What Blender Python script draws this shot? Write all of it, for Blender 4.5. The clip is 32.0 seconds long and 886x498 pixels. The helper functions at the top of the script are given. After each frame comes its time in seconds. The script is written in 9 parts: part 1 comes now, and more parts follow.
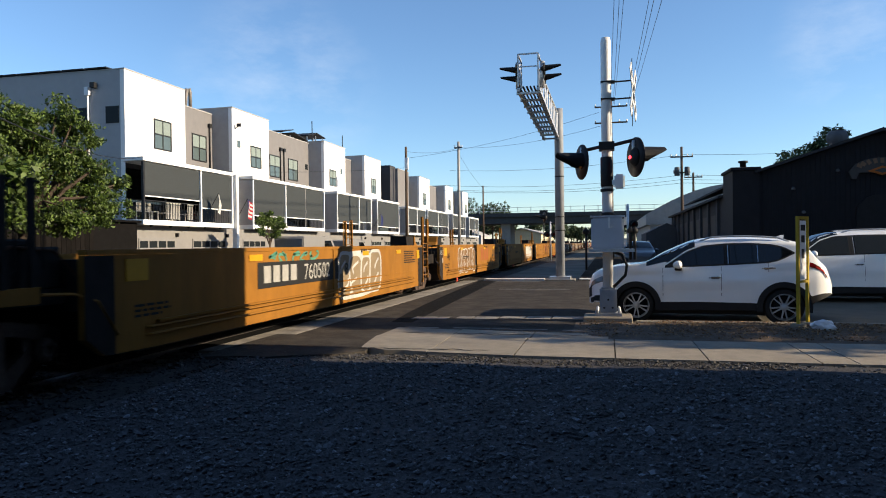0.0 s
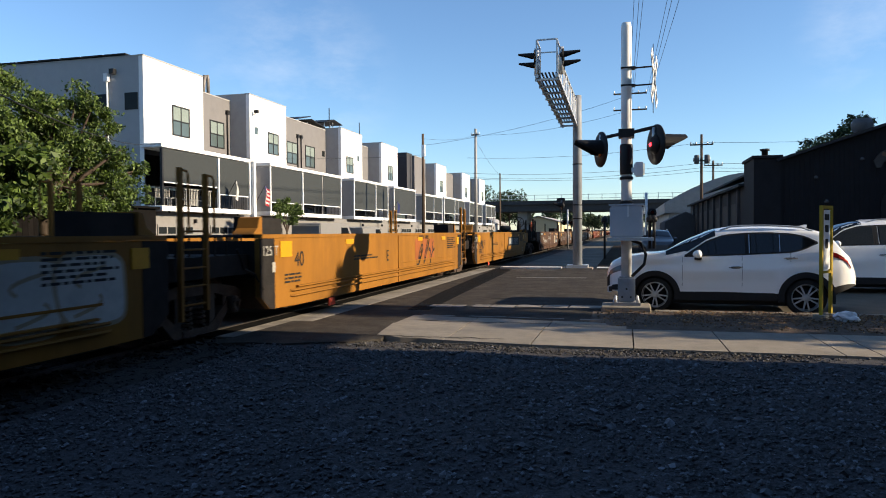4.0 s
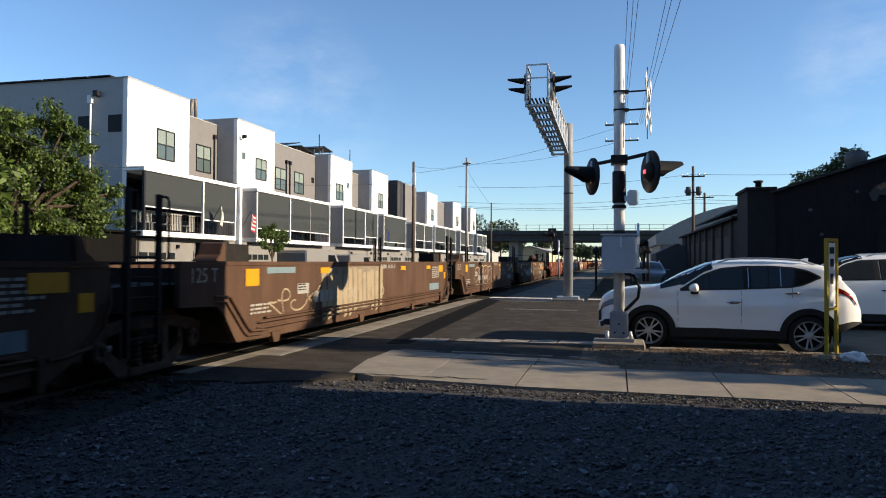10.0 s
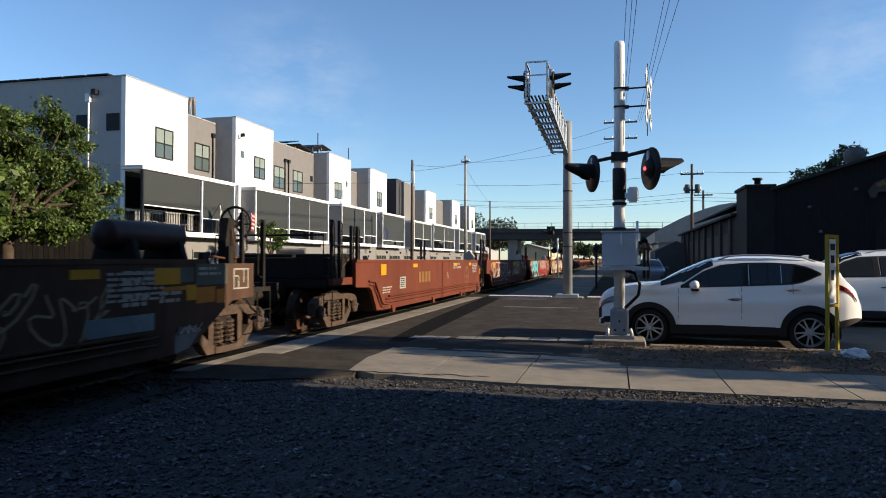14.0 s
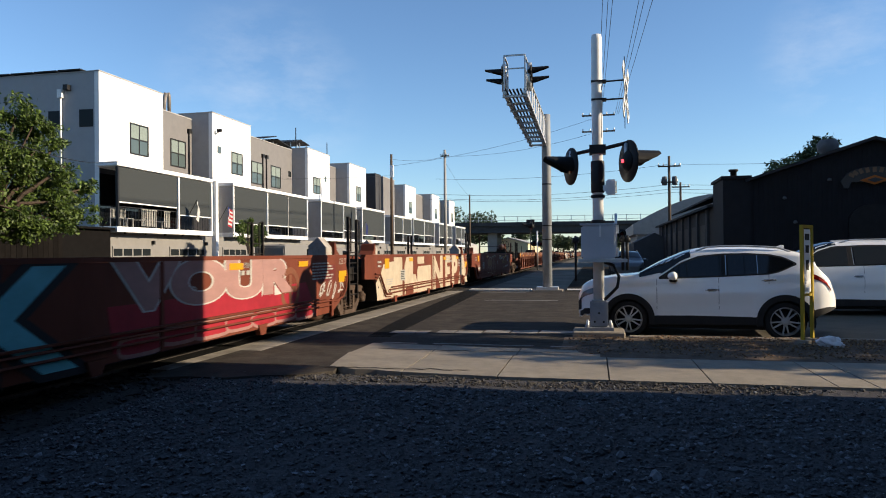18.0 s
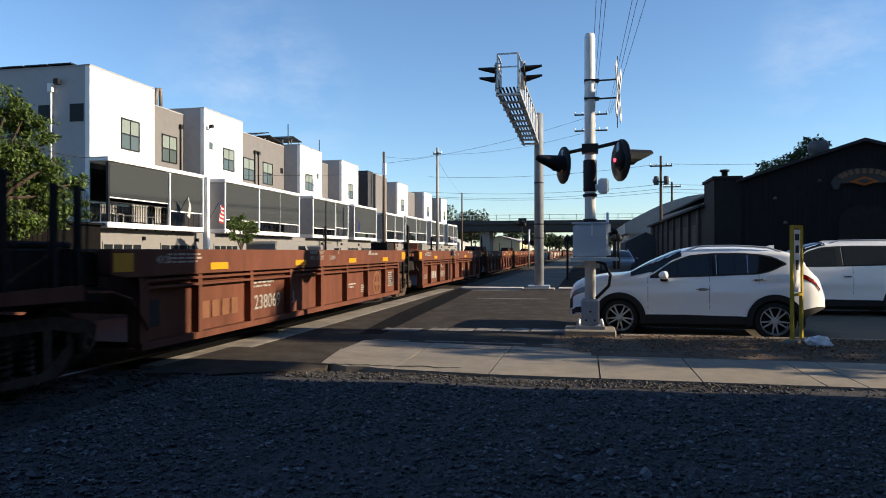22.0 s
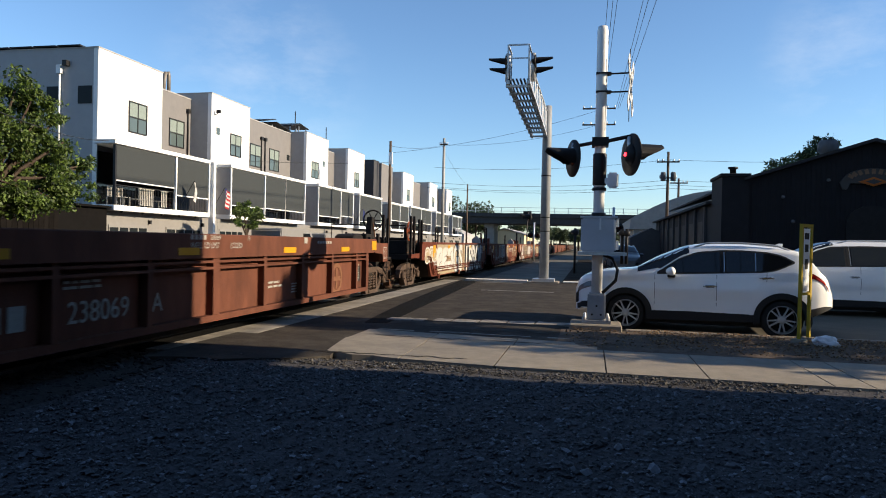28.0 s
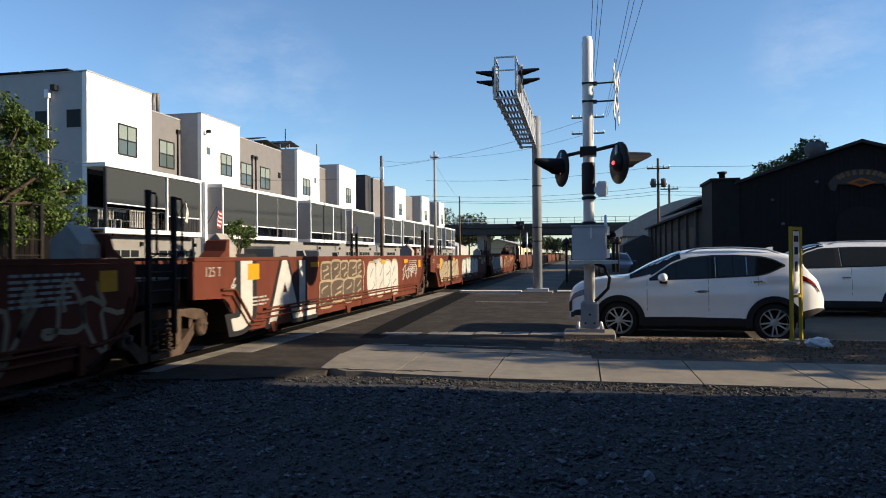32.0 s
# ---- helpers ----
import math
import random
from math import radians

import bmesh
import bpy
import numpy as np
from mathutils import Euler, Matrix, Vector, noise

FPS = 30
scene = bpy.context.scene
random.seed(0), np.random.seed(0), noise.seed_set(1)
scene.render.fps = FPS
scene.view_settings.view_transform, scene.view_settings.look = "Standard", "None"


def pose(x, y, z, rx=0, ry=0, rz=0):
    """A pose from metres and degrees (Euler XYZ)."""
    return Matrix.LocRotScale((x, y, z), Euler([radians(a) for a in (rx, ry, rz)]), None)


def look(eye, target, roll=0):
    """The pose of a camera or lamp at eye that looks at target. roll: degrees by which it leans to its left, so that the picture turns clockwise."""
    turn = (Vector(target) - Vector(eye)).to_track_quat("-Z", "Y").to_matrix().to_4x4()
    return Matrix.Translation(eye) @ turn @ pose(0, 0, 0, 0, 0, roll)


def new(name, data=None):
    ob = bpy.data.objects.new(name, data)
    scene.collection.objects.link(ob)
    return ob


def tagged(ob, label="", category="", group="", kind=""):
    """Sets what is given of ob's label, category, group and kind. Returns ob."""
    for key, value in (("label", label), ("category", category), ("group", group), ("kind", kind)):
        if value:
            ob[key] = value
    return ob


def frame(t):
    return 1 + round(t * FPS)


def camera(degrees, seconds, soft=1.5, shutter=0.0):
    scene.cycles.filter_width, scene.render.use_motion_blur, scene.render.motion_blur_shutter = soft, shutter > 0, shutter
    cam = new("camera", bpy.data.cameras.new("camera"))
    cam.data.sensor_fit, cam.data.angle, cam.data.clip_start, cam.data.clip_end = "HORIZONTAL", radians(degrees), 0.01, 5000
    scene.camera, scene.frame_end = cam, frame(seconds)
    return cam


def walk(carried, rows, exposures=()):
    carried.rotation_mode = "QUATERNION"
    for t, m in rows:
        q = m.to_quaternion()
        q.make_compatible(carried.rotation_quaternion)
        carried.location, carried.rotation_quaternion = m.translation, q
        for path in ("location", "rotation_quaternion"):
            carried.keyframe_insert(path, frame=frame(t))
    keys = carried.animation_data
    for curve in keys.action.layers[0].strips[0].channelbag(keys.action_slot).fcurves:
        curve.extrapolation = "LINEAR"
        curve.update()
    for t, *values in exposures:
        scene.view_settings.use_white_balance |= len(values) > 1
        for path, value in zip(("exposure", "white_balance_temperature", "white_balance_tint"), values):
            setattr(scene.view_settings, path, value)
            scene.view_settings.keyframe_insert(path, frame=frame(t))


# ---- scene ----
cam = camera(64.9, 32.0, soft=1.0, shutter=0.15)
METRES, EYE, TILT, LEAN, TURN = 1.638, 1.5, 0.0, 0.0, 13.3
EXPOSURES = [(0.0, 0.88), (6.0, 0.93), (9.0, 0.86), (12.0, 0.76), (18.0, 0.74), (22.0, 0.84), (25.0, 0.84), (28.0, 0.84), (30.0, 0.67), (32.0, 0.74)]
ROWS = [
    (0.0, 0.0, 0.0, 0.0, -0.0, -0.36, 0.72),
    (0.5, 0.0002, 0.0001, -0.0, -0.09, -0.44, 0.21),
    (1.0, 0.0006, 0.0007, -0.0, -0.49, -0.54, 0.65),
    (1.5, 0.0008, 0.0008, -0.0, -0.45, -0.85, 0.8),
    (2.0, 0.0011, 0.001, -0.0, 0.51, -1.01, 0.49),
    (2.5, 0.0016, 0.0015, -0.0, 0.98, -1.03, 0.14),
    (4.5, 0.005, 0.0979, 0.004, 1.47, -1.44, 0.42),
    (5.0, 0.0675, 0.1702, 0.0051, 2.59, 0.28, -0.6),
    (5.5, 0.0829, 0.2207, 0.0034, 3.71, -0.37, 0.97),
    (6.0, 0.0546, 0.292, 0.0005, 1.32, 0.21, -0.16),
    (6.5, -0.0085, 0.3409, 0.0018, -0.54, -0.05, -0.72),
    (7.0, -0.025, 0.3697, 0.006, 1.19, 0.03, 0.13),
    (7.5, 0.0061, 0.4069, 0.0009, 2.04, 0.06, 0.62),
    (8.0, 0.0848, 0.4536, 0.0142, 3.01, 0.73, 1.53),
    (8.5, 0.1295, 0.4554, 0.0104, 4.64, 0.8, 2.43),
    (9.0, 0.1462, 0.4506, 0.0101, 3.38, 0.74, 2.05),
    (9.5, 0.1314, 0.4769, 0.0021, 2.95, 0.08, 1.14),
    (10.0, 0.0907, 0.5172, 0.008, 0.66, 0.99, -0.31),
    (10.5, 0.0562, 0.5318, 0.0047, 0.27, 1.39, -1.43),
    (11.0, 0.0796, 0.5381, 0.0031, 0.84, 1.66, -1.26),
    (11.5, 0.0765, 0.5381, 0.0006, 0.08, 1.7, -0.97),
    (12.0, 0.0717, 0.5318, 0.0008, 0.06, 2.16, -0.75),
    (12.5, 0.0691, 0.536, -0.0031, 0.54, 1.83, -0.57),
    (13.0, 0.0702, 0.5329, -0.0031, 1.15, 1.14, -0.34),
    (13.5, 0.0777, 0.5326, -0.0, 0.68, 1.15, -0.06),
    (14.0, 0.0748, 0.5317, -0.0018, 0.55, 0.86, -0.18),
    (14.5, 0.0756, 0.5342, -0.002, 0.26, 0.92, -0.15),
    (16.5, 0.0689, 0.5438, -0.0008, -0.06, 0.29, 0.07),
    (17.0, 0.0715, 0.54, -0.0016, -0.34, 0.49, 0.2),
    (17.5, 0.0745, 0.5429, -0.0013, -0.75, 0.48, 0.38),
    (18.0, 0.0779, 0.5391, -0.0014, -1.07, 0.38, 0.5),
    (18.5, 0.0817, 0.5385, -0.0017, -1.64, 0.45, 0.53),
    (19.0, 0.0821, 0.5415, -0.0007, -1.74, 0.49, 0.33),
    (19.5, 0.0767, 0.5415, -0.0018, -2.38, 0.46, 0.14),
    (20.0, 0.068, 0.5449, -0.0043, -1.86, 0.2, -0.17),
    (20.5, 0.0694, 0.546, -0.0041, -1.81, 0.21, -0.2),
    (21.0, 0.0698, 0.5453, -0.0034, -1.69, 0.1, 0.09),
    (21.5, 0.0712, 0.541, -0.0049, -1.7, 0.04, 0.22),
    (22.0, 0.0749, 0.5375, -0.0046, -1.74, 0.21, 0.1),
    (22.5, 0.0752, 0.5407, -0.0044, -1.79, 0.06, 0.08),
    (23.0, 0.0759, 0.5424, -0.0048, -1.47, -0.13, 0.07),
    (23.5, 0.0785, 0.5455, -0.0046, -1.77, -0.23, 0.21),
    (24.0, 0.0796, 0.5427, -0.0049, -1.72, -0.04, 0.27),
    (24.5, 0.0809, 0.5434, -0.0047, -1.93, -0.06, 0.26),
    (25.0, 0.0815, 0.5438, -0.0053, -1.71, -0.3, 0.17),
    (25.5, 0.0789, 0.5433, -0.0049, -1.7, -0.09, 0.11),
    (27.5, 0.0412, 0.5615, -0.0078, -1.51, -0.32, -1.39),
    (28.0, 0.0407, 0.5596, -0.0104, -1.42, -0.53, -1.27),
    (28.5, 0.0523, 0.5609, -0.0072, -2.08, -0.32, -0.64),
    (29.0, 0.062, 0.5618, -0.0056, -2.84, -0.25, 0.07),
    (29.5, 0.0676, 0.5587, -0.0036, -2.96, 0.3, 0.65),
    (30.0, 0.0644, 0.5589, -0.0048, -2.97, 0.22, 0.65),
    (30.5, 0.0631, 0.5558, -0.0015, -2.66, 0.46, 0.77),
    (31.0, 0.0652, 0.5523, -0.0012, -2.22, 0.37, 0.46),
    (31.5, 0.0614, 0.5478, -0.0044, -1.71, 0.48, 0.48),
    (32.0, 0.0627, 0.5471, -0.0038, -1.92, 0.51, 0.46),
]
walk(cam, [(t, pose(0, 0, EYE, TILT, LEAN, TURN) @ pose(METRES * x, METRES * y, METRES * z, 90 + pitch, roll, yaw)) for t, x, y, z, yaw, pitch, roll in ROWS], EXPOSURES)

# ---- light ----
SUN_EL, SUN_SLOPE = 20.5, 0.03
world = bpy.data.worlds.new("sky")
scene.world = world
world.use_nodes = True
wn = world.node_tree.nodes
wl = world.node_tree.links
sky = wn.new("ShaderNodeTexSky")
sky.sky_type = "NISHITA"
sky.sun_disc = False
sky.sun_elevation = radians(SUN_EL)
# the sun stands over +x, a little towards +y
sun_az = math.atan2(SUN_SLOPE, 1.0)
sky.sun_rotation = radians(90) - sun_az
sky.air_density, sky.dust_density, sky.ozone_density = 1.0, 0.1, 4.6
wtc = wn.new("ShaderNodeTexCoord")
wmap = wn.new("ShaderNodeMapping")
wmap.inputs["Scale"].default_value = (4.0, 4.0, 9.0)
wnoise = wn.new("ShaderNodeTexNoise")
wnoise.inputs["Scale"].default_value = 2.3
wnoise.inputs["Detail"].default_value = 7
wnoise.inputs["Roughness"].default_value = 0.62
wramp = wn.new("ShaderNodeValToRGB")
wramp.color_ramp.elements[0].position, wramp.color_ramp.elements[1].position = 0.44, 0.8
wramp.color_ramp.elements[0].color, wramp.color_ramp.elements[1].color = (0, 0, 0, 1), (0.22, 0.22, 0.22, 1)


def wisp_mask(way, wide):
    """One where the sky lies within the angle of a way, fading to nothing past it."""
    dot = wn.new("ShaderNodeVectorMath")
    dot.operation = "DOT_PRODUCT"
    dot.inputs[1].default_value = Vector(way).normalized()
    wl.new(wtc.outputs["Generated"], dot.inputs[0])
    ramp = wn.new("ShaderNodeMapRange")
    ramp.interpolation_type = "SMOOTHSTEP"
    ramp.inputs["From Min"].default_value, ramp.inputs["From Max"].default_value = math.cos(radians(wide)), 1.0
    wl.new(dot.outputs["Value"], ramp.inputs["Value"])
    return ramp.outputs["Result"]


wsum = wn.new("ShaderNodeMath")
wmul = wn.new("ShaderNodeMath")
wsum.operation, wmul.operation = "ADD", "MULTIPLY"
wmix = wn.new("ShaderNodeMix")
wmix.data_type = "RGBA"
wmix.inputs["B"].default_value = (5.5, 5.7, 6.0, 1)
wl.new(wtc.outputs["Generated"], wmap.inputs["Vector"])
wl.new(wmap.outputs["Vector"], wnoise.inputs["Vector"])
wl.new(wnoise.outputs["Fac"], wramp.inputs["Fac"])
wl.new(wisp_mask((-0.445, 0.895, 0.215), 9), wsum.inputs[0])
wl.new(wisp_mask((0.29, 0.93, 0.235), 6), wsum.inputs[1])
wl.new(wramp.outputs["Color"], wmul.inputs[0])
wl.new(wsum.outputs[0], wmul.inputs[1])
wl.new(wmul.outputs[0], wmix.inputs["Factor"])
wl.new(sky.outputs["Color"], wmix.inputs["A"])
wl.new(wmix.outputs["Result"], wn["Background"].inputs["Color"])
wn["Background"].inputs["Strength"].default_value = 0.108
sun = new("sun", bpy.data.lights.new("sun", "SUN"))
sun.data.energy, sun.data.angle, sun.data.color = 5.0, radians(0.55), (1.0, 0.83, 0.6)
_c = math.cos(radians(SUN_EL))
SUN_DIR = Vector((_c * math.cos(sun_az), _c * math.sin(sun_az), math.sin(radians(SUN_EL))))
sun.matrix_world = look(SUN_DIR * 60, (0, 0, 0))


# ---- materials ----
def mat(name, color, rough=0.7, metal=0.0, var=0.25, scale=6.0, bump=0.0, bscale=60.0, spec=0.22, stain=None, stain_amt=0.5, stain_scale=1.2, rand=0.0, streak=1.0, coat=0.0):
    """A worn surface: base colour, fine and coarse variation, stains and fine relief, in object metres."""
    m = bpy.data.materials.new(name)
    m.use_nodes = True
    n, l = m.node_tree.nodes, m.node_tree.links
    b = n["Principled BSDF"]
    b.inputs["Roughness"].default_value, b.inputs["Metallic"].default_value = rough, metal
    b.inputs["Specular IOR Level"].default_value = spec
    b.inputs["Coat Weight"].default_value = coat
    tc = n.new("ShaderNodeTexCoord")
    mp = n.new("ShaderNodeMapping")
    mp.inputs["Scale"].default_value = (1, 1, 1 / streak)
    l.new(tc.outputs["Object"], mp.inputs["Vector"])
    n1 = n.new("ShaderNodeTexNoise")
    n1.inputs["Scale"].default_value, n1.inputs["Detail"].default_value, n1.inputs["Roughness"].default_value = scale, 6, 0.65
    l.new(mp.outputs["Vector"], n1.inputs["Vector"])
    r1 = n.new("ShaderNodeMapRange")
    r1.inputs["From Min"].default_value, r1.inputs["From Max"].default_value = 0.3, 0.7
    r1.inputs["To Min"].default_value, r1.inputs["To Max"].default_value = 1 - var, 1 + var
    l.new(n1.outputs["Fac"], r1.inputs["Value"])
    value = r1.outputs["Result"]
    if rand:
        oi = n.new("ShaderNodeObjectInfo")
        r2 = n.new("ShaderNodeMapRange")
        r2.inputs["To Min"].default_value, r2.inputs["To Max"].default_value = 1 - rand, 1 + rand
        l.new(oi.outputs["Random"], r2.inputs["Value"])
        mu = n.new("ShaderNodeMath")
        mu.operation = "MULTIPLY"
        l.new(value, mu.inputs[0])
        l.new(r2.outputs["Result"], mu.inputs[1])
        value = mu.outputs[0]
    base = n.new("ShaderNodeMix")
    base.data_type, base.blend_type = "RGBA", "MULTIPLY"
    base.inputs["Factor"].default_value = 1.0
    base.inputs["A"].default_value = (*color, 1)
    l.new(value, base.inputs["B"])
    out = base.outputs["Result"]
    if stain is not None:
        n2 = n.new("ShaderNodeTexNoise")
        n2.inputs["Scale"].default_value, n2.inputs["Detail"].default_value, n2.inputs["Roughness"].default_value = stain_scale, 8, 0.7
        l.new(mp.outputs["Vector"], n2.inputs["Vector"])
        r3 = n.new("ShaderNodeMapRange")
        r3.inputs["From Min"].default_value, r3.inputs["From Max"].default_value = 0.46, 0.68
        r3.inputs["To Max"].default_value = stain_amt
        l.new(n2.outputs["Fac"], r3.inputs["Value"])
        mx = n.new("ShaderNodeMix")
        mx.data_type = "RGBA"
        mx.inputs["B"].default_value = (*stain, 1)
        l.new(out, mx.inputs["A"])
        l.new(r3.outputs["Result"], mx.inputs["Factor"])
        out = mx.outputs["Result"]
    l.new(out, b.inputs["Base Color"])
    if bump:
        n3 = n.new("ShaderNodeTexNoise")
        n3.inputs["Scale"].default_value, n3.inputs["Detail"].default_value = bscale, 5
        l.new(tc.outputs["Object"], n3.inputs["Vector"])
        bu = n.new("ShaderNodeBump")
        bu.inputs["Strength"].default_value, bu.inputs["Distance"].default_value = bump, 0.02
        l.new(n3.outputs["Fac"], bu.inputs["Height"])
        l.new(bu.outputs["Normal"], b.inputs["Normal"])
    return m


def glass_mat(name, tint=(0.02, 0.025, 0.03), rough=0.05):
    """Dark tinted glazing that mirrors the sky."""
    m = bpy.data.materials.new(name)
    m.use_nodes = True
    b = m.node_tree.nodes["Principled BSDF"]
    b.inputs["Base Color"].default_value = (*tint, 1)
    b.inputs["Roughness"].default_value = rough
    b.inputs["Specular IOR Level"].default_value = 0.55
    return m


WINDOW_DARK = glass_mat("dark_window", (0.015, 0.018, 0.02), 0.15)
WINDOW_DARK.node_tree.nodes["Principled BSDF"].inputs["Specular IOR Level"].default_value = 0.1


def glow_mat(name, color, strength):
    m = bpy.data.materials.new(name)
    m.use_nodes = True
    b = m.node_tree.nodes["Principled BSDF"]
    b.inputs["Base Color"].default_value = (*color, 1)
    b.inputs["Emission Color"].default_value = (*color, 1)
    b.inputs["Emission Strength"].default_value = strength
    return m


ASPHALT = mat("asphalt", (0.055, 0.048, 0.041), 0.95, spec=0.06, var=0.42, scale=2.2, bump=0.5, bscale=120, stain=(0.04, 0.0365, 0.033), stain_amt=0.85, stain_scale=0.9)
ASPHALT_LOT = mat("asphalt_lot", (0.026, 0.024, 0.022), 0.95, spec=0.06, var=0.3, scale=3, bump=0.5, bscale=120, stain=(0.05, 0.046, 0.042), stain_amt=0.5, stain_scale=0.6)
WHITE_KERB = mat("painted_kerb", (0.6, 0.58, 0.54), 0.85, var=0.2, scale=5, stain=(0.3, 0.28, 0.25), stain_amt=0.5)
FAR_LOT = mat("far_lot_dirt", (0.03, 0.025, 0.02), 0.98, spec=0.02, var=0.4, scale=0.9, bump=0.4, bscale=20, stain=(0.06, 0.05, 0.04), stain_amt=0.6, stain_scale=0.25)
ASPHALT_DARK = mat("dark_asphalt", (0.009, 0.009, 0.009), 0.95, spec=0.06, var=0.3, scale=4, bump=0.5, bscale=120)
CONCRETE = mat("concrete", (0.258, 0.225, 0.18), 0.85, var=0.14, scale=5, bump=0.35, bscale=90, stain=(0.144, 0.1296, 0.1116), stain_amt=0.55, stain_scale=1.1, rand=0.06)
CONC_OLD = mat("crossing_concrete", (0.26, 0.235, 0.205), 0.88, var=0.25, scale=4, bump=0.5, bscale=70, stain=(0.0792, 0.072, 0.0648), stain_amt=0.75, stain_scale=0.8)
DIRT = mat("dirt", (0.115, 0.083, 0.06), 0.95, var=0.4, scale=5, bump=0.9, bscale=30, stain=(0.07, 0.055, 0.04), stain_amt=0.7, stain_scale=2.2)
GRAVEL = mat("gravel", (0.07, 0.067, 0.07), 0.95, spec=0.1, var=0.5, scale=28, bump=1.0, bscale=45, stain=(0.058, 0.056, 0.058), stain_amt=0.6, stain_scale=1.3)
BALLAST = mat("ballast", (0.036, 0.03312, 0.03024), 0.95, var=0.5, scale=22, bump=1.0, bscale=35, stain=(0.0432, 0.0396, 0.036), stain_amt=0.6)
GROUND = mat("far_ground", (0.1224, 0.108, 0.0864), 0.95, var=0.35, scale=0.4, bump=0.5, bscale=8, stain=(0.0576, 0.0648, 0.036), stain_amt=0.6, stain_scale=0.06)
STEEL_RAIL = mat("rail_steel", (0.216, 0.1944, 0.18), 0.35, 0.9, var=0.2, scale=8)
RUST = mat("rust", (0.0936, 0.04464, 0.0252), 0.85, 0.2, var=0.4, scale=7, bump=0.4, bscale=50, stain=(0.036, 0.0216, 0.01584), stain_amt=0.7, stain_scale=2.5)
TIE = mat("tie_wood", (0.0648, 0.0504, 0.0396), 0.9, var=0.35, scale=6, bump=0.5, bscale=40, streak=1)
WHITE_STUCCO = mat("white_stucco", (0.82, 0.81, 0.79), 0.9, var=0.04, scale=2, bump=0.15, bscale=70)
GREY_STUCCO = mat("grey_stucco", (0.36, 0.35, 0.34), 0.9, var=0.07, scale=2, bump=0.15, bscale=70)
# white stucco made darker: the side wall's shade is in the colour
SHADED_STUCCO = mat("shaded_stucco", (0.38, 0.38, 0.385), 0.9, var=0.05, scale=2, bump=0.15, bscale=70)
TAUPE_STUCCO = mat("taupe_stucco", (0.172, 0.165, 0.165), 0.9, var=0.07, scale=2, bump=0.15, bscale=70)
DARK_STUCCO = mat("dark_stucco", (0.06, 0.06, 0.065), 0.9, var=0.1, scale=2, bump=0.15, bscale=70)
WHITE_TRIM = mat("white_trim", (0.8, 0.8, 0.79), 0.6, var=0.05, scale=4)
SCREEN = mat("screen_mesh", (0.037, 0.042, 0.044), 0.8, var=0.05, scale=9, bump=0.3, bscale=400)
DARK_METAL = mat("dark_metal", (0.0216, 0.0216, 0.02304), 0.5, 0.3, var=0.2, scale=6)
GALV = mat("galvanised_steel", (0.52, 0.53, 0.54), 0.45, 0.65, var=0.12, scale=5, bump=0.08, bscale=40, stain=(0.34, 0.34, 0.34), stain_amt=0.4)
MAST = mat("mast_steel", (0.24, 0.255, 0.275), 0.6, 0.05, var=0.15, scale=4, stain=(0.24, 0.25, 0.26), stain_amt=0.4)
ALU = mat("aluminium_pole", (0.7, 0.71, 0.72), 0.5, 0.08, var=0.08, scale=4)
BLACK = mat("black_paint", (0.012, 0.012, 0.013), 0.55, var=0.3, scale=6)
# house window tint is lifted to grey-green for the reflected sky
WINDOW = glass_mat("window_glass", (0.075, 0.1, 0.1), 0.03)
CAR_GLASS = glass_mat("car_glass", (0.005, 0.006, 0.007), 0.03)
BARK = mat("bark", (0.05, 0.037, 0.028), 0.95, var=0.4, scale=8, bump=0.8, bscale=25)


def leaf_mat(name, dark, light):
    m = bpy.data.materials.new(name)
    m.use_nodes = True
    n, l = m.node_tree.nodes, m.node_tree.links
    b = n["Principled BSDF"]
    g = n.new("ShaderNodeNewGeometry")
    mx = n.new("ShaderNodeMix")
    mx.data_type = "RGBA"
    mx.inputs["A"].default_value, mx.inputs["B"].default_value = (*dark, 1), (*light, 1)
    l.new(g.outputs["Random Per Island"], mx.inputs["Factor"])
    l.new(mx.outputs["Result"], b.inputs["Base Color"])
    b.inputs["Roughness"].default_value = 0.6
    b.inputs["Subsurface Weight"].default_value = 0.0
    tr = n.new("ShaderNodeBsdfTranslucent")
    l.new(mx.outputs["Result"], tr.inputs["Color"])
    ms = n.new("ShaderNodeMixShader")
    ms.inputs["Fac"].default_value = 0.35
    l.new(b.outputs["BSDF"], ms.inputs[1])
    l.new(tr.outputs["BSDF"], ms.inputs[2])
    l.new(ms.outputs["Shader"], n["Material Output"].inputs["Surface"])
    return m


LEAF = leaf_mat("leaf", (0.01, 0.024, 0.006), (0.13, 0.2, 0.034))
LEAF_FAR = leaf_mat("leaf_far", (0.02, 0.034, 0.016), (0.075, 0.11, 0.045))


# ---- mesh helpers ----
def box(bm, x0, x1, y0, y1, z0, z1):
    v = [bm.verts.new((x, y, z)) for z in (z0, z1) for y in (y0, y1) for x in (x0, x1)]
    for f in ((0, 2, 3, 1), (4, 5, 7, 6), (0, 1, 5, 4), (2, 6, 7, 3), (0, 4, 6, 2), (1, 3, 7, 5)):
        bm.faces.new([v[i] for i in f])
    return v


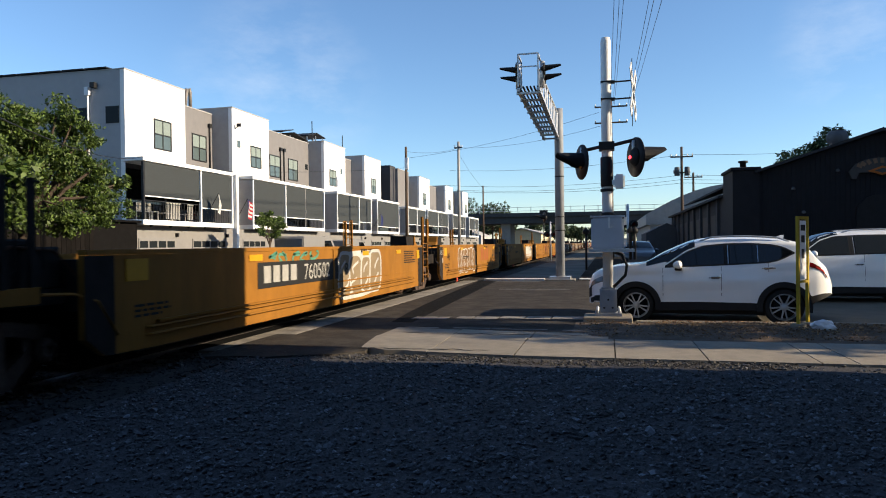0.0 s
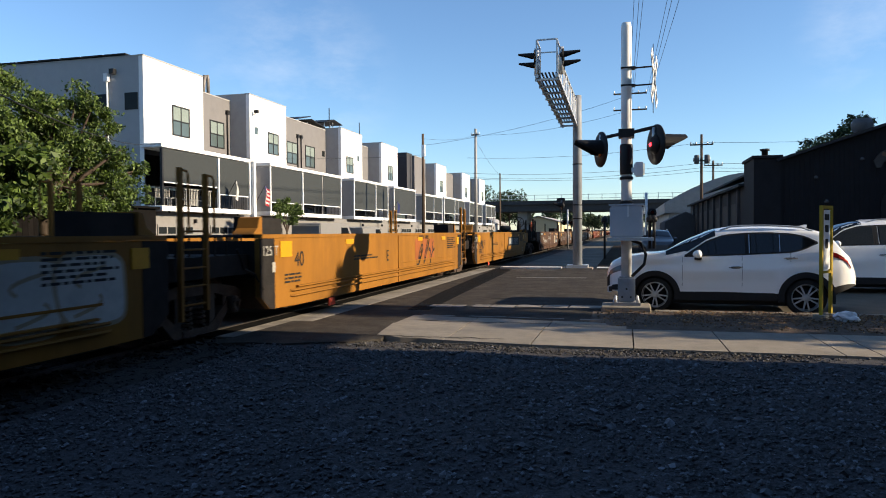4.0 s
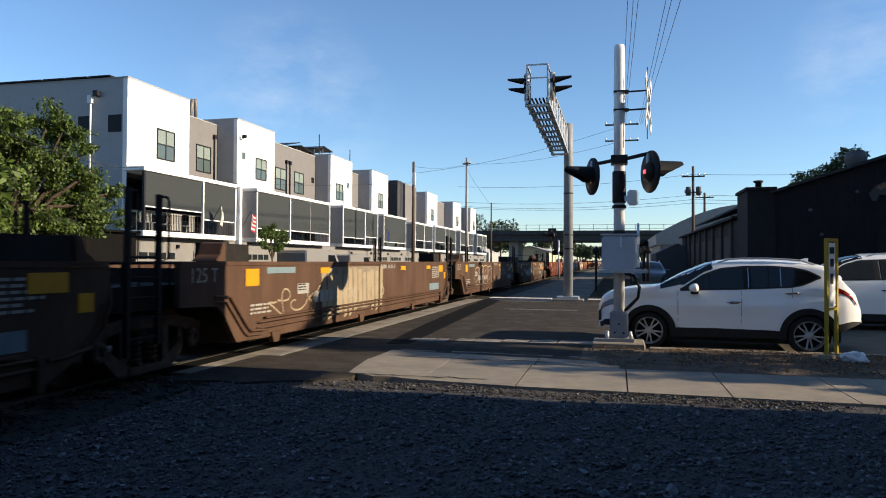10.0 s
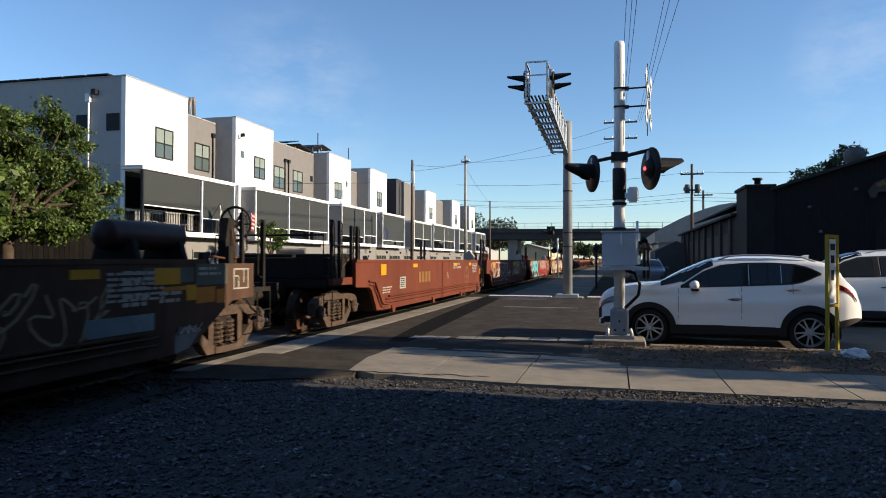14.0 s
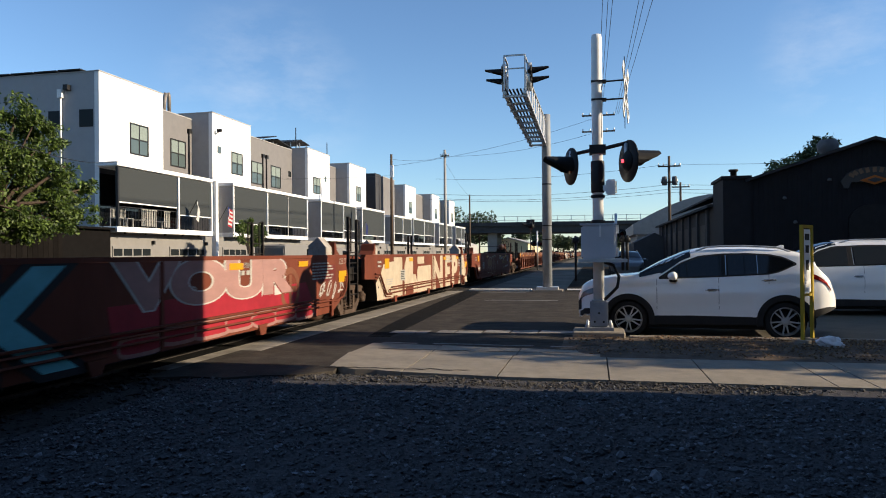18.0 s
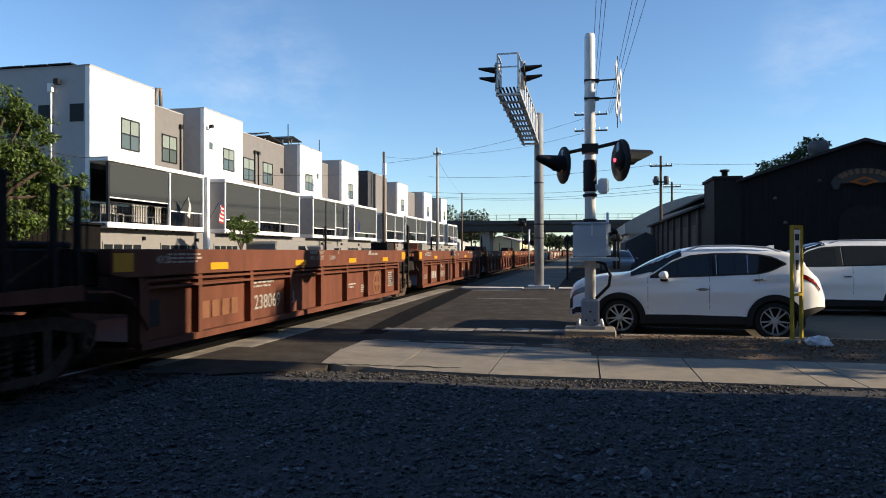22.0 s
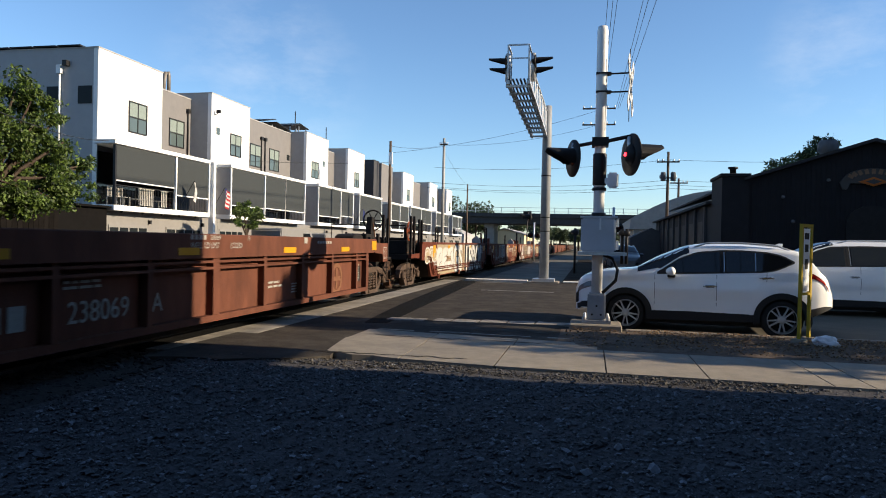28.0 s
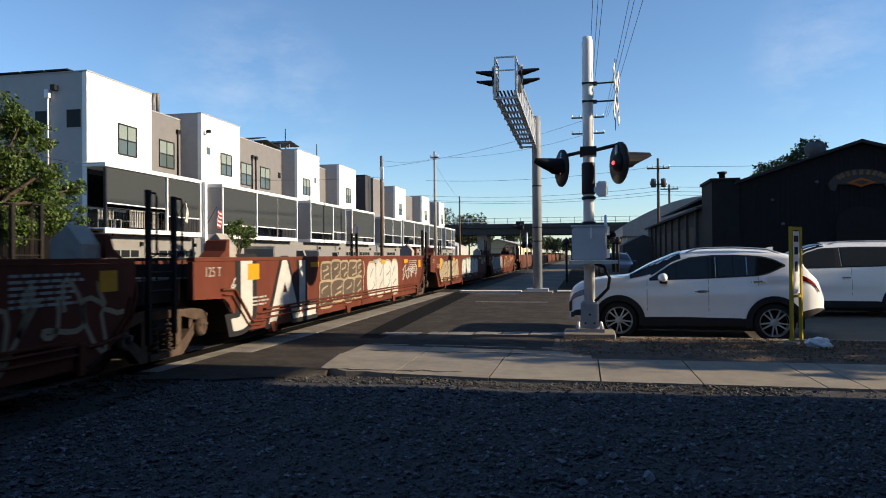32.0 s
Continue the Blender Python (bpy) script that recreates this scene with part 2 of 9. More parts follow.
def prism(bm, pts, axis, a, b):
    """A polygon swept along an axis: pts are (y, z) for x, (x, z) for y, (x, y) for z."""
    def put(p, q):
        return (q, p[0], p[1]) if axis == "x" else (p[0], q, p[1]) if axis == "y" else (p[0], p[1], q)
    lo = [bm.verts.new(put(p, a)) for p in pts]
    hi = [bm.verts.new(put(p, b)) for p in pts]
    bm.faces.new(lo)
    bm.faces.new(hi[::-1])
    k = len(pts)
    for i in range(k):
        bm.faces.new((lo[i], hi[i], hi[(i + 1) % k], lo[(i + 1) % k]))


def tube(bm, pts, r, n=8, r2=None, cap=True):
    """A round bar along points, tapering from r to r2."""
    pts = [Vector(p) for p in pts]
    rings = []
    for i, p in enumerate(pts):
        d = (pts[min(i + 1, len(pts) - 1)] - pts[max(i - 1, 0)]).normalized()
        u = d.orthogonal().normalized() if abs(d.z) < 0.9 else d.cross(Vector((1, 0, 0))).normalized()
        w = d.cross(u)
        rr = r if r2 is None else r + (r2 - r) * i / (len(pts) - 1)
        rings.append([bm.verts.new(p + rr * (math.cos(2 * math.pi * k / n) * u + math.sin(2 * math.pi * k / n) * w)) for k in range(n)])
    for a, b in zip(rings, rings[1:]):
        for k in range(n):
            f = bm.faces.new((a[k], a[(k + 1) % n], b[(k + 1) % n], b[k]))
            f.smooth = n > 6
    if cap:
        bm.faces.new(rings[0][::-1])
        bm.faces.new(rings[-1])


def lathe(bm, prof, axis, c, n=24, smooth=True, cap=True):
    """A profile of (radius, along) turned round an axis through c."""
    rings = []
    for r, a in prof:
        ring = []
        for k in range(n):
            p, q = r * math.cos(2 * math.pi * k / n), r * math.sin(2 * math.pi * k / n)
            o = (a, p, q) if axis == "x" else (p, a, q) if axis == "y" else (p, q, a)
            ring.append(bm.verts.new((c[0] + o[0], c[1] + o[1], c[2] + o[2])))
        rings.append(ring)
    for a, b in zip(rings, rings[1:]):
        for k in range(n):
            f = bm.faces.new((a[k], a[(k + 1) % n], b[(k + 1) % n], b[k]))
            f.smooth = smooth
    for ring in (rings[0], rings[-1]) if cap else ():
        bm.faces.new(ring)


def bevel(bm, w=0.01, seg=1):
    bmesh.ops.bevel(bm, geom=bm.edges[:], offset=w, segments=seg, affect="EDGES", clamp_overlap=True)


def mesh_of(name, bm, material, fix=True):
    if fix:
        bmesh.ops.recalc_face_normals(bm, faces=bm.faces[:])
    me = bpy.data.meshes.new(name)
    bm.to_mesh(me)
    bm.free()
    for m in material if isinstance(material, (list, tuple)) else (material,):
        me.materials.append(m)
    return me


def part(name, bm, material, parent, label="", fix=True):
    """One mesh under a thing or a part."""
    ob = new(name, mesh_of(name, bm, material, fix))
    ob.parent = parent
    if label:
        tagged(ob, label)
    return ob


def share(name, me, parent, m=None, label=""):
    """A part on a mesh that other parts use too."""
    ob = new(name, me)
    ob.parent = parent
    if m is not None:
        ob.matrix_basis = m
    if label:
        tagged(ob, label)
    return ob


def thing(name, at, label, category, group="", kind=""):
    ob = new(name)
    ob.empty_display_size = 0.2
    ob.matrix_basis = at if isinstance(at, Matrix) else Matrix.Translation(at)
    return tagged(ob, label, category, group, kind)


def solid(name, bm, material, label="", category="", group="", kind="", at=None, fix=True):
    """A thing of one mesh."""
    ob = new(name, mesh_of(name, bm, material, fix))
    if at is not None:
        ob.matrix_basis = at if isinstance(at, Matrix) else Matrix.Translation(at)
    return tagged(ob, label, category, group, kind)


def bbox(name, mat_, parent, x0, x1, y0, y1, z0, z1, bev=0.0, label=""):
    bm = bmesh.new()
    box(bm, x0, x1, y0, y1, z0, z1)
    if bev:
        bevel(bm, bev)
    return part(name, bm, mat_, parent, label)

# ---- ground ----
bm = bmesh.new()
box(bm, -700, 700, -300, 1500, -0.6, -0.06)
solid("ground", bm, GROUND, "dry bare earth reaching to the horizon", "ground", kind="structure")
bm = bmesh.new()


def ease(t):
    t = max(0.0, min(1.0, t))
    return t * t * (3 - 2 * t)


LOT = -0.1
RX = [-5.5, -3, -1.0, -0.7, -0.4, -0.1, 0.2, 0.6, 1.5, 3, 5, 7, 9, 9.5, 10, 10.5, 14, 60]
RY = [10.9, 12.2, 13.44, 13.5, 16, 20, 24, 25, 26, 27, 28]
rv = [[bm.verts.new((x, y, LOT * ease((x + 1.0) / 1.6) * (1 - ease((x - 9) / 1.5)) * ease((y - 13.44) / 0.06) * (1 - ease((y - 25) / 2)))) for x in RX] for y in RY]
lot = bmesh.new()
for r0, r1 in zip(rv, rv[1:]):
    for i in range(len(RX) - 1):
        if RX[i] >= 0.2 and r0[0].co.y > 13.45:
            lot.faces.new([lot.verts.new(v.co) for v in (r0[i], r0[i + 1], r1[i + 1], r1[i])])
        else:
            bm.faces.new((r0[i], r0[i + 1], r1[i + 1], r1[i])).smooth = True
bmesh.ops.remove_doubles(lot, verts=lot.verts, dist=0.001)
solid("parking_lot", lot, ASPHALT_LOT, "dark asphalt of the parking lot", "parking lot", kind="structure", fix=False)
box(bm, -5.5, 60, 10.9, 28.0, -0.4, -0.15)
solid("road", bm, ASPHALT, "worn grey asphalt road and parking area", "road", kind="structure")
bm = bmesh.new()
box(bm, -1.2, 60, 28.0, 75.0, -0.3, -0.004)
solid("far_lot", bm, FAR_LOT, "dusty brown dirt lot past the road", "lot", kind="structure")
bm = bmesh.new()
box(bm, -40, -8.25, 9.0, 28.0, -0.3, -0.01)
box(bm, -22.4, -15, 28.0, 140.0, -0.3, -0.015)
solid("alley", bm, ASPHALT, "asphalt road and alley beyond the tracks", "road", kind="structure")
# a dark strip laid flat on the asphalt beside the crossing
bm = bmesh.new()
prism(bm, [(-4.12, 13.0), (-3.7, 13.0), (-3.8, 15.0), (-3.9, 17.0), (-4.12, 22.0), (-4.4, 27.9), (-5.1, 27.9), (-4.8, 22.0), (-4.5, 17.0), (-4.33, 15.0)], "z", -0.02, 0.006)
solid("dark_strip", bm, ASPHALT_DARK, "dark sealed strip in the asphalt beside the crossing", "asphalt patch", kind="structure")
# gravel bed, slightly uneven
rng = random.Random(4)
bm = bmesh.new()
NX, NY = 70, 60
gv = []
for j in range(NY + 1):
    for i in range(NX + 1):
        x, y = -4.9 + i * 16.9 / NX, -6 + j * 15.13 / NY
        z = 0.03 * noise.noise((x * 0.7, y * 0.7, 3.1)) + 0.015 * noise.noise((x * 3, y * 3, 1.0)) - 0.015
        gv.append(bm.verts.new((x, y, min(z, 0.02) if y < 8.9 else -0.01)))
for j in range(NY):
    for i in range(NX):
        a = j * (NX + 1) + i
        bm.faces.new((gv[a], gv[a + 1], gv[a + NX + 2], gv[a + NX + 1])).smooth = True
solid("gravel_bed", bm, GRAVEL, "bed of crushed blue-grey gravel in shade", "gravel", kind="structure")
# ragged asphalt apron before the crossing
bm = bmesh.new()
prism(bm, [(-5.5, 8.45), (-5.0, 8.62), (-4.5, 8.6), (-4.1, 8.85), (-3.7, 8.95), (-3.35, 9.3), (-3.5, 10.1), (-3.65, 10.89), (-5.5, 10.89)], "z", -0.1, 0.014)
solid("asphalt_apron", bm, ASPHALT, "ragged asphalt edge beside the crossing", "asphalt patch", kind="structure")
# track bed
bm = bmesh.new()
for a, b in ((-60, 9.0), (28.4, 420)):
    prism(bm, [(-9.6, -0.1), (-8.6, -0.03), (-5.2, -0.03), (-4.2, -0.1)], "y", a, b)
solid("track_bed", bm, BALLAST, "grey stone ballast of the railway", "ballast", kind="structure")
RAIL_X = (-6.18, -7.62)
RT = 0.03
rails = thing("railway_track", (-6.9, 0, 0), "steel rails on wooden ties, polished on top", "railway track", kind="structure")
for rx in (0.72, -0.72):
    bm = bmesh.new()
    prism(bm, [(rx - 0.07, -0.11), (rx + 0.07, -0.11), (rx + 0.07, -0.095), (rx + 0.012, -0.08), (rx + 0.012, 0.015), (rx + 0.036, 0.025), (rx + 0.036, RT - 0.006), (rx + 0.025, RT), (rx - 0.025, RT), (rx - 0.036, RT - 0.006), (rx - 0.036, 0.025), (rx - 0.012, 0.015), (rx - 0.012, -0.08), (rx - 0.07, -0.095)], "y", -60, 420)
    part("rail", bm, STEEL_RAIL, rails, "worn steel rail")
bm = bmesh.new()
box(bm, -1.3, 1.3, -0.115, 0.115, -0.2, -0.02)
tie_me = mesh_of("tie", bm, TIE)
for k in range(130):
    y = -6 + 0.55 * k
    if not 8.9 < y < 28.5:
        share("tie", tie_me, rails, Matrix.Translation((0, y, 0)))
# concrete crossing panels outside and between the rails
crossing = thing("level_crossing", (-6.9, 0, 0), "concrete panels laid along the rails of the level crossing", "level crossing", kind="structure")
for k in range(8):
    a, b = 9.05 + k * 2.4, 9.05 + k * 2.4 + 2.385
    for x0, x1 in ((1.08, 1.7), (-0.60, 0.62), (-1.7, -1.08)):
        bm = bmesh.new()
        box(bm, x0, x1, a, b, -0.2, RT - 0.025)
        bevel(bm, 0.004)
        part("crossing_panel", bm, CONC_OLD, crossing)
for x0, x1 in ((0.765, 1.075), (-1.075, -0.765)):
    bbox("flangeway_filler", ASPHALT_DARK, crossing, x0, x1, 9.05, 28.2, -0.2, RT - 0.022)
# sidewalk slabs
walkway = thing("sidewalk", (0, 0, 0), "pale concrete sidewalk slabs with joints", "sidewalk", kind="structure")
JOINTS = (-3.62, -2.46, -1.23, 0.08, 1.21, 2.49, 2.9, 4.12, 5.33, 6.55, 7.76, 8.98, 10.2, 11.4)
for k, (a, b) in enumerate(zip(JOINTS, JOINTS[1:])):
    bm = bmesh.new()
    if k == 0:
        prism(bm, [(a + 0.1, 9.62), (a + 0.36, 9.5), (a + 0.52, 9.42), (a + 0.8, 9.44), (b - 0.2, 9.36), (b - 0.006, 9.33), (b - 0.009, 10.93), (a - 0.1, 10.93), (a + 0.02, 10.1)], "z", -0.12, 0.022)
    else:
        e = 9.16 + 0.16 * max(0.0, (-1.0 - a) / 1.46) - 0.03 * max(0.0, a / 3)
        f_ = 9.16 + 0.16 * max(0.0, (-1.0 - b) / 1.46) - 0.03 * max(0.0, b / 3)
        prism(bm, [(a + 0.009, e), (b - 0.009, f_), (b - 0.009, 10.93), (a + 0.009, 10.93)], "z", -0.12, 0.022)
    part("slab", bm, CONCRETE, walkway)
for a, b in ((-3.7, -2.5), (-2.49, -1.2), (-1.19, 0.0)):
    bm = bmesh.new()
    prism(bm, [(a, 10.94), (b - 0.006, 10.94), (b - 0.006, 12.0 - 0.12 * (b + 3.7)), (a, 12.05 - 0.12 * (a + 3.7))], "z", -0.12, 0.018)
    part("slab", bm, CONCRETE, walkway)
# planting strip and kerbs
bm = bmesh.new()
SX, SY = 60, 16
sv = []
for j in range(SY + 1):
    for i in range(SX + 1):
        x, y = -0.6 + i * 14.0 / SX, 10.94 + j * 2.48 / SY
        e = min(1.0, (y - 10.94) * 2, (13.42 - y) * 3, (x + 0.6) * 2)
        sv.append(bm.verts.new((x, y, 0.005 + max(0, e) * (0.025 + 0.035 * noise.noise((x * 1.5, y * 1.5, 8)) + 0.03 * noise.noise((x * 5, y * 5, 2))))))
for j in range(SY):
    for i in range(SX):
        a = j * (SX + 1) + i
        bm.faces.new((sv[a], sv[a + 1], sv[a + SX + 2], sv[a + SX + 1])).smooth = True
solid("planting_strip", bm, DIRT, "strip of bare brown soil and mulch", "soil", kind="structure")
kerbs = thing("kerb", (0, 0, 0), "low concrete kerb along the parking area", "kerb", kind="structure")
for k in range(6):
    bm = bmesh.new()
    box(bm, 0.5 + k * 2.4, 0.5 + k * 2.4 + 2.39, 13.42, 13.56, -0.2, 0.04)
    bevel(bm, 0.02)
    part("kerb_stone", bm, CONCRETE, kerbs)
bm = bmesh.new()
box(bm, -0.46, 0.44, 13.34, 14.14, -0.2, 0.105)
bevel(bm, 0.02)
solid("signal_footing", bm, CONCRETE, "square concrete footing of the crossing signal", "footing", kind="structure")
# pale raised kerb past the road, with a gap at the signal mast
far_kerb = thing("far_kerb", (0, 0, 0), "pale concrete kerb on the far side of the road", "kerb", kind="structure")
for a, b in ((-5.1, -3.75), (-3.74, -2.6), (-1.15, 0.3), (0.31, 1.8), (1.81, 3.3), (3.31, 4.8)):
    bm = bmesh.new()
    box(bm, a, b, 29.0, 29.75, -0.1, 0.022)
    part("kerb_stone", bm, WHITE_KERB, far_kerb)


# ---- row houses beyond the tracks ----
FX = -23.2


def window(parent, x, y0, y1, z0, z1, name="window", two=True):
    """A framed window that faces +x."""
    w = bbox(name, WINDOW, parent, x - 0.05, x + 0.012, y0 + 0.05, y1 - 0.05, z0 + 0.05, z1 - 0.05)
    bm = bmesh.new()
    box(bm, x - 0.02, x + 0.05, y0, y0 + 0.06, z0, z1)
    box(bm, x - 0.02, x + 0.05, y1 - 0.06, y1, z0, z1)
    box(bm, x - 0.02, x + 0.05, y0 + 0.06, y1 - 0.06, z0, z0 + 0.06)
    box(bm, x - 0.02, x + 0.05, y0 + 0.06, y1 - 0.06, z1 - 0.06, z1)
    zm = (z0 + z1) / 2
    box(bm, x - 0.02, x + 0.04, y0 + 0.06, y1 - 0.06, zm - 0.03, zm + 0.03)
    if two:
        ym = (y0 + y1) / 2
        box(bm, x - 0.02, x + 0.04, ym - 0.03, ym + 0.03, z0 + 0.06, zm - 0.03)
        box(bm, x - 0.02, x + 0.04, ym - 0.03, ym + 0.03, zm + 0.03, z1 - 0.06)
    part("window_frame", bm, DARK_METAL, w)
    # pale panel before the upper sash stands in for reflected sky
    bm = bmesh.new()
    box(bm, x + 0.014, x + 0.02, y0 + 0.08, y1 - 0.08, zm - 0.02 + 0.16 * (y0 % 0.7), z1 - 0.08)
    part("sash_panel", bm, SKY_PANEL, w, "pale blind behind the upper sash")
    return w


SKY_PANEL = mat("sky_panel", (0.19, 0.23, 0.215), 0.8, var=0.15, scale=10)


def block(parent, name, m, x0, x1, y0, y1, z0, z1):
    """A wall block with a thin metal coping."""
    b = bbox(name, m, parent, x0, x1, y0, y1, z0, z1)
    bbox("coping", DARK_METAL if m is DARK_STUCCO else GREY_STUCCO, b, x0 - 0.03, x1 + 0.03, y0 - 0.03, y1 + 0.03, z1 + 0.001, z1 + 0.06)
    return b


_bm = bmesh.new()
box(_bm, -0.008, 0.008, -0.01, 0.01, 0, 0.937)
BALUSTER = mesh_of("baluster", _bm, DARK_METAL)


def balcony(parent, y0, y1, posts, ztop=6.0, zlow=4.1, floor=2.86, side=True, front=-22.0):
    """A screened balcony: white slab, fascia and posts, grey roll screens, a rail behind."""
    slab = bbox("balcony_slab", WHITE_TRIM, parent, FX + 0.02, front, y0, y1, floor - 0.2, floor + 0.06, 0.01)
    bbox("balcony_roof", WHITE_TRIM, parent, FX + 0.02, front + 0.02, y0, y1, ztop - 0.2, ztop, 0.01)
    if side:
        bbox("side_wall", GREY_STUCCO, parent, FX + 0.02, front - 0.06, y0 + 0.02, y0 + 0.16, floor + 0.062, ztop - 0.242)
    edges = [y0] + list(posts) + [y1]
    for i, p in enumerate(edges):
        q = min(max(p, y0 + 0.08), y1 - 0.08)
        if 1 < i < len(edges) - 1:
            bbox("divider", GREY_STUCCO, parent, front - 0.09, front - 0.04, q - 0.03, q + 0.03, floor + 0.062, ztop - 0.242)
            continue
        bbox("post", WHITE_TRIM if side or p != y0 else DARK_METAL, parent, front - 0.11, front + 0.01, q - 0.055, q + 0.055, floor + 0.062, ztop - 0.242)
    for i, (a, b) in enumerate(zip(edges, edges[1:])):
        zl = zlow if isinstance(zlow, (int, float)) else zlow[i % len(zlow)]
        s = bbox("roll_screen", SCREEN, parent, front - 0.075, front - 0.06, a + 0.1, b - 0.1, zl, ztop - 0.245, label="grey mesh roll screen")
        bbox("screen_bar", WHITE_TRIM, s, front - 0.085, front - 0.05, a + 0.1, b - 0.1, zl - 0.06, zl - 0.002)
        rail = bbox("railing", DARK_METAL, parent, front - 0.12, front - 0.09, a + 0.1, b - 0.1, floor + 1.0, floor + 1.04)
        n = int((b - a) / 0.26)
        for k in range(n):
            yy = a + 0.14 + k * (b - a - 0.28) / max(1, n - 1)
            share("baluster", BALUSTER, rail, Matrix.Translation((front - 0.105, yy, floor + 0.062)))
    bbox("glass_door", CAR_GLASS, parent, FX - 0.02, FX + 0.03, y0 + 0.3, y1 - 0.3, floor + 0.08, ztop - 0.5)
    for k in range(int((y1 - y0) / 1.6)):
        bbox("joist_lamp", DARK_METAL, parent, front - 0.25, front - 0.15, y0 + 0.8 + 1.6 * k, y0 + 0.9 + 1.6 * k, floor - 0.3, floor - 0.202)


BASE_STUCCO = mat("base_stucco", (0.2, 0.192, 0.184), 0.9, var=0.07, scale=2, bump=0.15, bscale=70)
GARAGE = mat("garage_door", (0.2, 0.193, 0.186), 0.7, var=0.06, scale=3)


def garages(parent, y0, y1, n, x=-22.65):
    bbox("ground_floor", BASE_STUCCO, parent, -33, x, y0, y1, 0, 2.64)
    w = (y1 - y0) / n
    for k in range(n):
        a = max(y0 + 0.15, y0 + k * w - 0.3)
        b = y0 + k * w + 3.1
        g = bbox("garage_door", GARAGE, parent, x + 0.002, x + 0.05, a, b, 0.02, 2.0, label="taupe panel garage door with a row of lights")
        for r in range(4):
            for c in range(4):
                ya, yb = a + (b - a) * c / 4 + 0.06, a + (b - a) * (c + 1) / 4 - 0.06
                za = 0.06 + r * 0.49
                bbox("pane" if r == 3 else "panel", WINDOW_DARK if r == 3 else GARAGE, g, x + 0.052, x + 0.066, ya, yb, za, za + (0.34 if r == 3 else 0.4))
        bbox("lamp", DARK_METAL, parent, x + 0.002, x + 0.16, b + 0.1, b + 0.22, 2.1, 2.3)


def downpipe(parent, x, y, z0, z1):
    bm = bmesh.new()
    tube(bm, [(x, y, z0), (x, y, z1), (x - 0.02, y, z1 + 0.05)], 0.05, 8)
    box(bm, x - 0.12, x + 0.1, y - 0.14, y + 0.14, z1, z1 + 0.25)
    part("downpipe", bm, DARK_METAL, parent, "dark rainwater pipe with a head box")


def scupper_light(parent, x, y, z):
    bm = bmesh.new()
    tube(bm, [(x, y, z), (x + 0.25, y, z + 0.15)], 0.025, 6)
    box(bm, x + 0.15, x + 0.4, y - 0.09, y + 0.09, z + 0.12, z + 0.32)
    part("wall_lamp", bm, DARK_METAL, parent, "black outdoor wall lamp")


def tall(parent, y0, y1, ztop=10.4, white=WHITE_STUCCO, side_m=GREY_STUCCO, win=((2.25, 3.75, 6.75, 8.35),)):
    """The projecting white upper storey of one house; its side walls are grey, shade put into their colour."""
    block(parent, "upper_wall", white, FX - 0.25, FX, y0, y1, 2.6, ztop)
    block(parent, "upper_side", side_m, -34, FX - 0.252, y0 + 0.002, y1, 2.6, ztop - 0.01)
    for a, b, c, d in win:
        window(parent, FX, y0 + a, y0 + b, c, d)


def recess(parent, y0, y1, ztop, m, wins):
    block(parent, "recessed_wall", m, -33.9, FX - 1.4, y0, y1, 2.6, ztop)
    for a, b, c, d in wins:
        window(parent, FX - 1.4, a, b, c, d)


def rowhouse(label):
    return thing("row_house", (0, 0, 0), label, "house", "row houses beyond the tracks")


VENT = mat("vent_metal", (0.2, 0.18, 0.16), 0.6, 0.4, var=0.25, scale=8)
# first house
h = rowhouse("three-storey white and taupe row house with screened balcony")
tall(h, 30.0, 35.08, 10.4, side_m=SHADED_STUCCO)
recess(h, 35.082, 40.14, 10.0, TAUPE_STUCCO, ((37.85, 39.4, 6.86, 8.5),))
balcony(h, 29.7, 38.1, [34.7], 6.0, (4.12, 3.75), side=False)
# dark sheet stands in for the shade inside the open balcony
bbox("shade_backing", DARK_STUCCO, h, FX - 0.05, FX + 0.018, 30.002, 38.0, 2.93, 5.75)
garages(h, 30.0, 40.14, 2)
bbox("corner_pipe", WHITE_TRIM, h, -22.1, -21.8, 38.15, 38.4, 0, 5.9, label="white corner column")
downpipe(h, FX - 1.34, 39.75, 5.9, 9.1)
for xx in (-25.64, -23.9):
    bbox("side_window", WINDOW_DARK, h, xx - 0.38, xx + 0.38, 29.975, 29.998, 7.75, 8.6)
bm = bmesh.new()
tube(bm, [(-25.25, 29.92, 5.5), (-25.25, 29.92, 9.5)], 0.045, 8)
box(bm, -25.37, -25.13, 29.8, 29.99, 9.2, 9.6)
part("downpipe", bm, WHITE_TRIM, h)
scupper = bmesh.new()
box(scupper, -25.0, -24.75, 29.75, 29.99, 9.55, 9.8)
part("wall_lamp", scupper, DARK_METAL, h)
for k in range(7):
    bm = bmesh.new()
    prism(bm, [(-33.5 + k * 1.35, 10.5), (-32.25 + k * 1.35, 10.5), (-32.25 + k * 1.35, 10.56), (-33.5 + k * 1.35, 10.56)], "y", 29.9, 33.2)
    part("solar_panel", bm, BLACK, h, "dark flat solar panel on the roof edge")
bm = bmesh.new()
tube(bm, [(-24.95, 37.75, 10.0), (-24.95, 37.85, 10.8), (-24.95, 37.95, 11.2)], 0.12, 10)
part("roof_vent", bm, VENT, h, "weathered grey roof vent pipe")
bm = bmesh.new()
tube(bm, [(-24.95, 38.3, 10.0), (-24.95, 38.28, 11.05), (-24.95, 38.2, 11.3)], 0.11, 10)
part("roof_vent", bm, VENT, h, "weathered grey roof vent pipe")
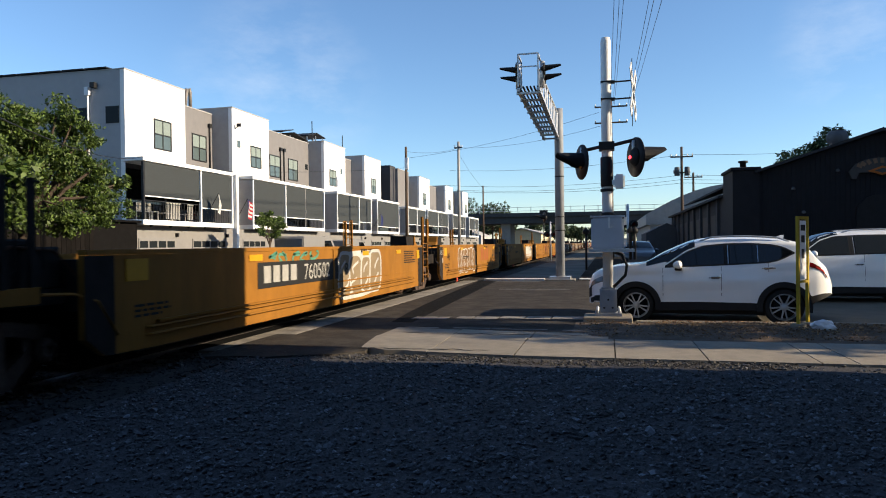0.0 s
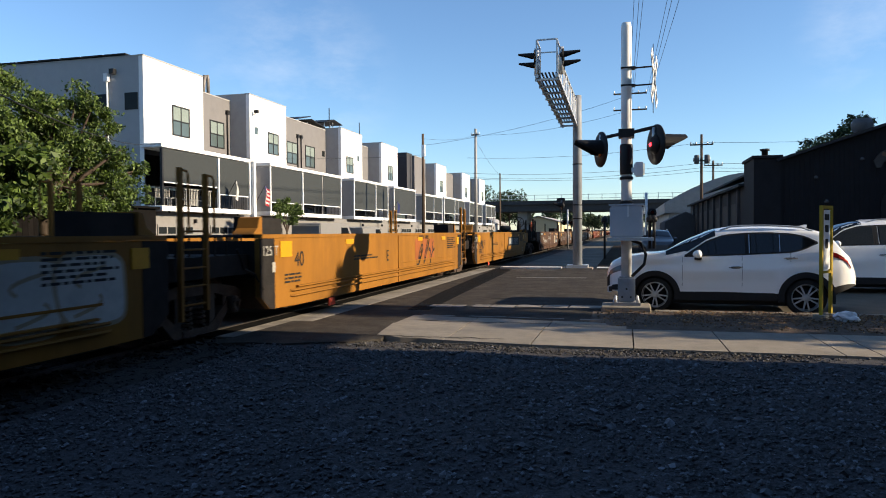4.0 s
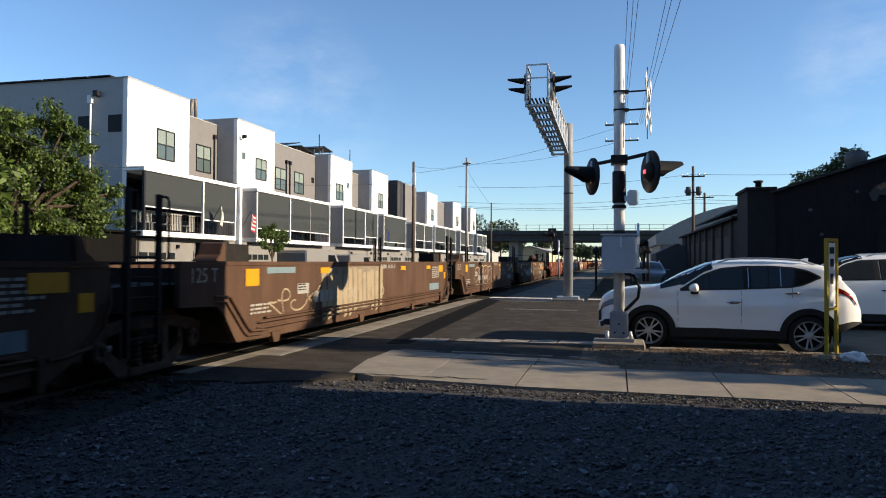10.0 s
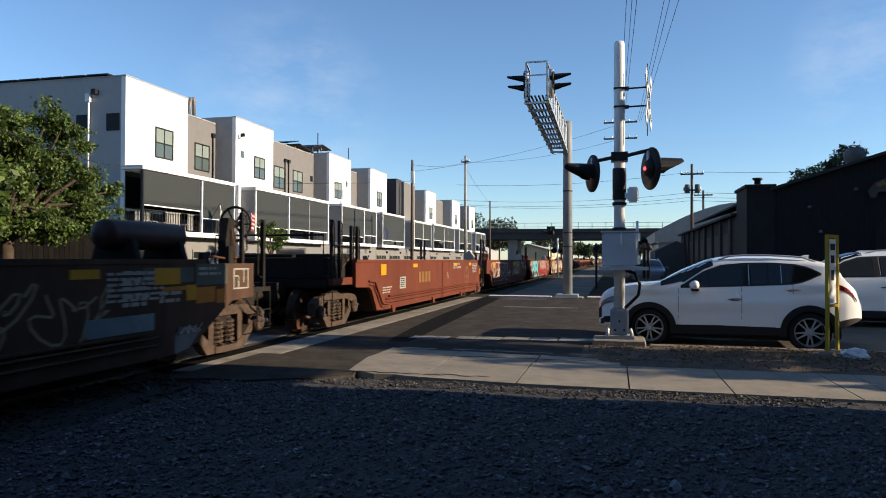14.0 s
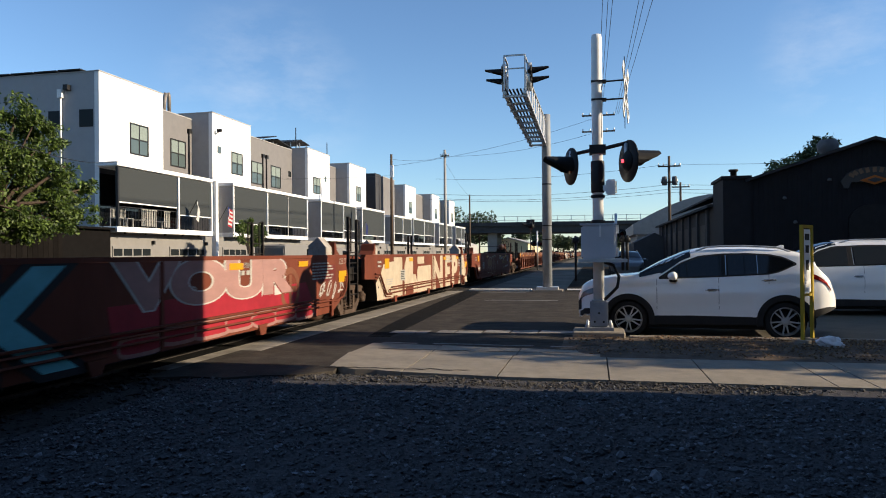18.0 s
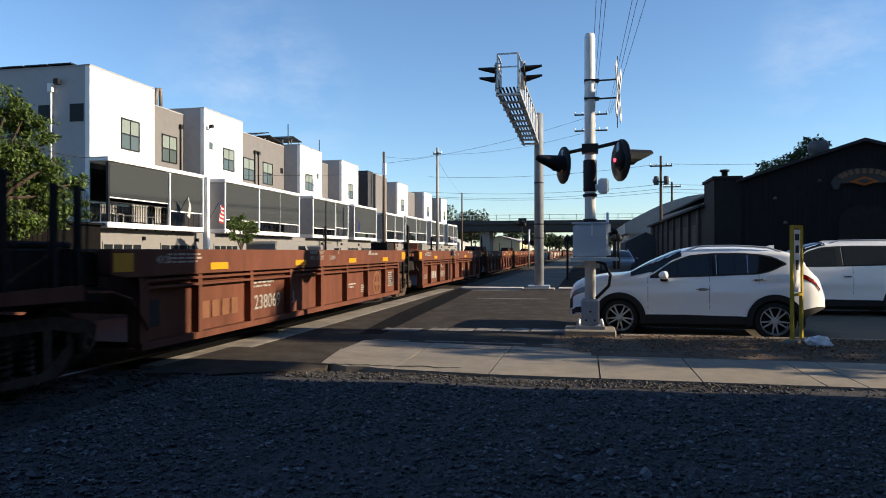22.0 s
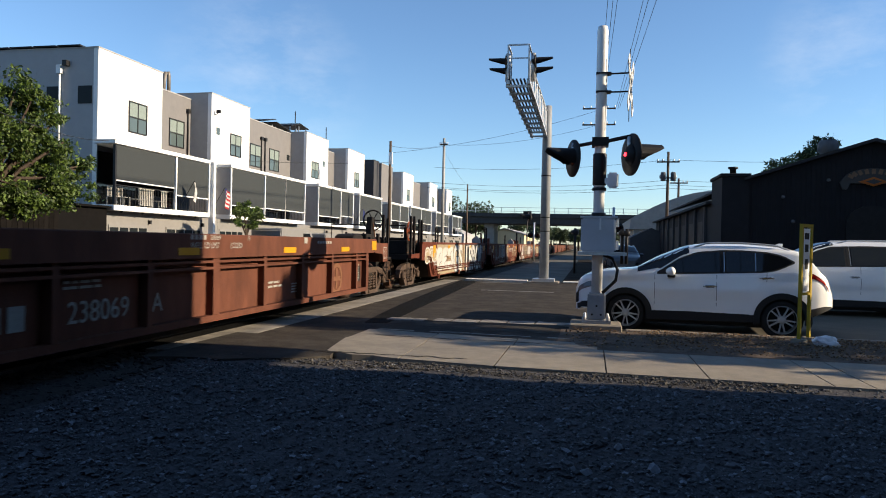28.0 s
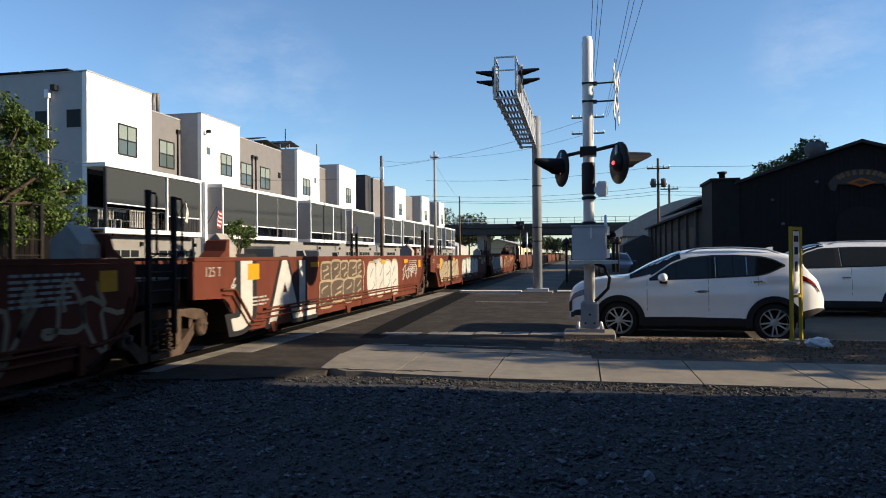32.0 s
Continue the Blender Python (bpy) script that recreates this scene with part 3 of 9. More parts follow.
# second house
h = rowhouse("three-storey white row house with wide screened balcony and roof deck")
tall(h, 40.15, 45.08, 10.4, win=((2.3, 3.75, 6.85, 8.3),))
bbox("small_window", WINDOW, h, FX - 0.05, FX + 0.02, 40.75, 41.15, 7.95, 8.4)
recess(h, 45.082, 54.93, 10.2, TAUPE_STUCCO, ((47.85, 49.6, 6.8, 8.45), (51.0, 52.7, 6.8, 8.5)))
balcony(h, 40.5, 52.1, [45.2, 48.6], 6.05, (3.55, 3.6, 3.6))
garages(h, 40.15, 54.93, 3)
downpipe(h, FX - 1.34, 49.6, 5.9, 8.9)
downpipe(h, FX - 1.34, 50.2, 5.9, 8.9)
scupper_light(h, FX + 0.02, 40.5, 9.1)
for a, b, z0, z1 in ((50.4, 52.4, 10.5, 10.95), (52.6, 55.2, 10.75, 10.45), (55.3, 57.0, 10.95, 11.35), (57.1, 59.0, 11.4, 11.2)):
    bm = bmesh.new()
    prism(bm, [(a, z0), (b, z1), (b, z1 + 0.07), (a, z0 + 0.07)], "x", -26.6, -24.75)
    part("solar_panel", bm, BLACK, h, "tilted dark solar panel")
    for y in (a + 0.2, b - 0.2):
        bbox("panel_stand", GALV, h, -25.0, -24.94, y - 0.03, y + 0.03, 10.26, min(z0, z1) + 0.02)
bbox("recess_window", WINDOW_DARK, h, FX - 1.42, FX - 1.38, 54.2, 54.7, 7.95, 8.4)
# third house
h = rowhouse("three-storey white row house with narrow balconies")
tall(h, 54.94, 59.8, 10.35, win=((1.1, 2.6, 6.7, 8.1),))
bbox("small_window", WINDOW, h, FX - 0.05, FX + 0.02, 58.6, 59.0, 7.9, 8.4)
recess(h, 59.802, 65.01, 9.9, TAUPE_STUCCO, ((62.3, 63.3, 8.1, 8.7),))
balcony(h, 54.75, 63.5, [60.1], 6.1, (3.5, 3.7))
garages(h, 54.94, 65.01, 2)
bm = bmesh.new()
tube(bm, [(-24.5, 55.5, 10.3), (-24.5, 55.5, 12.2)], 0.04, 6)
tube(bm, [(-24.5, 62.5, 9.9), (-24.5, 62.5, 12.0)], 0.04, 6)
part("aerial", bm, DARK_METAL, h)
# fourth house
h = rowhouse("three-storey white row house with a blue flag on its balcony")
tall(h, 65.02, 70.0, 10.35, win=((1.9, 3.3, 6.8, 8.3),))
recess(h, 70.002, 74.19, 9.8, DARK_STUCCO, ())
balcony(h, 65.2, 72.6, [], 6.1, (3.4,))
garages(h, 65.02, 74.19, 2)
# charcoal house
h = rowhouse("charcoal and taupe row house with a dark balcony")
block(h, "upper_wall", TAUPE_STUCCO, -34, FX, 76.1, 80.6, 2.6, 10.2)
block(h, "upper_wall", DARK_STUCCO, -34, FX - 0.3, 74.2, 76.098, 2.6, 10.35)
recess(h, 80.602, 85.48, 9.7, TAUPE_STUCCO, ())
balcony(h, 76.2, 84.0, [80.0], 5.9, (3.9, 3.9))
garages(h, 74.2, 85.48, 2)
# further houses
for y0, y1, y2, tone in ((85.5, 90.6, 100.1, TAUPE_STUCCO), (100.2, 105.2, 112.5, DARK_STUCCO), (112.6, 117.0, 124.0, TAUPE_STUCCO)):
    h = rowhouse("distant white row house with screened balconies")
    tall(h, y0, y1, 10.2, win=((1.7, 3.2, 6.7, 8.2),))
    recess(h, y1 + 0.002, y2 - 0.01, 9.9, tone, ((y1 + 1.5, y1 + 3.0, 6.7, 8.2),))
    balcony(h, y0 - 0.6, y2 - 3.5, [y1, y1 + 2.2], 6.0, (3.95, 4.0, 4.0))
    garages(h, y0, y2 - 0.01, 2)

# ---- dark gabled hall on the near side ----
DARK_SIDING = mat("dark_siding", (0.013, 0.013, 0.0155), 0.8, var=0.2, scale=3, bump=0.25, bscale=20)
# dark grey; on the ventilator it puts the shade side into colour
VENT_DARK = mat("dark_vent", (0.09, 0.095, 0.105), 0.7, 0.2, var=0.15)
DARK_ROOF = mat("dark_roof", (0.03, 0.03, 0.033), 0.85, var=0.25, scale=3, bump=0.4, bscale=30)
hall = thing("gabled_hall", (0, 0, 0), "black-painted gabled hall with a sign over its front", "building")
bm = bmesh.new()
prism(bm, [(6.3, 0), (16.2, 0), (16.2, 4.35), (10.95, 5.9), (6.3, 4.4)], "y", 32.0, 34.5)
part("front_wall", bm, DARK_SIDING, hall)
for k in range(52):
    bm = bmesh.new()
    x = 6.45 + k * 0.187
    zt = 4.4 + (x - 6.3) * 1.5 / 4.65 if x < 10.95 else 5.9 - (x - 10.95) * 1.55 / 5.25
    box(bm, x, x + 0.03, 31.975, 31.998, 0.02, zt - 0.1)
    part("batten", bm, DARK_SIDING, hall)
bbox("pier", DARK_SIDING, hall, 5.23, 6.298, 31.9, 34.4, 0, 4.5)
bbox("pier_cap", DARK_SIDING, hall, 5.15, 6.36, 31.82, 34.48, 4.502, 4.64, 0.02)
bm = bmesh.new()
lathe(bm, [(0.13, 0), (0.13, 0.28), (0.2, 0.3), (0.2, 0.38)], "z", (5.85, 33, 4.642), 12)
part("chimney_pipe", bm, BLACK, hall)
bm = bmesh.new()
prism(bm, [(6.1, 4.36), (10.95, 5.92), (16.4, 4.33), (16.4, 4.43), (10.95, 6.05), (6.1, 4.47)], "y", 31.7, 60)
part("roof", bm, DARK_ROOF, hall)
bm = bmesh.new()
lathe(bm, [(0.26, 0), (0.26, 0.35), (0.42, 0.5), (0.46, 0.75), (0.36, 1.0), (0.02, 1.05)], "z", (10.35, 35.5, 5.5), 16)
part("roof_ventilator", bm, VENT_DARK, hall, "round metal roof ventilator")
bm = bmesh.new()
box(bm, 5.3, 16, 34.6, 62, 0, 3.55)
part("side_range", bm, DARK_SIDING, hall)
bm = bmesh.new()
prism(bm, [(5.0, 3.5), (16, 5.0), (16, 5.1), (5.0, 3.62)], "y", 34.5, 62)
part("side_roof", bm, DARK_ROOF, hall)
HALL_PANE = mat("hall_pane", (0.012, 0.012, 0.014), 0.6, spec=0.15, var=0.15, scale=4)
PILASTER = mat("pilaster_paint", (0.045, 0.045, 0.05), 0.8, var=0.2, scale=3)
for k in range(8):
    bbox("pilaster", PILASTER, hall, 5.18, 5.298, 36 + k * 3.2, 36.4 + k * 3.2, 0, 3.5)
    bbox("window", HALL_PANE, hall, 5.26, 5.298, 37.0 + k * 3.2, 38.6 + k * 3.2, 1.2, 2.8)
# arched doorway and porch
bm = bmesh.new()
prism(bm, [(10.1, 0)] + [(10.95 + 0.95 * math.cos(a), 2.6 + 0.75 * math.sin(a)) for a in np.linspace(math.pi, 0, 11)] + [(11.9, 0)], "y", 31.9, 31.972)
part("doorway", bm, BLACK, hall)
# arched sign with its diamond
SIGN_GREY = mat("sign_grey", (0.05, 0.048, 0.047), 0.6, var=0.1)
SIGN_ORANGE = mat("sign_orange", (0.34, 0.1, 0.016), 0.6, var=0.1)
SIGN_TAN = mat("sign_tan", (0.16, 0.1, 0.06), 0.6, var=0.15)
bm = bmesh.new()
outer = [(10.95 + 1.12 * math.cos(a), 4.35 + 0.5 * math.sin(a)) for a in np.linspace(math.pi, 0, 13)]
prism(bm, [(9.83, 4.0), (9.72, 4.28)] + outer[1:-1] + [(12.18, 4.28), (12.07, 4.0), (11.9, 4.0), (11.8, 4.25), (10.95, 4.22), (10.1, 4.25), (10.0, 4.0)], "y", 31.86, 31.95)
sign_board = part("sign", bm, SIGN_GREY, hall, "arched grey and tan sign board")
for k in range(9):
    a = math.radians(155 - 130 * k / 8)
    cx_, cz_ = 10.95 + 0.92 * math.cos(a), 4.38 + 0.34 * math.sin(a)
    bm = bmesh.new()
    box(bm, -0.07, 0.07, -0.01, 0.01, -0.1, 0.1)
    ob = part("letter_bar", bm, SIGN_TAN, sign_board)
    ob.matrix_basis = Matrix.Translation((cx_, 31.84, cz_)) @ pose(0, 0, 0, 0, 90 - math.degrees(a), 0)
bm = bmesh.new()
prism(bm, [(10.4, 4.3), (10.95, 4.5), (11.5, 4.3), (10.95, 4.12)], "y", 31.82, 31.85)
part("diamond", bm, SIGN_ORANGE, sign_board)
bm = bmesh.new()
prism(bm, [(10.65, 4.31), (10.95, 4.41), (11.25, 4.31), (10.95, 4.21)], "y", 31.80, 31.818)
part("diamond_core", bm, SIGN_GREY, sign_board)
for xx, zz in ((7.6, 3.6), (9.3, 4.3), (8.0, 2.6), (13.0, 2.4)):
    bm = bmesh.new()
    lathe(bm, [(0.02, 0), (0.09, 0.03), (0.07, 0.1), (0.03, 0.14)], "z", (xx, 31.85, zz), 10)
    part("wall_lamp", bm, VENT_DARK, hall)

# ---- round-roofed shed further off ----
SHED_METAL = mat("shed_metal", (0.3024, 0.2952, 0.2808), 0.6, 0.2, var=0.12, scale=2)
shed = thing("round_roof_shed", (0, 0, 0), "grey metal shed with a curved roof", "building")
bm = bmesh.new()
arc = [(3.9 + 17 * k / 14, 4.3 + 3.9 * math.sin(math.pi * (0.08 + 0.84 * k / 14)) - 0.9) for k in range(15)]
prism(bm, arc + [(20.9, 3.3), (3.9, 3.3)], "y", 75, 110)
part("roof", bm, SHED_METAL, shed)
bbox("wall", SHED_METAL, shed, 4.3, 20.5, 75.3, 109, 0, 3.298)
bbox("door", DARK_STUCCO, shed, 5.5, 8.2, 75.22, 75.298, 0, 2.9)
low = thing("low_shed", (0, 0, 0), "dark low gabled shed", "building")
bm = bmesh.new()
prism(bm, [(3.0, 0), (6.4, 0), (6.4, 2.1), (4.6, 3.0), (3.0, 2.2)], "y", 58, 66)
part("wall", bm, DARK_STUCCO, low)

# ---- overpass ----
BRIDGE_Y = 160.0
over = thing("overpass", (0, 0, 0), "concrete road overpass with railings across the tracks", "bridge")
GIRDER = mat("girder_steel", (0.045, 0.047, 0.05), 0.8, var=0.15, scale=1)
BRIDGE_CONC = mat("bridge_concrete", (0.216, 0.2088, 0.2016), 0.9, var=0.12, scale=1, bump=0.2, bscale=15)
bm = bmesh.new()
prism(bm, [(-160, 6.4), (60, 6.0), (60, 8.3), (-160, 8.8)], "y", BRIDGE_Y, BRIDGE_Y + 14)
part("deck", bm, GIRDER, over)
bm = bmesh.new()
prism(bm, [(-160, 8.0), (60, 7.5), (60, 8.35), (-160, 8.86)], "y", BRIDGE_Y - 0.6, BRIDGE_Y - 0.02)
part("parapet", bm, GIRDER, over)
bm = bmesh.new()
for k in range(66):
    x = -140 + 3 * k
    box(bm, x - 0.06, x + 0.06, BRIDGE_Y - 0.4, BRIDGE_Y - 0.3, 8.3, 9.9)
for z in (9.0, 9.85):
    prism(bm, [(-150, z + 0.22), (60, z - 0.25), (60, z - 0.17), (-150, z + 0.3)], "y", BRIDGE_Y - 0.4, BRIDGE_Y - 0.3)
part("railing", bm, GALV, over)
for x in (-60, -42, -23.2, 2.5, 20):
    bbox("column", BRIDGE_CONC, over, x - 1.1, x + 1.1, BRIDGE_Y + 2, BRIDGE_Y + 10, -0.1, 6.4)
YELLOW_WALL = mat("cream_wall", (0.62, 0.52, 0.33), 0.9, var=0.06, scale=2)
far_house = thing("far_building", (0, 0, 0), "cream low building beyond the overpass", "building")
bm = bmesh.new()
prism(bm, [(-29, 0), (-18.0, 0), (-18.0, 4.1), (-23.5, 5.6), (-29, 4.1)], "y", 195, 240)
part("wall", bm, YELLOW_WALL, far_house)
bm = bmesh.new()
prism(bm, [(-29.5, 4.1), (-23.5, 5.75), (-17.5, 4.1), (-17.5, 4.25), (-23.5, 5.95), (-29.5, 4.25)], "y", 194.5, 240.5)
part("roof", bm, GREY_STUCCO, far_house)
far_house = thing("far_building", (0, 0, 0), "grey-roofed house before the overpass", "building")
bm = bmesh.new()
prism(bm, [(-33, 0), (-24.2, 0), (-24.2, 3.2), (-28.5, 5.0), (-33, 3.2)], "y", 135, 147)
part("wall", bm, GREY_STUCCO, far_house)

# ---- unseen buildings out of view, added to shade the place ----
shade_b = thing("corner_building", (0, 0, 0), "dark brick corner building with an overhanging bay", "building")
BRICK_DARK = mat("dark_brick", (0.04, 0.033, 0.03), 0.9, var=0.2, scale=4, bump=0.3, bscale=30)
bbox("main_wall", BRICK_DARK, shade_b, 6.2, 34, -26, 8.82, 0, 24.0)
# white face added out of view to bounce light onto the parked car
bbox("bounce_wall", WHITE_STUCCO, shade_b, 7.75, 34, 8.822, 8.9, 0, 23.9)
# overhang made up so that its shade edge falls on the train
bbox("bay", BRICK_DARK, shade_b, 6.2, 7.7, 8.822, 10.02, 4.28, 24.0)
# block added behind the camera to cut down sky light
bbox("shade_backing", BRICK_DARK, shade_b, -4.5, 6.198, -14, -7, 0, 4)
# unseen block, added to keep western sky light off the gravel
west_b = thing("unseen_west_block", (0, 0, 0), "plain dark warehouse beside the tracks", "building")
bbox("wall", BRICK_DARK, west_b, -40, -13.5, -40, 4.5, 0, 5)
bbox("roof", DARK_ROOF, west_b, -40.2, -13.3, -40.2, 4.7, 5.002, 5.2)
# unseen block, its height set so that its shade covers the lot
lot_b = thing("lot_shade_block", (0, 0, 0), "plain low building at the end of the parking lot", "building")
bbox("wall", BRICK_DARK, lot_b, 27, 42, 13.2, 28.5, 0, 8.6)
bbox("roof", DARK_ROOF, lot_b, 26.8, 42.2, 13.0, 28.7, 8.602, 8.8)

# unseen block, placed so that its shade crosses the far train
east_b = thing("train_shade_block", (0, 0, 0), "plain tall building past the end of the lot", "building")
bbox("wall", BRICK_DARK, east_b, 23, 36, 34.8, 46.8, 0, 12.4)
bbox("roof", DARK_ROOF, east_b, 22.9, 36.1, 34.7, 46.9, 12.402, 12.6)

# ---- train ----
TX = -6.9
SPEED = 11.0
YELLOW = mat("train_yellow", (0.2376, 0.1044, 0.01728), 0.6, spec=0.1, var=0.12, scale=2.5, bump=0.1, bscale=30, stain=(0.1152, 0.054, 0.01584), stain_amt=0.55, stain_scale=1.0, streak=3)
BROWN = mat("train_brown", (0.08, 0.046, 0.031), 0.7, spec=0.1, var=0.2, scale=2.5, bump=0.15, bscale=30, stain=(0.0288, 0.018, 0.01296), stain_amt=0.6, stain_scale=0.9, streak=3)
RED = mat("train_red", (0.128, 0.037, 0.022), 0.7, spec=0.1, var=0.16, scale=2.5, bump=0.12, bscale=30, stain=(0.0648, 0.0216, 0.0144), stain_amt=0.5, stain_scale=0.9, streak=3)
OXIDE = mat("train_oxide", (0.105, 0.03, 0.018), 0.7, spec=0.1, var=0.18, scale=2.5, bump=0.12, bscale=30, stain=(0.0432, 0.01584, 0.01152), stain_amt=0.55, stain_scale=0.9, streak=3)
MAROON = mat("train_maroon", (0.122, 0.047, 0.03), 0.7, spec=0.1, var=0.2, scale=2.5, bump=0.15, bscale=30, stain=(0.036, 0.01728, 0.01296), stain_amt=0.55, stain_scale=0.9, streak=3)
TRAIN_BLACK = mat("train_black", (0.018, 0.01656, 0.01584), 0.75, spec=0.1, var=0.3, scale=4, bump=0.2, bscale=30, stain=(0.0432, 0.0288, 0.0216), stain_amt=0.4)
PLATE = mat("orange_plate", (0.5, 0.24, 0.01), 0.45, var=0.08, scale=8)
LETTER = mat("stencil_white", (0.3024, 0.2952, 0.2736), 0.7, var=0.15, scale=14)
LETTER_DARK = mat("stencil_black", (0.0144, 0.0144, 0.0144), 0.7, var=0.2, scale=14)


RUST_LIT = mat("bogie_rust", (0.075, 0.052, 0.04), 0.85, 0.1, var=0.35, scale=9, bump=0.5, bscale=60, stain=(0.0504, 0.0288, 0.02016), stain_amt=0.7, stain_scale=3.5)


WHEEL_STEEL = mat("wheel_steel", (0.05, 0.03, 0.022), 0.6, 0.4, var=0.3, scale=6, bump=0.2, bscale=50, stain=(0.09, 0.045, 0.025), stain_amt=0.5, stain_scale=3)


def bogie_meshes():
    """Meshes of a two-axle freight truck, shared by all of them."""
    out = {}
    bm = bmesh.new()
    prism(bm, [(-1.16, 0.6), (-1.0, 0.68), (-0.5, 0.76), (0.5, 0.76), (1.0, 0.68), (1.16, 0.6), (1.14, 0.46), (0.98, 0.5), (0.48, 0.62), (-0.48, 0.62), (-0.98, 0.5), (-1.14, 0.46)], "x", 1.0, 1.14)
    for s in (-1, 1):
        prism(bm, [(s * 0.33, 0.62), (s * 0.46, 0.62), (s * 0.46, 0.18), (s * 0.33, 0.18)], "x", 1.01, 1.13)
        prism(bm, [(s * 0.98, 0.52), (s * 0.8, 0.5), (s * 0.42, 0.24), (s * 0.3, 0.18), (s * 0.3, 0.08), (s * 0.5, 0.08)], "x", 1.0, 1.14)
        prism(bm, [(s * 1.16, 0.6), (s * 1.16, 0.36), (s * 1.05, 0.34), (s * 1.04, 0.52), (s * 0.78, 0.54), (s * 0.76, 0.4), (s * 0.68, 0.4), (s * 0.68, 0.6)], "x", 1.02, 1.12)
    box(bm, 1.0, 1.16, -0.32, 0.32, 0.08, 0.17)
    out["side_frame"] = mesh_of("side_frame", bm, RUST_LIT)
    bm = bmesh.new()
    n = 60
    for y in (-0.15, 0.15):
        pts = [(1.07 + 0.075 * math.cos(k * 0.62), y + 0.075 * math.sin(k * 0.62), 0.18 + 0.4 * k / n) for k in range(n + 1)]
        tube(bm, pts, 0.026, 5)
    out["spring"] = mesh_of("spring", bm, RUST_LIT)
    # black sheet behind the springs stands in for the opening's shade
    bm = bmesh.new()
    box(bm, 0.97, 0.985, -0.34, 0.34, 0.17, 0.62)
    out["opening_shade"] = mesh_of("opening_shade", bm, BLACK)
    bm = bmesh.new()
    for s in (-0.7175, 0.7175):
        k = 1 if s > 0 else -1
        lathe(bm, [(0.05, s - 0.08 * k), (0.45, s - 0.08 * k), (0.45, s - 0.055 * k), (0.42, s - 0.045 * k), (0.418, s + 0.06 * k), (0.36, s + 0.062 * k), (0.33, s + 0.02 * k), (0.15, s + 0.03 * k), (0.12, s + 0.08 * k), (0.05, s + 0.08 * k)], "x", (0, 0, 0.42), 28)
    lathe(bm, [(0.08, -1.0), (0.08, 1.0)], "x", (0, 0, 0.42), 12)
    out["wheelset"] = mesh_of("wheelset", bm, WHEEL_STEEL)
    bm = bmesh.new()
    lathe(bm, [(0.13, 1.1), (0.13, 1.2), (0.09, 1.23), (0.04, 1.23), (0.04, 1.2)], "x", (0, 0, 0.42), 16)
    for k in range(3):
        a = 2.1 * k + 0.5
        lathe(bm, [(0.022, 1.2), (0.022, 1.24)], "x", (0, 0.09 * math.cos(a), 0.42 + 0.09 * math.sin(a)), 6)
    out["bearing_cap"] = mesh_of("bearing_cap", bm, RUST_LIT)
    bm = bmesh.new()
    box(bm, -1.1, 1.1, -0.22, 0.22, 0.42, 0.8)
    bevel(bm, 0.03)
    out["bolster"] = mesh_of("bolster", bm, TRAIN_BLACK)
    bm = bmesh.new()
    prism(bm, [(-1.38, 0.3), (-1.3, 0.12), (-1.16, 0.1), (-1.22, 0.3)], "x", 0.64, 0.86)
    out["brake_shoe"] = mesh_of("brake_shoe", bm, RUST)
    return out


BOGIE = bogie_meshes()
FLIP = Matrix.Rotation(math.pi, 4, "Z")


def bogie(car, y):
    b = share("bogie", BOGIE["bolster"], car, Matrix.Translation((0, y, 0)), "rusty cast freight bogie")
    for r in (Matrix(), FLIP):
        share("side_frame", BOGIE["side_frame"], b, r)
        share("opening_shade", BOGIE["opening_shade"], b, r)
        share("spring", BOGIE["spring"], b, r)
        share("brake_shoe", BOGIE["brake_shoe"], b, r)
        for s in (-0.9, 0.9):
            share("bearing_cap", BOGIE["bearing_cap"], b, Matrix.Translation((0, s, 0)) @ r)
    for s in (-0.9, 0.9):
        share("wheelset", BOGIE["wheelset"], b, Matrix.Translation((0, s, 0)))


def side_profile(n0, n1, low=0.27, top=1.4, steep=(False, False)):
    """The outline of a well's side: its lower corners slope up to the bogies, or end steeply."""
    first = [(n0, 0.5), (n0 + 0.3, low + 0.02), (n0 + 1.2, low)] if steep[0] else [(n0 - 0.95, 0.87), (n0 - 0.1, 0.84), (n0 + 0.05, 0.76), (n0 + 0.42, low + 0.02), (n0 + 1.2, low)]
    last = [(n1 - 1.2, low), (n1 - 0.42, low + 0.01), (n1, 0.5)] if steep[1] else [(n1 - 1.5, low), (n1 - 0.85, low + 0.01), (n1 - 0.45, 0.45), (n1 - 0.2, 0.6), (n1 - 0.02, 0.86)]
    return [(n0 if steep[0] else n0 - 0.95, top)] + first + last + [(n1, top)]


def text_part(s, size, parent, at, m, name="lettering", fat=0.0, wide=1.0):
    """Flat stencilled characters on the side that faces +x; at is (x, y, z) of the left lower corner as read."""
    cu = bpy.data.curves.new(name, "FONT")
    cu.body, cu.size, cu.extrude, cu.offset = s, size, 0.001, fat
    tmp = bpy.data.objects.new("tmp", cu)
    scene.collection.objects.link(tmp)
    me = bpy.data.meshes.new_from_object(tmp.evaluated_get(bpy.context.evaluated_depsgraph_get()))
    bpy.data.objects.remove(tmp)
    bpy.data.curves.remove(cu)
    me.materials.clear()
    me.materials.append(m)
    ob = share(name, me, parent, Matrix.Translation(at) @ pose(0, 0, 0, 90, 0, 90) @ Matrix.Diagonal((wide, 1, 1, 1)))
    return ob


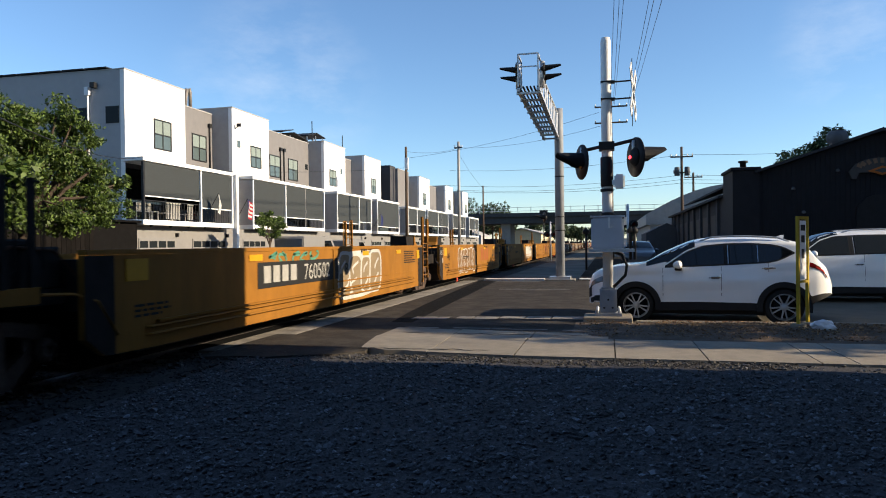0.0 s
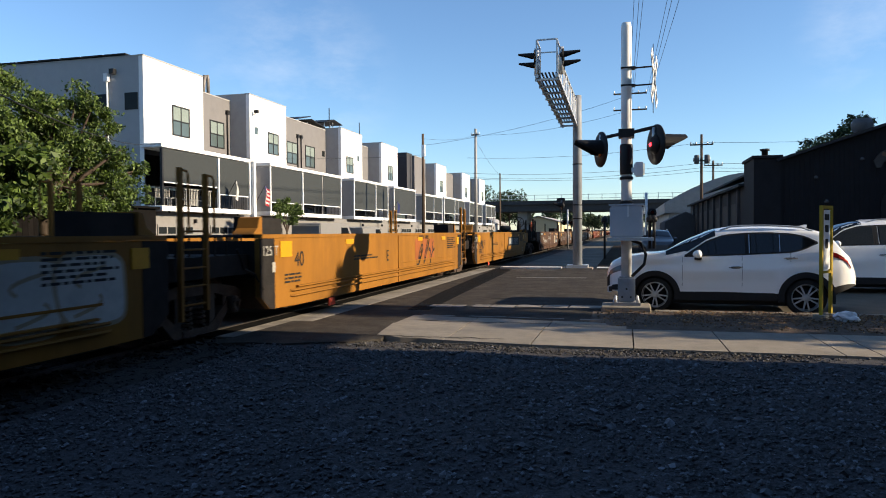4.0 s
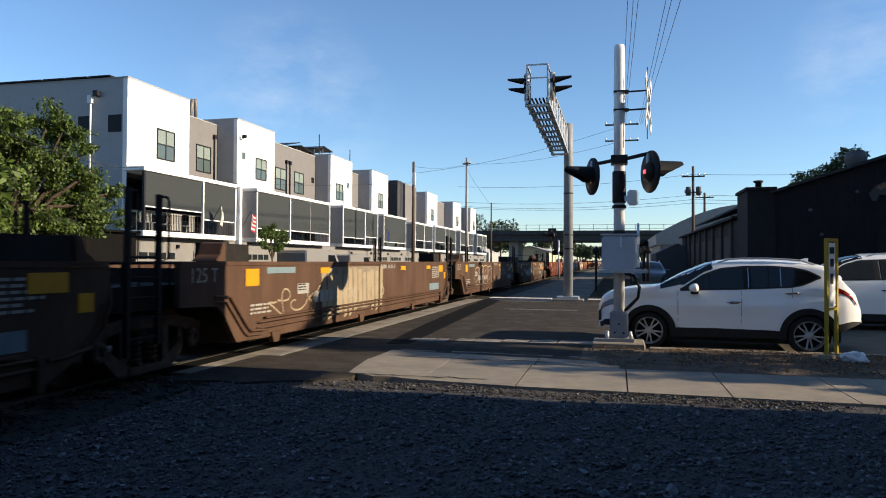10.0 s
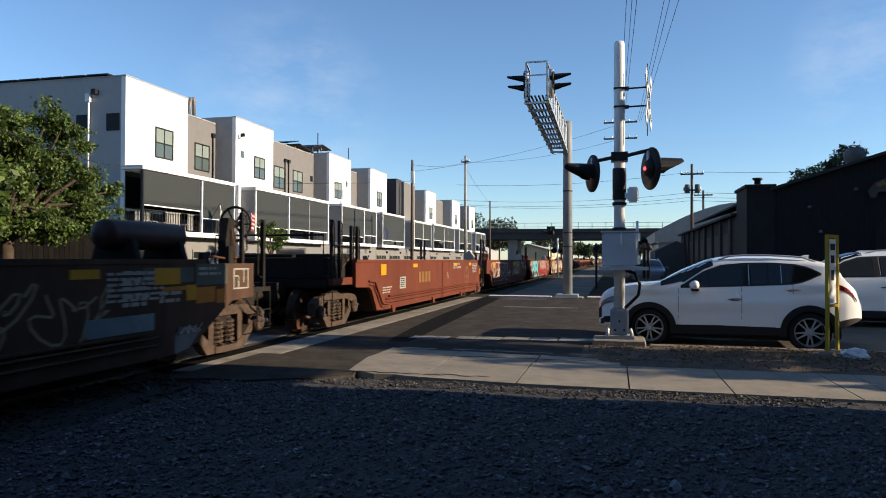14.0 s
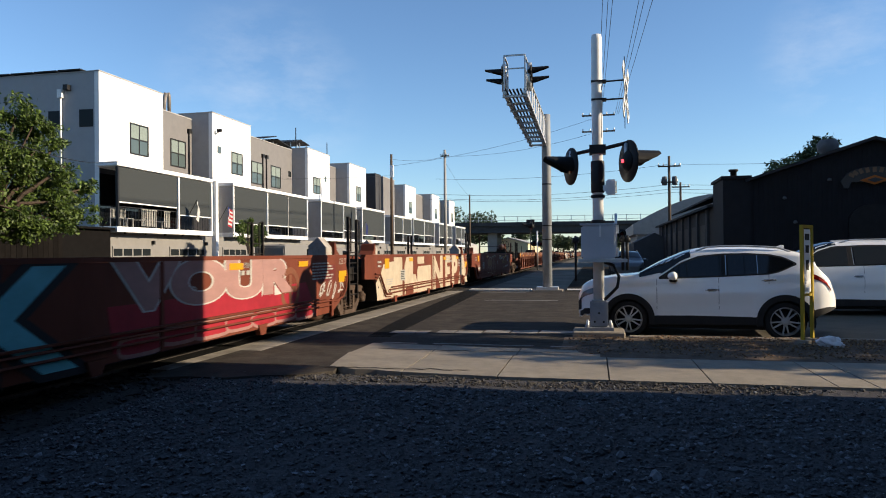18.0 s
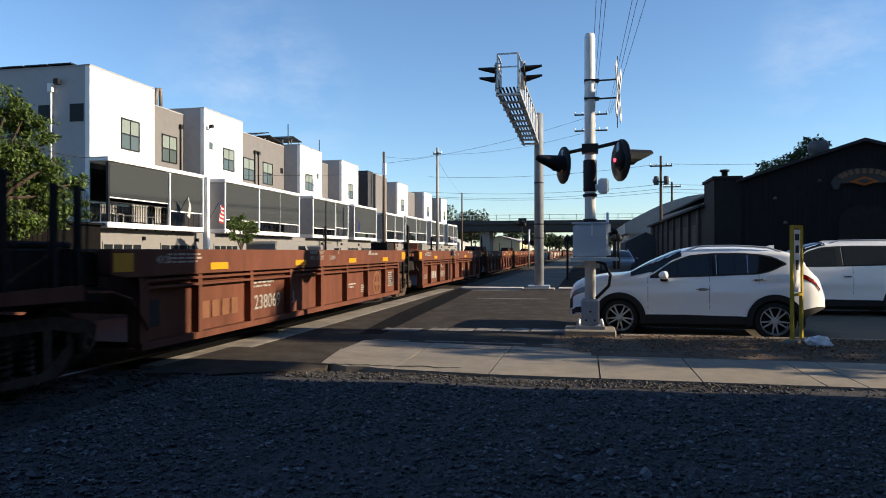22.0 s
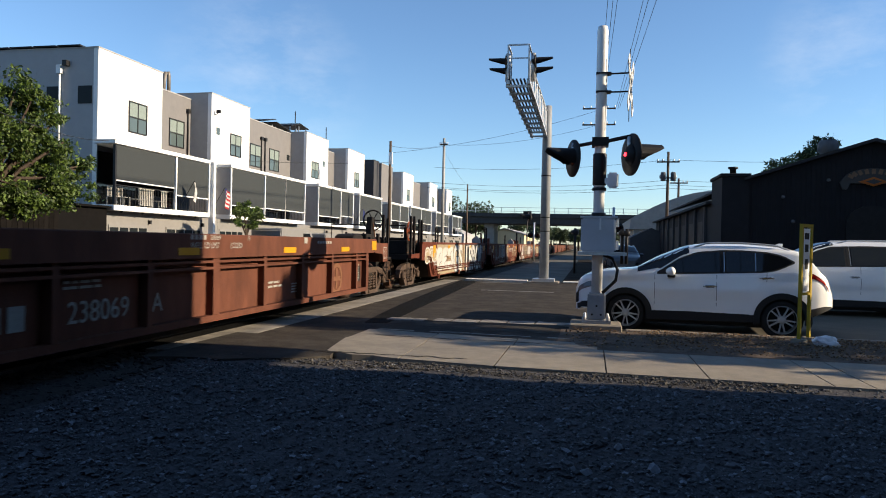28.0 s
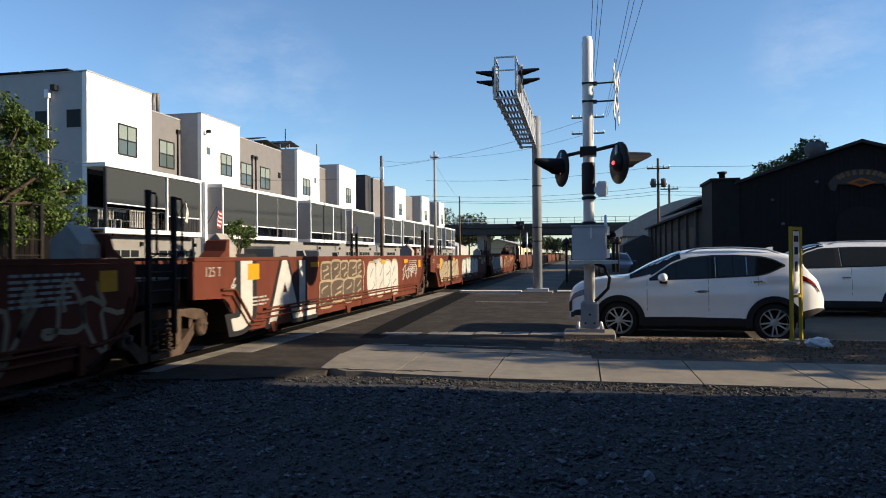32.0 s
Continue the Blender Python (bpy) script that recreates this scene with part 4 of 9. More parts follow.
def roller_text(s, size, parent, at, fill, line, wide=1.0, rim=0.13):
    """Large painted characters with a dark rim."""
    text_part(s, size, parent, at, line, "graffiti_rim", rim, wide)
    text_part(s, size, parent, (at[0] + 0.003, at[1], at[2]), fill, "graffiti", 0.05, wide)


def bars(parent, at, w, h, n, m, name="stencil", gap=0.35):
    """Writing too small or not to be lettered, as plain bars: n bars along y from at."""
    bm = bmesh.new()
    d = w / n
    for k in range(n):
        box(bm, 0, 0.003, k * d, k * d + d * (1 - gap), 0, h)
    ob = tagged(part(name, bm, m, parent), kind="stuff")
    ob.matrix_basis = Matrix.Translation(at)
    return ob


def lines(parent, at, w, rows, m=None, step=0.06, name="stencil"):
    bm = bmesh.new()
    r = random.Random(int(at[1] * 10))
    for k in range(rows):
        y = 0.0
        end = w * r.uniform(0.7, 1.0)
        while y < end:
            l = min(r.uniform(0.06, 0.22), end - y)
            box(bm, 0, 0.003, y, y + l, -k * step, -k * step + step * 0.5)
            y += l + 0.035
    ob = tagged(part(name, bm, m or LETTER, parent), kind="stuff")
    ob.matrix_basis = Matrix.Translation(at)
    return ob


def plate(parent, y, z, w=0.42, h=0.16, x=1.506):
    bm = bmesh.new()
    box(bm, x, x + 0.006, y - w / 2, y + w / 2, z - h / 2, z + h / 2)
    return part("reflector_plate", bm, PLATE, parent, "orange reflective plate")


GRAF = {}


def paint(name, col):
    if name not in GRAF:
        GRAF[name] = mat("spray_" + name, col, 0.65, var=0.14, scale=4, stain=tuple(c * 0.55 for c in col), stain_amt=0.35, stain_scale=1.6)
    return GRAF[name]


def ribbon(bm, pts, wd, x, closed=False):
    """A flat painted stroke of even width facing +x along (y, z) points."""
    pts = [Vector(p) for p in pts]
    n = len(pts)
    lo, hi = [], []
    for i, p in enumerate(pts):
        a_, b_ = (pts[i - 1], pts[(i + 1) % n]) if closed else (pts[max(i - 1, 0)], pts[min(i + 1, n - 1)])
        d = b_ - a_
        nrm = Vector((-d.y, d.x)).normalized() * wd / 2 if d.length > 1e-6 else Vector((0, wd / 2))
        lo.append(bm.verts.new((x, p.x - nrm.x, p.y - nrm.y)))
        hi.append(bm.verts.new((x, p.x + nrm.x, p.y + nrm.y)))
    for i in range(n if closed else n - 1):
        j = (i + 1) % n
        bm.faces.new((lo[i], lo[j], hi[j], hi[i]))


def letter_shape(cy, cz, w, h, r, lean):
    """The rounded outline of one bubble letter: a squarish oval with a foot or a shoulder."""
    n = 26
    ph, foot, sh, e = r.uniform(0, 6.28), r.uniform(-0.25, 0.3), r.uniform(-0.15, 0.25), r.uniform(0.42, 0.7)
    pts = []
    for k in range(n):
        a = 2 * math.pi * k / n
        c, q = math.cos(a), math.sin(a)
        c, q = math.copysign(abs(c) ** e, c), math.copysign(abs(q) ** e, q)
        s_ = 1 + 0.06 * math.sin(3 * a + ph) + (foot if q < -0.3 else sh if q > 0.3 else 0) * 0.5 * abs(q) * (1 if c > 0 else -0.4)
        pts.append((cy + s_ * c * w / 2 + lean * q * h / 2, cz + q * h / 2))
    return pts


def graffiti(car, y0, y1, z0, z1, fill, line, n, seed, second=None, x=1.503, wd=0.05, solid_fill=True):
    """A throw-up: overlapping rounded letter shapes with a sprayed outline and inner strokes."""
    r = random.Random(seed)
    w = (y1 - y0) / n
    for k in range(n):
        cy, cz = y0 + (k + 0.5) * w, (z0 + z1) / 2 + r.uniform(-0.03, 0.03)
        ww, hh, ln = w * r.uniform(1.0, 1.25), (z1 - z0) * r.uniform(0.84, 0.98), r.uniform(-0.12, 0.12)
        pts = letter_shape(cy, cz, ww, hh, r, ln)
        xx = x + 0.0012 * k
        if solid_fill:
            bm = bmesh.new()
            bm.faces.new([bm.verts.new((xx, *p)) for p in pts])
            part("graffiti", bm, fill, car, "spray-painted graffiti", fix=False)
        bm = bmesh.new()
        ribbon(bm, pts, wd, xx + 0.0005, True)
        part("graffiti_outline", bm, line, car, "spray-painted graffiti outline", fix=False)
        for q in range(2):
            y_, t0 = cy + ww * r.uniform(-0.18, 0.18), cz + hh * (0.18 if q else -0.2)
            bend = r.uniform(-0.3, 0.3)
            bm = bmesh.new()
            ribbon(bm, [(y_ + ww * bend * math.sin(math.pi * i / 6) + ww * 0.06 * (i - 3), t0 + hh * 0.13 * (i / 3 - 1)) for i in range(7)], wd * 0.8, xx + 0.0008)
            part("graffiti_stroke", bm, second or line, car, "spray-painted graffiti", fix=False)


def scribble(car, y0, y1, z0, z1, m, seed, wd=0.03, n=7, x=1.5065):
    """A thin tag: joined loops and hooks, letter by letter."""
    r = random.Random(seed)
    w = (y1 - y0) / n
    for k in range(n):
        cy = y0 + (k + 0.5) * w
        ph, tw = r.uniform(0, 6.28), r.uniform(0.6, 1.7)
        k2, p2, h2 = r.uniform(1.7, 3.1), r.uniform(0, 6.28), r.uniform(0.6, 1.0)
        pts = []
        for q in range(21):
            a = ph + tw * math.pi * q / 20 * 1.8
            pts.append((cy + w * 0.3 * math.cos(a) + w * 0.22 * math.cos(k2 * a + p2) + w * 0.3 * (q / 20 - 0.5), (z0 + z1) / 2 + (z1 - z0) / 2 * h2 * (0.65 * math.sin(a * 1.15) + 0.4 * math.sin(k2 * a))))
        bm = bmesh.new()
        ribbon(bm, pts, wd, x)
        part("graffiti_tag", bm, m, car, "thin spray-painted tag", fix=False)


def patch_of_paint(car, pts, m, x=1.503, label="sprayed paint", name="graffiti"):
    bm = bmesh.new()
    bm.faces.new([bm.verts.new((x, *p)) for p in pts])
    part(name, bm, m, car, label, fix=False)


LADDER = {}


def ladder_mesh(m, pair=True):
    key = m.name + str(pair)
    if key not in LADDER:
        bm = bmesh.new()
        box(bm, 1.37, 1.43, -0.73, -0.67, 0.35, 2.32 if pair else 1.2)
        box(bm, 1.37, 1.43, -0.17, -0.11, 0.45, 2.28)
        tube(bm, [(1.4, -0.11, 2.26), (1.4, 0.03, 2.26), (1.4, 0.06, 2.21), (1.4, 0.06, 1.5), (1.4, -0.09, 1.45)], 0.016, 6)
        if pair:
            tube(bm, [(1.4, -0.67, 2.29), (1.4, -0.55, 2.29), (1.4, -0.52, 2.24), (1.4, -0.52, 1.5), (1.4, -0.67, 1.45)], 0.016, 6)
        LADDER[key] = mesh_of("ladder", bm, m)
    return LADDER[key]


def rung_mesh(m):
    key = "rung" + m.name
    if key not in LADDER:
        bm = bmesh.new()
        tube(bm, [(1.4, -0.67, 0.55), (1.4, -0.17, 0.55)], 0.014, 6)
        LADDER[key] = mesh_of("rung", bm, m)
    return LADDER[key]


PALE_GUIDE = mat("pale_guide", (0.34, 0.32, 0.29), 0.6, var=0.1, scale=4, stain=(0.12, 0.06, 0.04), stain_amt=0.5, stain_scale=2.5)


def articulation(car, y, m, deck=True, guide=None, side=None):
    """Between two wells: bogie, end platforms with gratings, ladders."""
    bogie(car, y)
    for p, q in ((y - 1.1, y - 0.06), (y + 0.06, y + 1.1)):
        bbox("end_platform", TRAIN_BLACK, car, -1.3, 1.3, p, q, 0.86, 1.16)
    bbox("articulation_joint", TRAIN_BLACK, car, -0.35, 0.35, y - 0.5, y + 0.5, 0.8, 1.3)
    for r in (Matrix(), FLIP):
        lad = share("ladder", ladder_mesh(m, deck), car, Matrix.Translation((0, y, 0)) @ r)
        for k in range(6):
            share("rung", rung_mesh(m), lad, Matrix.Translation((0, 0, 0.24 * k)))
    for s in (-1, 1):
        bm = bmesh.new()
        tube(bm, [(1.25 * s, y - 1.0, 1.16), (1.25 * s, y - 1.0, 1.44), (1.25 * s, y + 1.0, 1.44), (1.25 * s, y + 1.0, 1.16)], 0.02, 6)
        for k in range(5):
            tube(bm, [(1.25 * s, y - 0.6 + 0.3 * k, 1.16), (1.25 * s, y - 0.6 + 0.3 * k, 1.44)], 0.014, 5)
        part("handrail", bm, TRAIN_BLACK, car)
    for q in (-1, 1):
        bm = bmesh.new()
        if guide is None:
            prism(bm, [(0.85, 1.402), (1.34, 1.402), (1.32, 1.72), (0.85, 1.74)], "y", y + q * 1.45, y + q * 2.15)
        else:
            prism(bm, [(0.9, 1.402), (1.3, 1.402), (1.3, 1.62), (1.12, 1.84), (0.9, 1.66)], "y", y + q * 1.45, y + q * 1.78)
        g = part("container_guide", bm, guide or TRAIN_BLACK, car, "peaked container guide")
        bm = bmesh.new()
        prism(bm, [(y + q * 1.14, 1.462), (y + q * 1.44, 1.462), (y + q * 1.44, 1.74), (y + q * 1.36, 1.72), (y + q * 1.3, 1.56)], "x", 1.0, 1.36)
        part("guide_bracket", bm, side or TRAIN_BLACK, g)
    bm = bmesh.new()
    tube(bm, [(1.45, y + 0.55, 1.25), (1.47, y + 0.7, 0.95), (1.47, y + 1.0, 0.86), (1.5, y + 1.2, 0.62)], 0.022, 6)
    part("air_hose", bm, TRAIN_BLACK, car)


def coupler(car, y, q):
    bm = bmesh.new()
    tube(bm, [(0, y + q * 0.8, 0.75), (0, y + q * 1.98, 0.75)], 0.11, 8)
    box(bm, -0.16, 0.16, min(y + q * 1.7, y + q * 2.1), max(y + q * 1.7, y + q * 2.1), 0.6, 0.9)
    part("coupler", bm, TRAIN_BLACK, car)
    bm = bmesh.new()
    tube(bm, [(0.35, y + q * 0.9, 0.72), (0.38, y + q * 1.3, 0.45), (0.3, y + q * 1.7, 0.36), (0.15, y + q * 2.05, 0.5)], 0.03, 8)
    part("air_hose", bm, TRAIN_BLACK, car)


def grab_post(car, y, z0, z1, m, x=1.38, d=1):
    """A square post with a thin hand loop beside it."""
    bm = bmesh.new()
    box(bm, x - 0.03, x + 0.03, y - 0.03, y + 0.03, z0, z1)
    p = part("grab_post", bm, m, car)
    bm = bmesh.new()
    tube(bm, [(x, y + d * 0.03, z1 - 0.03), (x, y + d * 0.12, z1 - 0.03), (x, y + d * 0.15, z1 - 0.08), (x, y + d * 0.15, z0 + 0.2), (x, y + d * 0.03, z0 + 0.15)], 0.013, 6)
    part("hand_loop", bm, m, p)


def hand_wheel(car, c, axis, m, r=0.28):
    """A spoked brake wheel whose axle lies along x or y."""
    def on(a, q):
        return (c[0], c[1] + q * math.cos(a), c[2] + q * math.sin(a)) if axis == "x" else (c[0] + q * math.cos(a), c[1], c[2] + q * math.sin(a))
    bm = bmesh.new()
    n = 24
    tube(bm, [on(2 * math.pi * k / n, r) for k in range(n + 1)], 0.022, 6, cap=False)
    wheel = part("brake_wheel", bm, m, car, "spoked hand brake wheel")
    for k in range(6):
        bm = bmesh.new()
        tube(bm, [c, on(2 * math.pi * k / 6, r)], 0.014, 5)
        part("spoke", bm, m, wheel)
    bm = bmesh.new()
    lathe(bm, [(0.02, -0.04), (0.06, -0.03), (0.06, 0.03), (0.02, 0.04)], axis, c, 12)
    part("hub", bm, m, wheel)


def side_step(car, y, q):
    """A bent bar step that hangs below the corner by the coupler."""
    for z in (0.36, 0.66):
        bm = bmesh.new()
        tube(bm, [(1.37, y + q * 0.8, 0.95), (1.37, y + q * 0.8, z), (1.37, y + q * 1.22, z), (1.37, y + q * 1.22, 0.95)], 0.012, 6)
        part("side_step", bm, TRAIN_BLACK, car)


TANK_DARK = mat("tank_paint", (0.045, 0.022, 0.018), 0.5, spec=0.2, var=0.2, scale=5, stain=(0.02, 0.013, 0.011), stain_amt=0.5, stain_scale=2)


def brake_end(car, y, q, m, ribbed=False, tank=None):
    """The end with the hand brake: the side sheet runs on over the bogie; a reservoir and the wheel stand on its deck."""
    bogie(car, y)
    coupler(car, y, q)
    dark = MAROON if m in (RED, OXIDE) else TRAIN_BLACK
    for sx in (-1, 1):
        x0, x1 = sorted((1.4 * sx, 1.5 * sx))
        bm = bmesh.new()
        if ribbed:
            prism(bm, [(y - q * 0.95, 1.4), (y + q * 0.15, 1.4), (y + q * 0.15, 0.92), (y - q * 0.25, 0.92), (y - q * 0.3, 1.12), (y - q * 0.95, 1.16)], "x", x0, x1)
        else:
            prism(bm, [(y - q * 1.12, 1.4), (y + q * 0.15, 1.4), (y + q * 0.15, 0.9), (y - q * 0.45, 0.87), (y - q * 0.75, 0.72), (y - q * 0.95, 0.6), (y - q * 1.12, 0.5)], "x", x0, x1)
        part("end_sheet", bm, m, car)
    bbox("end_deck", TRAIN_BLACK, car, -1.399, 1.399, min(y - q * 1.1, y + q * 0.14), max(y - q * 1.1, y + q * 0.14), 1.33, 1.39)
    bbox("end_bulkhead", m, car, -1.399, 1.399, min(y + q * 0.05, y + q * 0.14), max(y + q * 0.05, y + q * 0.14), 0.9, 1.328)
    bbox("draft_sill", TRAIN_BLACK, car, -0.4, 0.4, min(y + q * 0.145, y + q * 1.2), max(y + q * 0.145, y + q * 1.2), 0.62, 1.05)
    for sx in (-1, 1):
        bbox("corner_platform", TRAIN_BLACK, car, min(0.95 * sx, 1.36 * sx), max(0.95 * sx, 1.36 * sx), min(y + q * 0.16, y + q * 0.95), max(y + q * 0.16, y + q * 0.95), 0.95, 1.02)
    if tank is not None:
        t0, t1, tz, r, end = tank
        t0, t1 = min(y + q * t0, y + q * t1), max(y + q * t0, y + q * t1)
        c, h = (t0 + t1) / 2, (t1 - t0) / 2
        prof = [(r * math.sin(k * math.pi / 16), -h + 0.12 * (1 - math.cos(k * math.pi / 16))) for k in range(1, 9)]
        bm = bmesh.new()
        lathe(bm, [(0.01, -h)] + prof + [(p, -d) for p, d in reversed(prof)] + [(0.01, h)], "y", (0.8, c, tz), 28)
        res = part("air_reservoir", bm, TANK_DARK if end is None else TRAIN_BLACK, car, "round-ended air reservoir")
        if end is not None:
            bm = bmesh.new()
            lathe(bm, [(p + 0.004, -d + 0.004) for p, d in reversed(prof)] + [(0.01, h + 0.004)], "y", (0.8, c, tz), 28)
            part("tank_end", bm, end, res, "painted tank end")
        for d in (c - h * 0.6, c + h * 0.6):
            bm = bmesh.new()
            prism(bm, [(0.45, 1.391), (1.15, 1.391), (1.05, tz - 0.05), (0.93, tz - 0.16), (0.67, tz - 0.16), (0.55, tz - 0.05)], "y", d - 0.05, d + 0.05)
            part("reservoir_saddle", bm, TRAIN_BLACK, car)
        bbox("reservoir_bed", TRAIN_BLACK, car, -1.399, 1.399, c - h * 0.8, c + h * 0.8, 1.3925 if c + h * 0.8 < y - 1.1 else 1.3905, 1.43)
    else:
        for d0, d1, h in ((-1.05, -0.55, 0.24), (-0.5, -0.1, 0.16)):
            bbox("valve_box", TRAIN_BLACK, car, 0.7, 1.3, min(y + q * d0, y + q * d1), max(y + q * d0, y + q * d1), 1.392, 1.392 + h, 0.02)
    bm = bmesh.new()
    prism(bm, [(y + q * 0.16, 1.02), (y + q * 0.5, 1.02), (y + q * 0.46, 1.75), (y + q * 0.4, 2.1), (y + q * 0.24, 2.1), (y + q * 0.16, 1.75)], "x", 0.88, 1.02)
    part("brake_stand", bm, dark, car)
    hand_wheel(car, (0.95, y + q * 0.55, 2.02), "y", TRAIN_BLACK, 0.27)
    bm = bmesh.new()
    tube(bm, [(0.95, y + q * 0.54, 2.02), (0.95, y + q * 0.3, 2.02)], 0.03, 8)
    tube(bm, [(1.03, y + q * 0.3, 1.95), (1.1, y + q * 0.3, 1.5), (1.12, y + q * 0.3, 1.02)], 0.014, 6)
    part("brake_rod", bm, RUST, car)
    grab_post(car, y - q * 0.1, 1.4, 2.15, TRAIN_BLACK, 1.44, q)
    grab_post(car, y + q * 0.8, 1.02, 2.1, dark, 1.3, -q)
    for d, w, h in ((-0.95, 0.16, 0.16), (-0.3, 0.12, 0.26)):
        bbox("valve_box", TRAIN_BLACK, car, 1.32, 1.398, y + q * d - w / 2, y + q * d + w / 2, 1.392, 1.392 + h, 0.012)
    bm = bmesh.new()
    tube(bm, [(1.3, y - q * 1.05, 1.45), (1.3, y - q * 0.6, 1.5), (1.32, y - q * 0.2, 1.46), (1.28, y + q * 0.12, 1.5), (1.22, y + q * 0.3, 1.2), (1.2, y + q * 0.7, 1.04)], 0.016, 6)
    part("brake_pipe", bm, RUST, car)
    bm = bmesh.new()
    tube(bm, [(1.25, y + q * 0.2, 0.98), (1.3, y + q * 0.45, 0.7), (1.28, y + q * 0.8, 0.55), (1.1, y + q * 1.0, 0.7)], 0.02, 6)
    part("air_hose", bm, TRAIN_BLACK, car)
    if m is YELLOW:
        bbox("end_box", YELLOW, car, 1.02, 1.4, min(y + q * 0.16, y + q * 0.6), max(y + q * 0.16, y + q * 0.6), 1.3, 1.6, 0.012)
    side_step(car, y - q * 0.3, q)
    # the data panel near the end of the sheet
    d0, w_, z0, h_ = (-1.08, 0.42, 1.12, 0.24) if m is YELLOW else (-0.22, 0.3, 1.0, 0.3) if ribbed else (-0.42, 0.42, 1.03, 0.3)
    bm = bmesh.new()
    for a_, b_, c_, d_ in ((0, 1, 0, 0.07), (0, 1, 0.93, 1), (0, 0.06, 0.07, 0.93), (0.94, 1, 0.07, 0.93), (0.3, 0.35, 0.07, 0.6), (0.65, 0.7, 0.3, 0.93), (0.06, 0.3, 0.6, 0.66)):
        e0, e1 = sorted((y + q * (d0 + w_ * a_), y + q * (d0 + w_ * b_)))
        box(bm, 1.5005, 1.503, e0, e1, z0 + h_ * c_, z0 + h_ * d_)
    tagged(part("data_panel", bm, LETTER, car, "white-lined data panel"), kind="stuff")


def open_end(car, y, q, m, wheel=None):
    """The open end of a car: low black platform with grab posts, steps and pipes before the well."""
    bogie(car, y)
    coupler(car, y, q)
    bbox("end_platform", TRAIN_BLACK, car, -1.3, 1.3, min(y - q * 1.08, y + q * 0.9), max(y - q * 1.08, y + q * 0.9), 0.9, 1.06)
    bbox("draft_sill", TRAIN_BLACK, car, -0.4, 0.4, min(y + q * 0.905, y + q * 1.25), max(y + q * 0.905, y + q * 1.25), 0.62, 1.0)
    for sx in (-1, 1):
        x0, x1 = sorted((1.32 * sx, 1.42 * sx))
        bm = bmesh.new()
        prism(bm, [(y - q * 0.6, 1.1), (y + q * 0.9, 1.07), (y + q * 0.9, 0.95), (y - q * 0.6, 0.93)], "x", x0, x1)
        part("side_beam", bm, m, car)
    bbox("equipment_box", TRAIN_BLACK, car, -1.2, 1.26, min(y - q * 1.05, y + q * 0.78), max(y - q * 1.05, y + q * 0.78), 1.062, 1.5, 0.02)
    bbox("equipment_lid", TRAIN_BLACK, car, -1.0, 1.1, min(y - q * 0.8, y + q * 0.1), max(y - q * 0.8, y + q * 0.1), 1.502, 1.58, 0.02)
    for d in (0.85, 0.45, -0.2, -0.55):
        grab_post(car, y + q * d, 1.07, 2.25 if d > 0 else 2.18, TRAIN_BLACK, 1.37, -q)
    bm = bmesh.new()
    for z in (1.45, 1.75):
        tube(bm, [(1.37, y + q * 0.85, z), (1.37, y + q * 0.45, z)], 0.014, 6)
    part("rungs", bm, TRAIN_BLACK, car)
    bm = bmesh.new()
    tube(bm, [(-1.2, y + q * 0.86, 1.06), (-1.2, y + q * 0.86, 1.95), (1.2, y + q * 0.86, 1.95), (1.2, y + q * 0.86, 1.06)], 0.02, 6)
    part("end_rail", bm, TRAIN_BLACK, car)
    for k, (d, x, h) in enumerate(((0.6, 0.7, 0.4), (0.5, 1.05, 0.26), (0.3, 0.2, 0.5))):
        bbox("valve_box", RUST if k == 1 else TRAIN_BLACK, car, x - 0.1, x + 0.1, y + q * d - 0.08, y + q * d + 0.08, 1.062, 1.062 + h, 0.012)
    bm = bmesh.new()
    tube(bm, [(1.25, y + q * 0.8, 1.12), (1.27, y + q * 0.3, 1.16), (1.26, y - q * 0.4, 1.5), (1.3, y - q * 0.9, 1.46), (1.4, y - q * 1.1, 1.2)], 0.018, 6)
    part("brake_pipe", bm, RUST, car)
    bm = bmesh.new()
    tube(bm, [(1.44, y - q * 0.6, 1.02), (1.46, y - q * 1.0, 1.0), (1.5, y - q * 1.3, 0.9), (1.52, y - q * 1.6, 0.5)], 0.018, 6)
    part("air_pipe", bm, m, car)
    side_step(car, y, q)
    if wheel is not None:
        bbox("brake_stand", TRAIN_BLACK, car, 1.1, 1.2, y + q * 0.6 - 0.06, y + q * 0.6 + 0.06, 1.07, 1.9)
        hand_wheel(car, (1.26, y + q * 0.6, 1.78), "x", wheel)


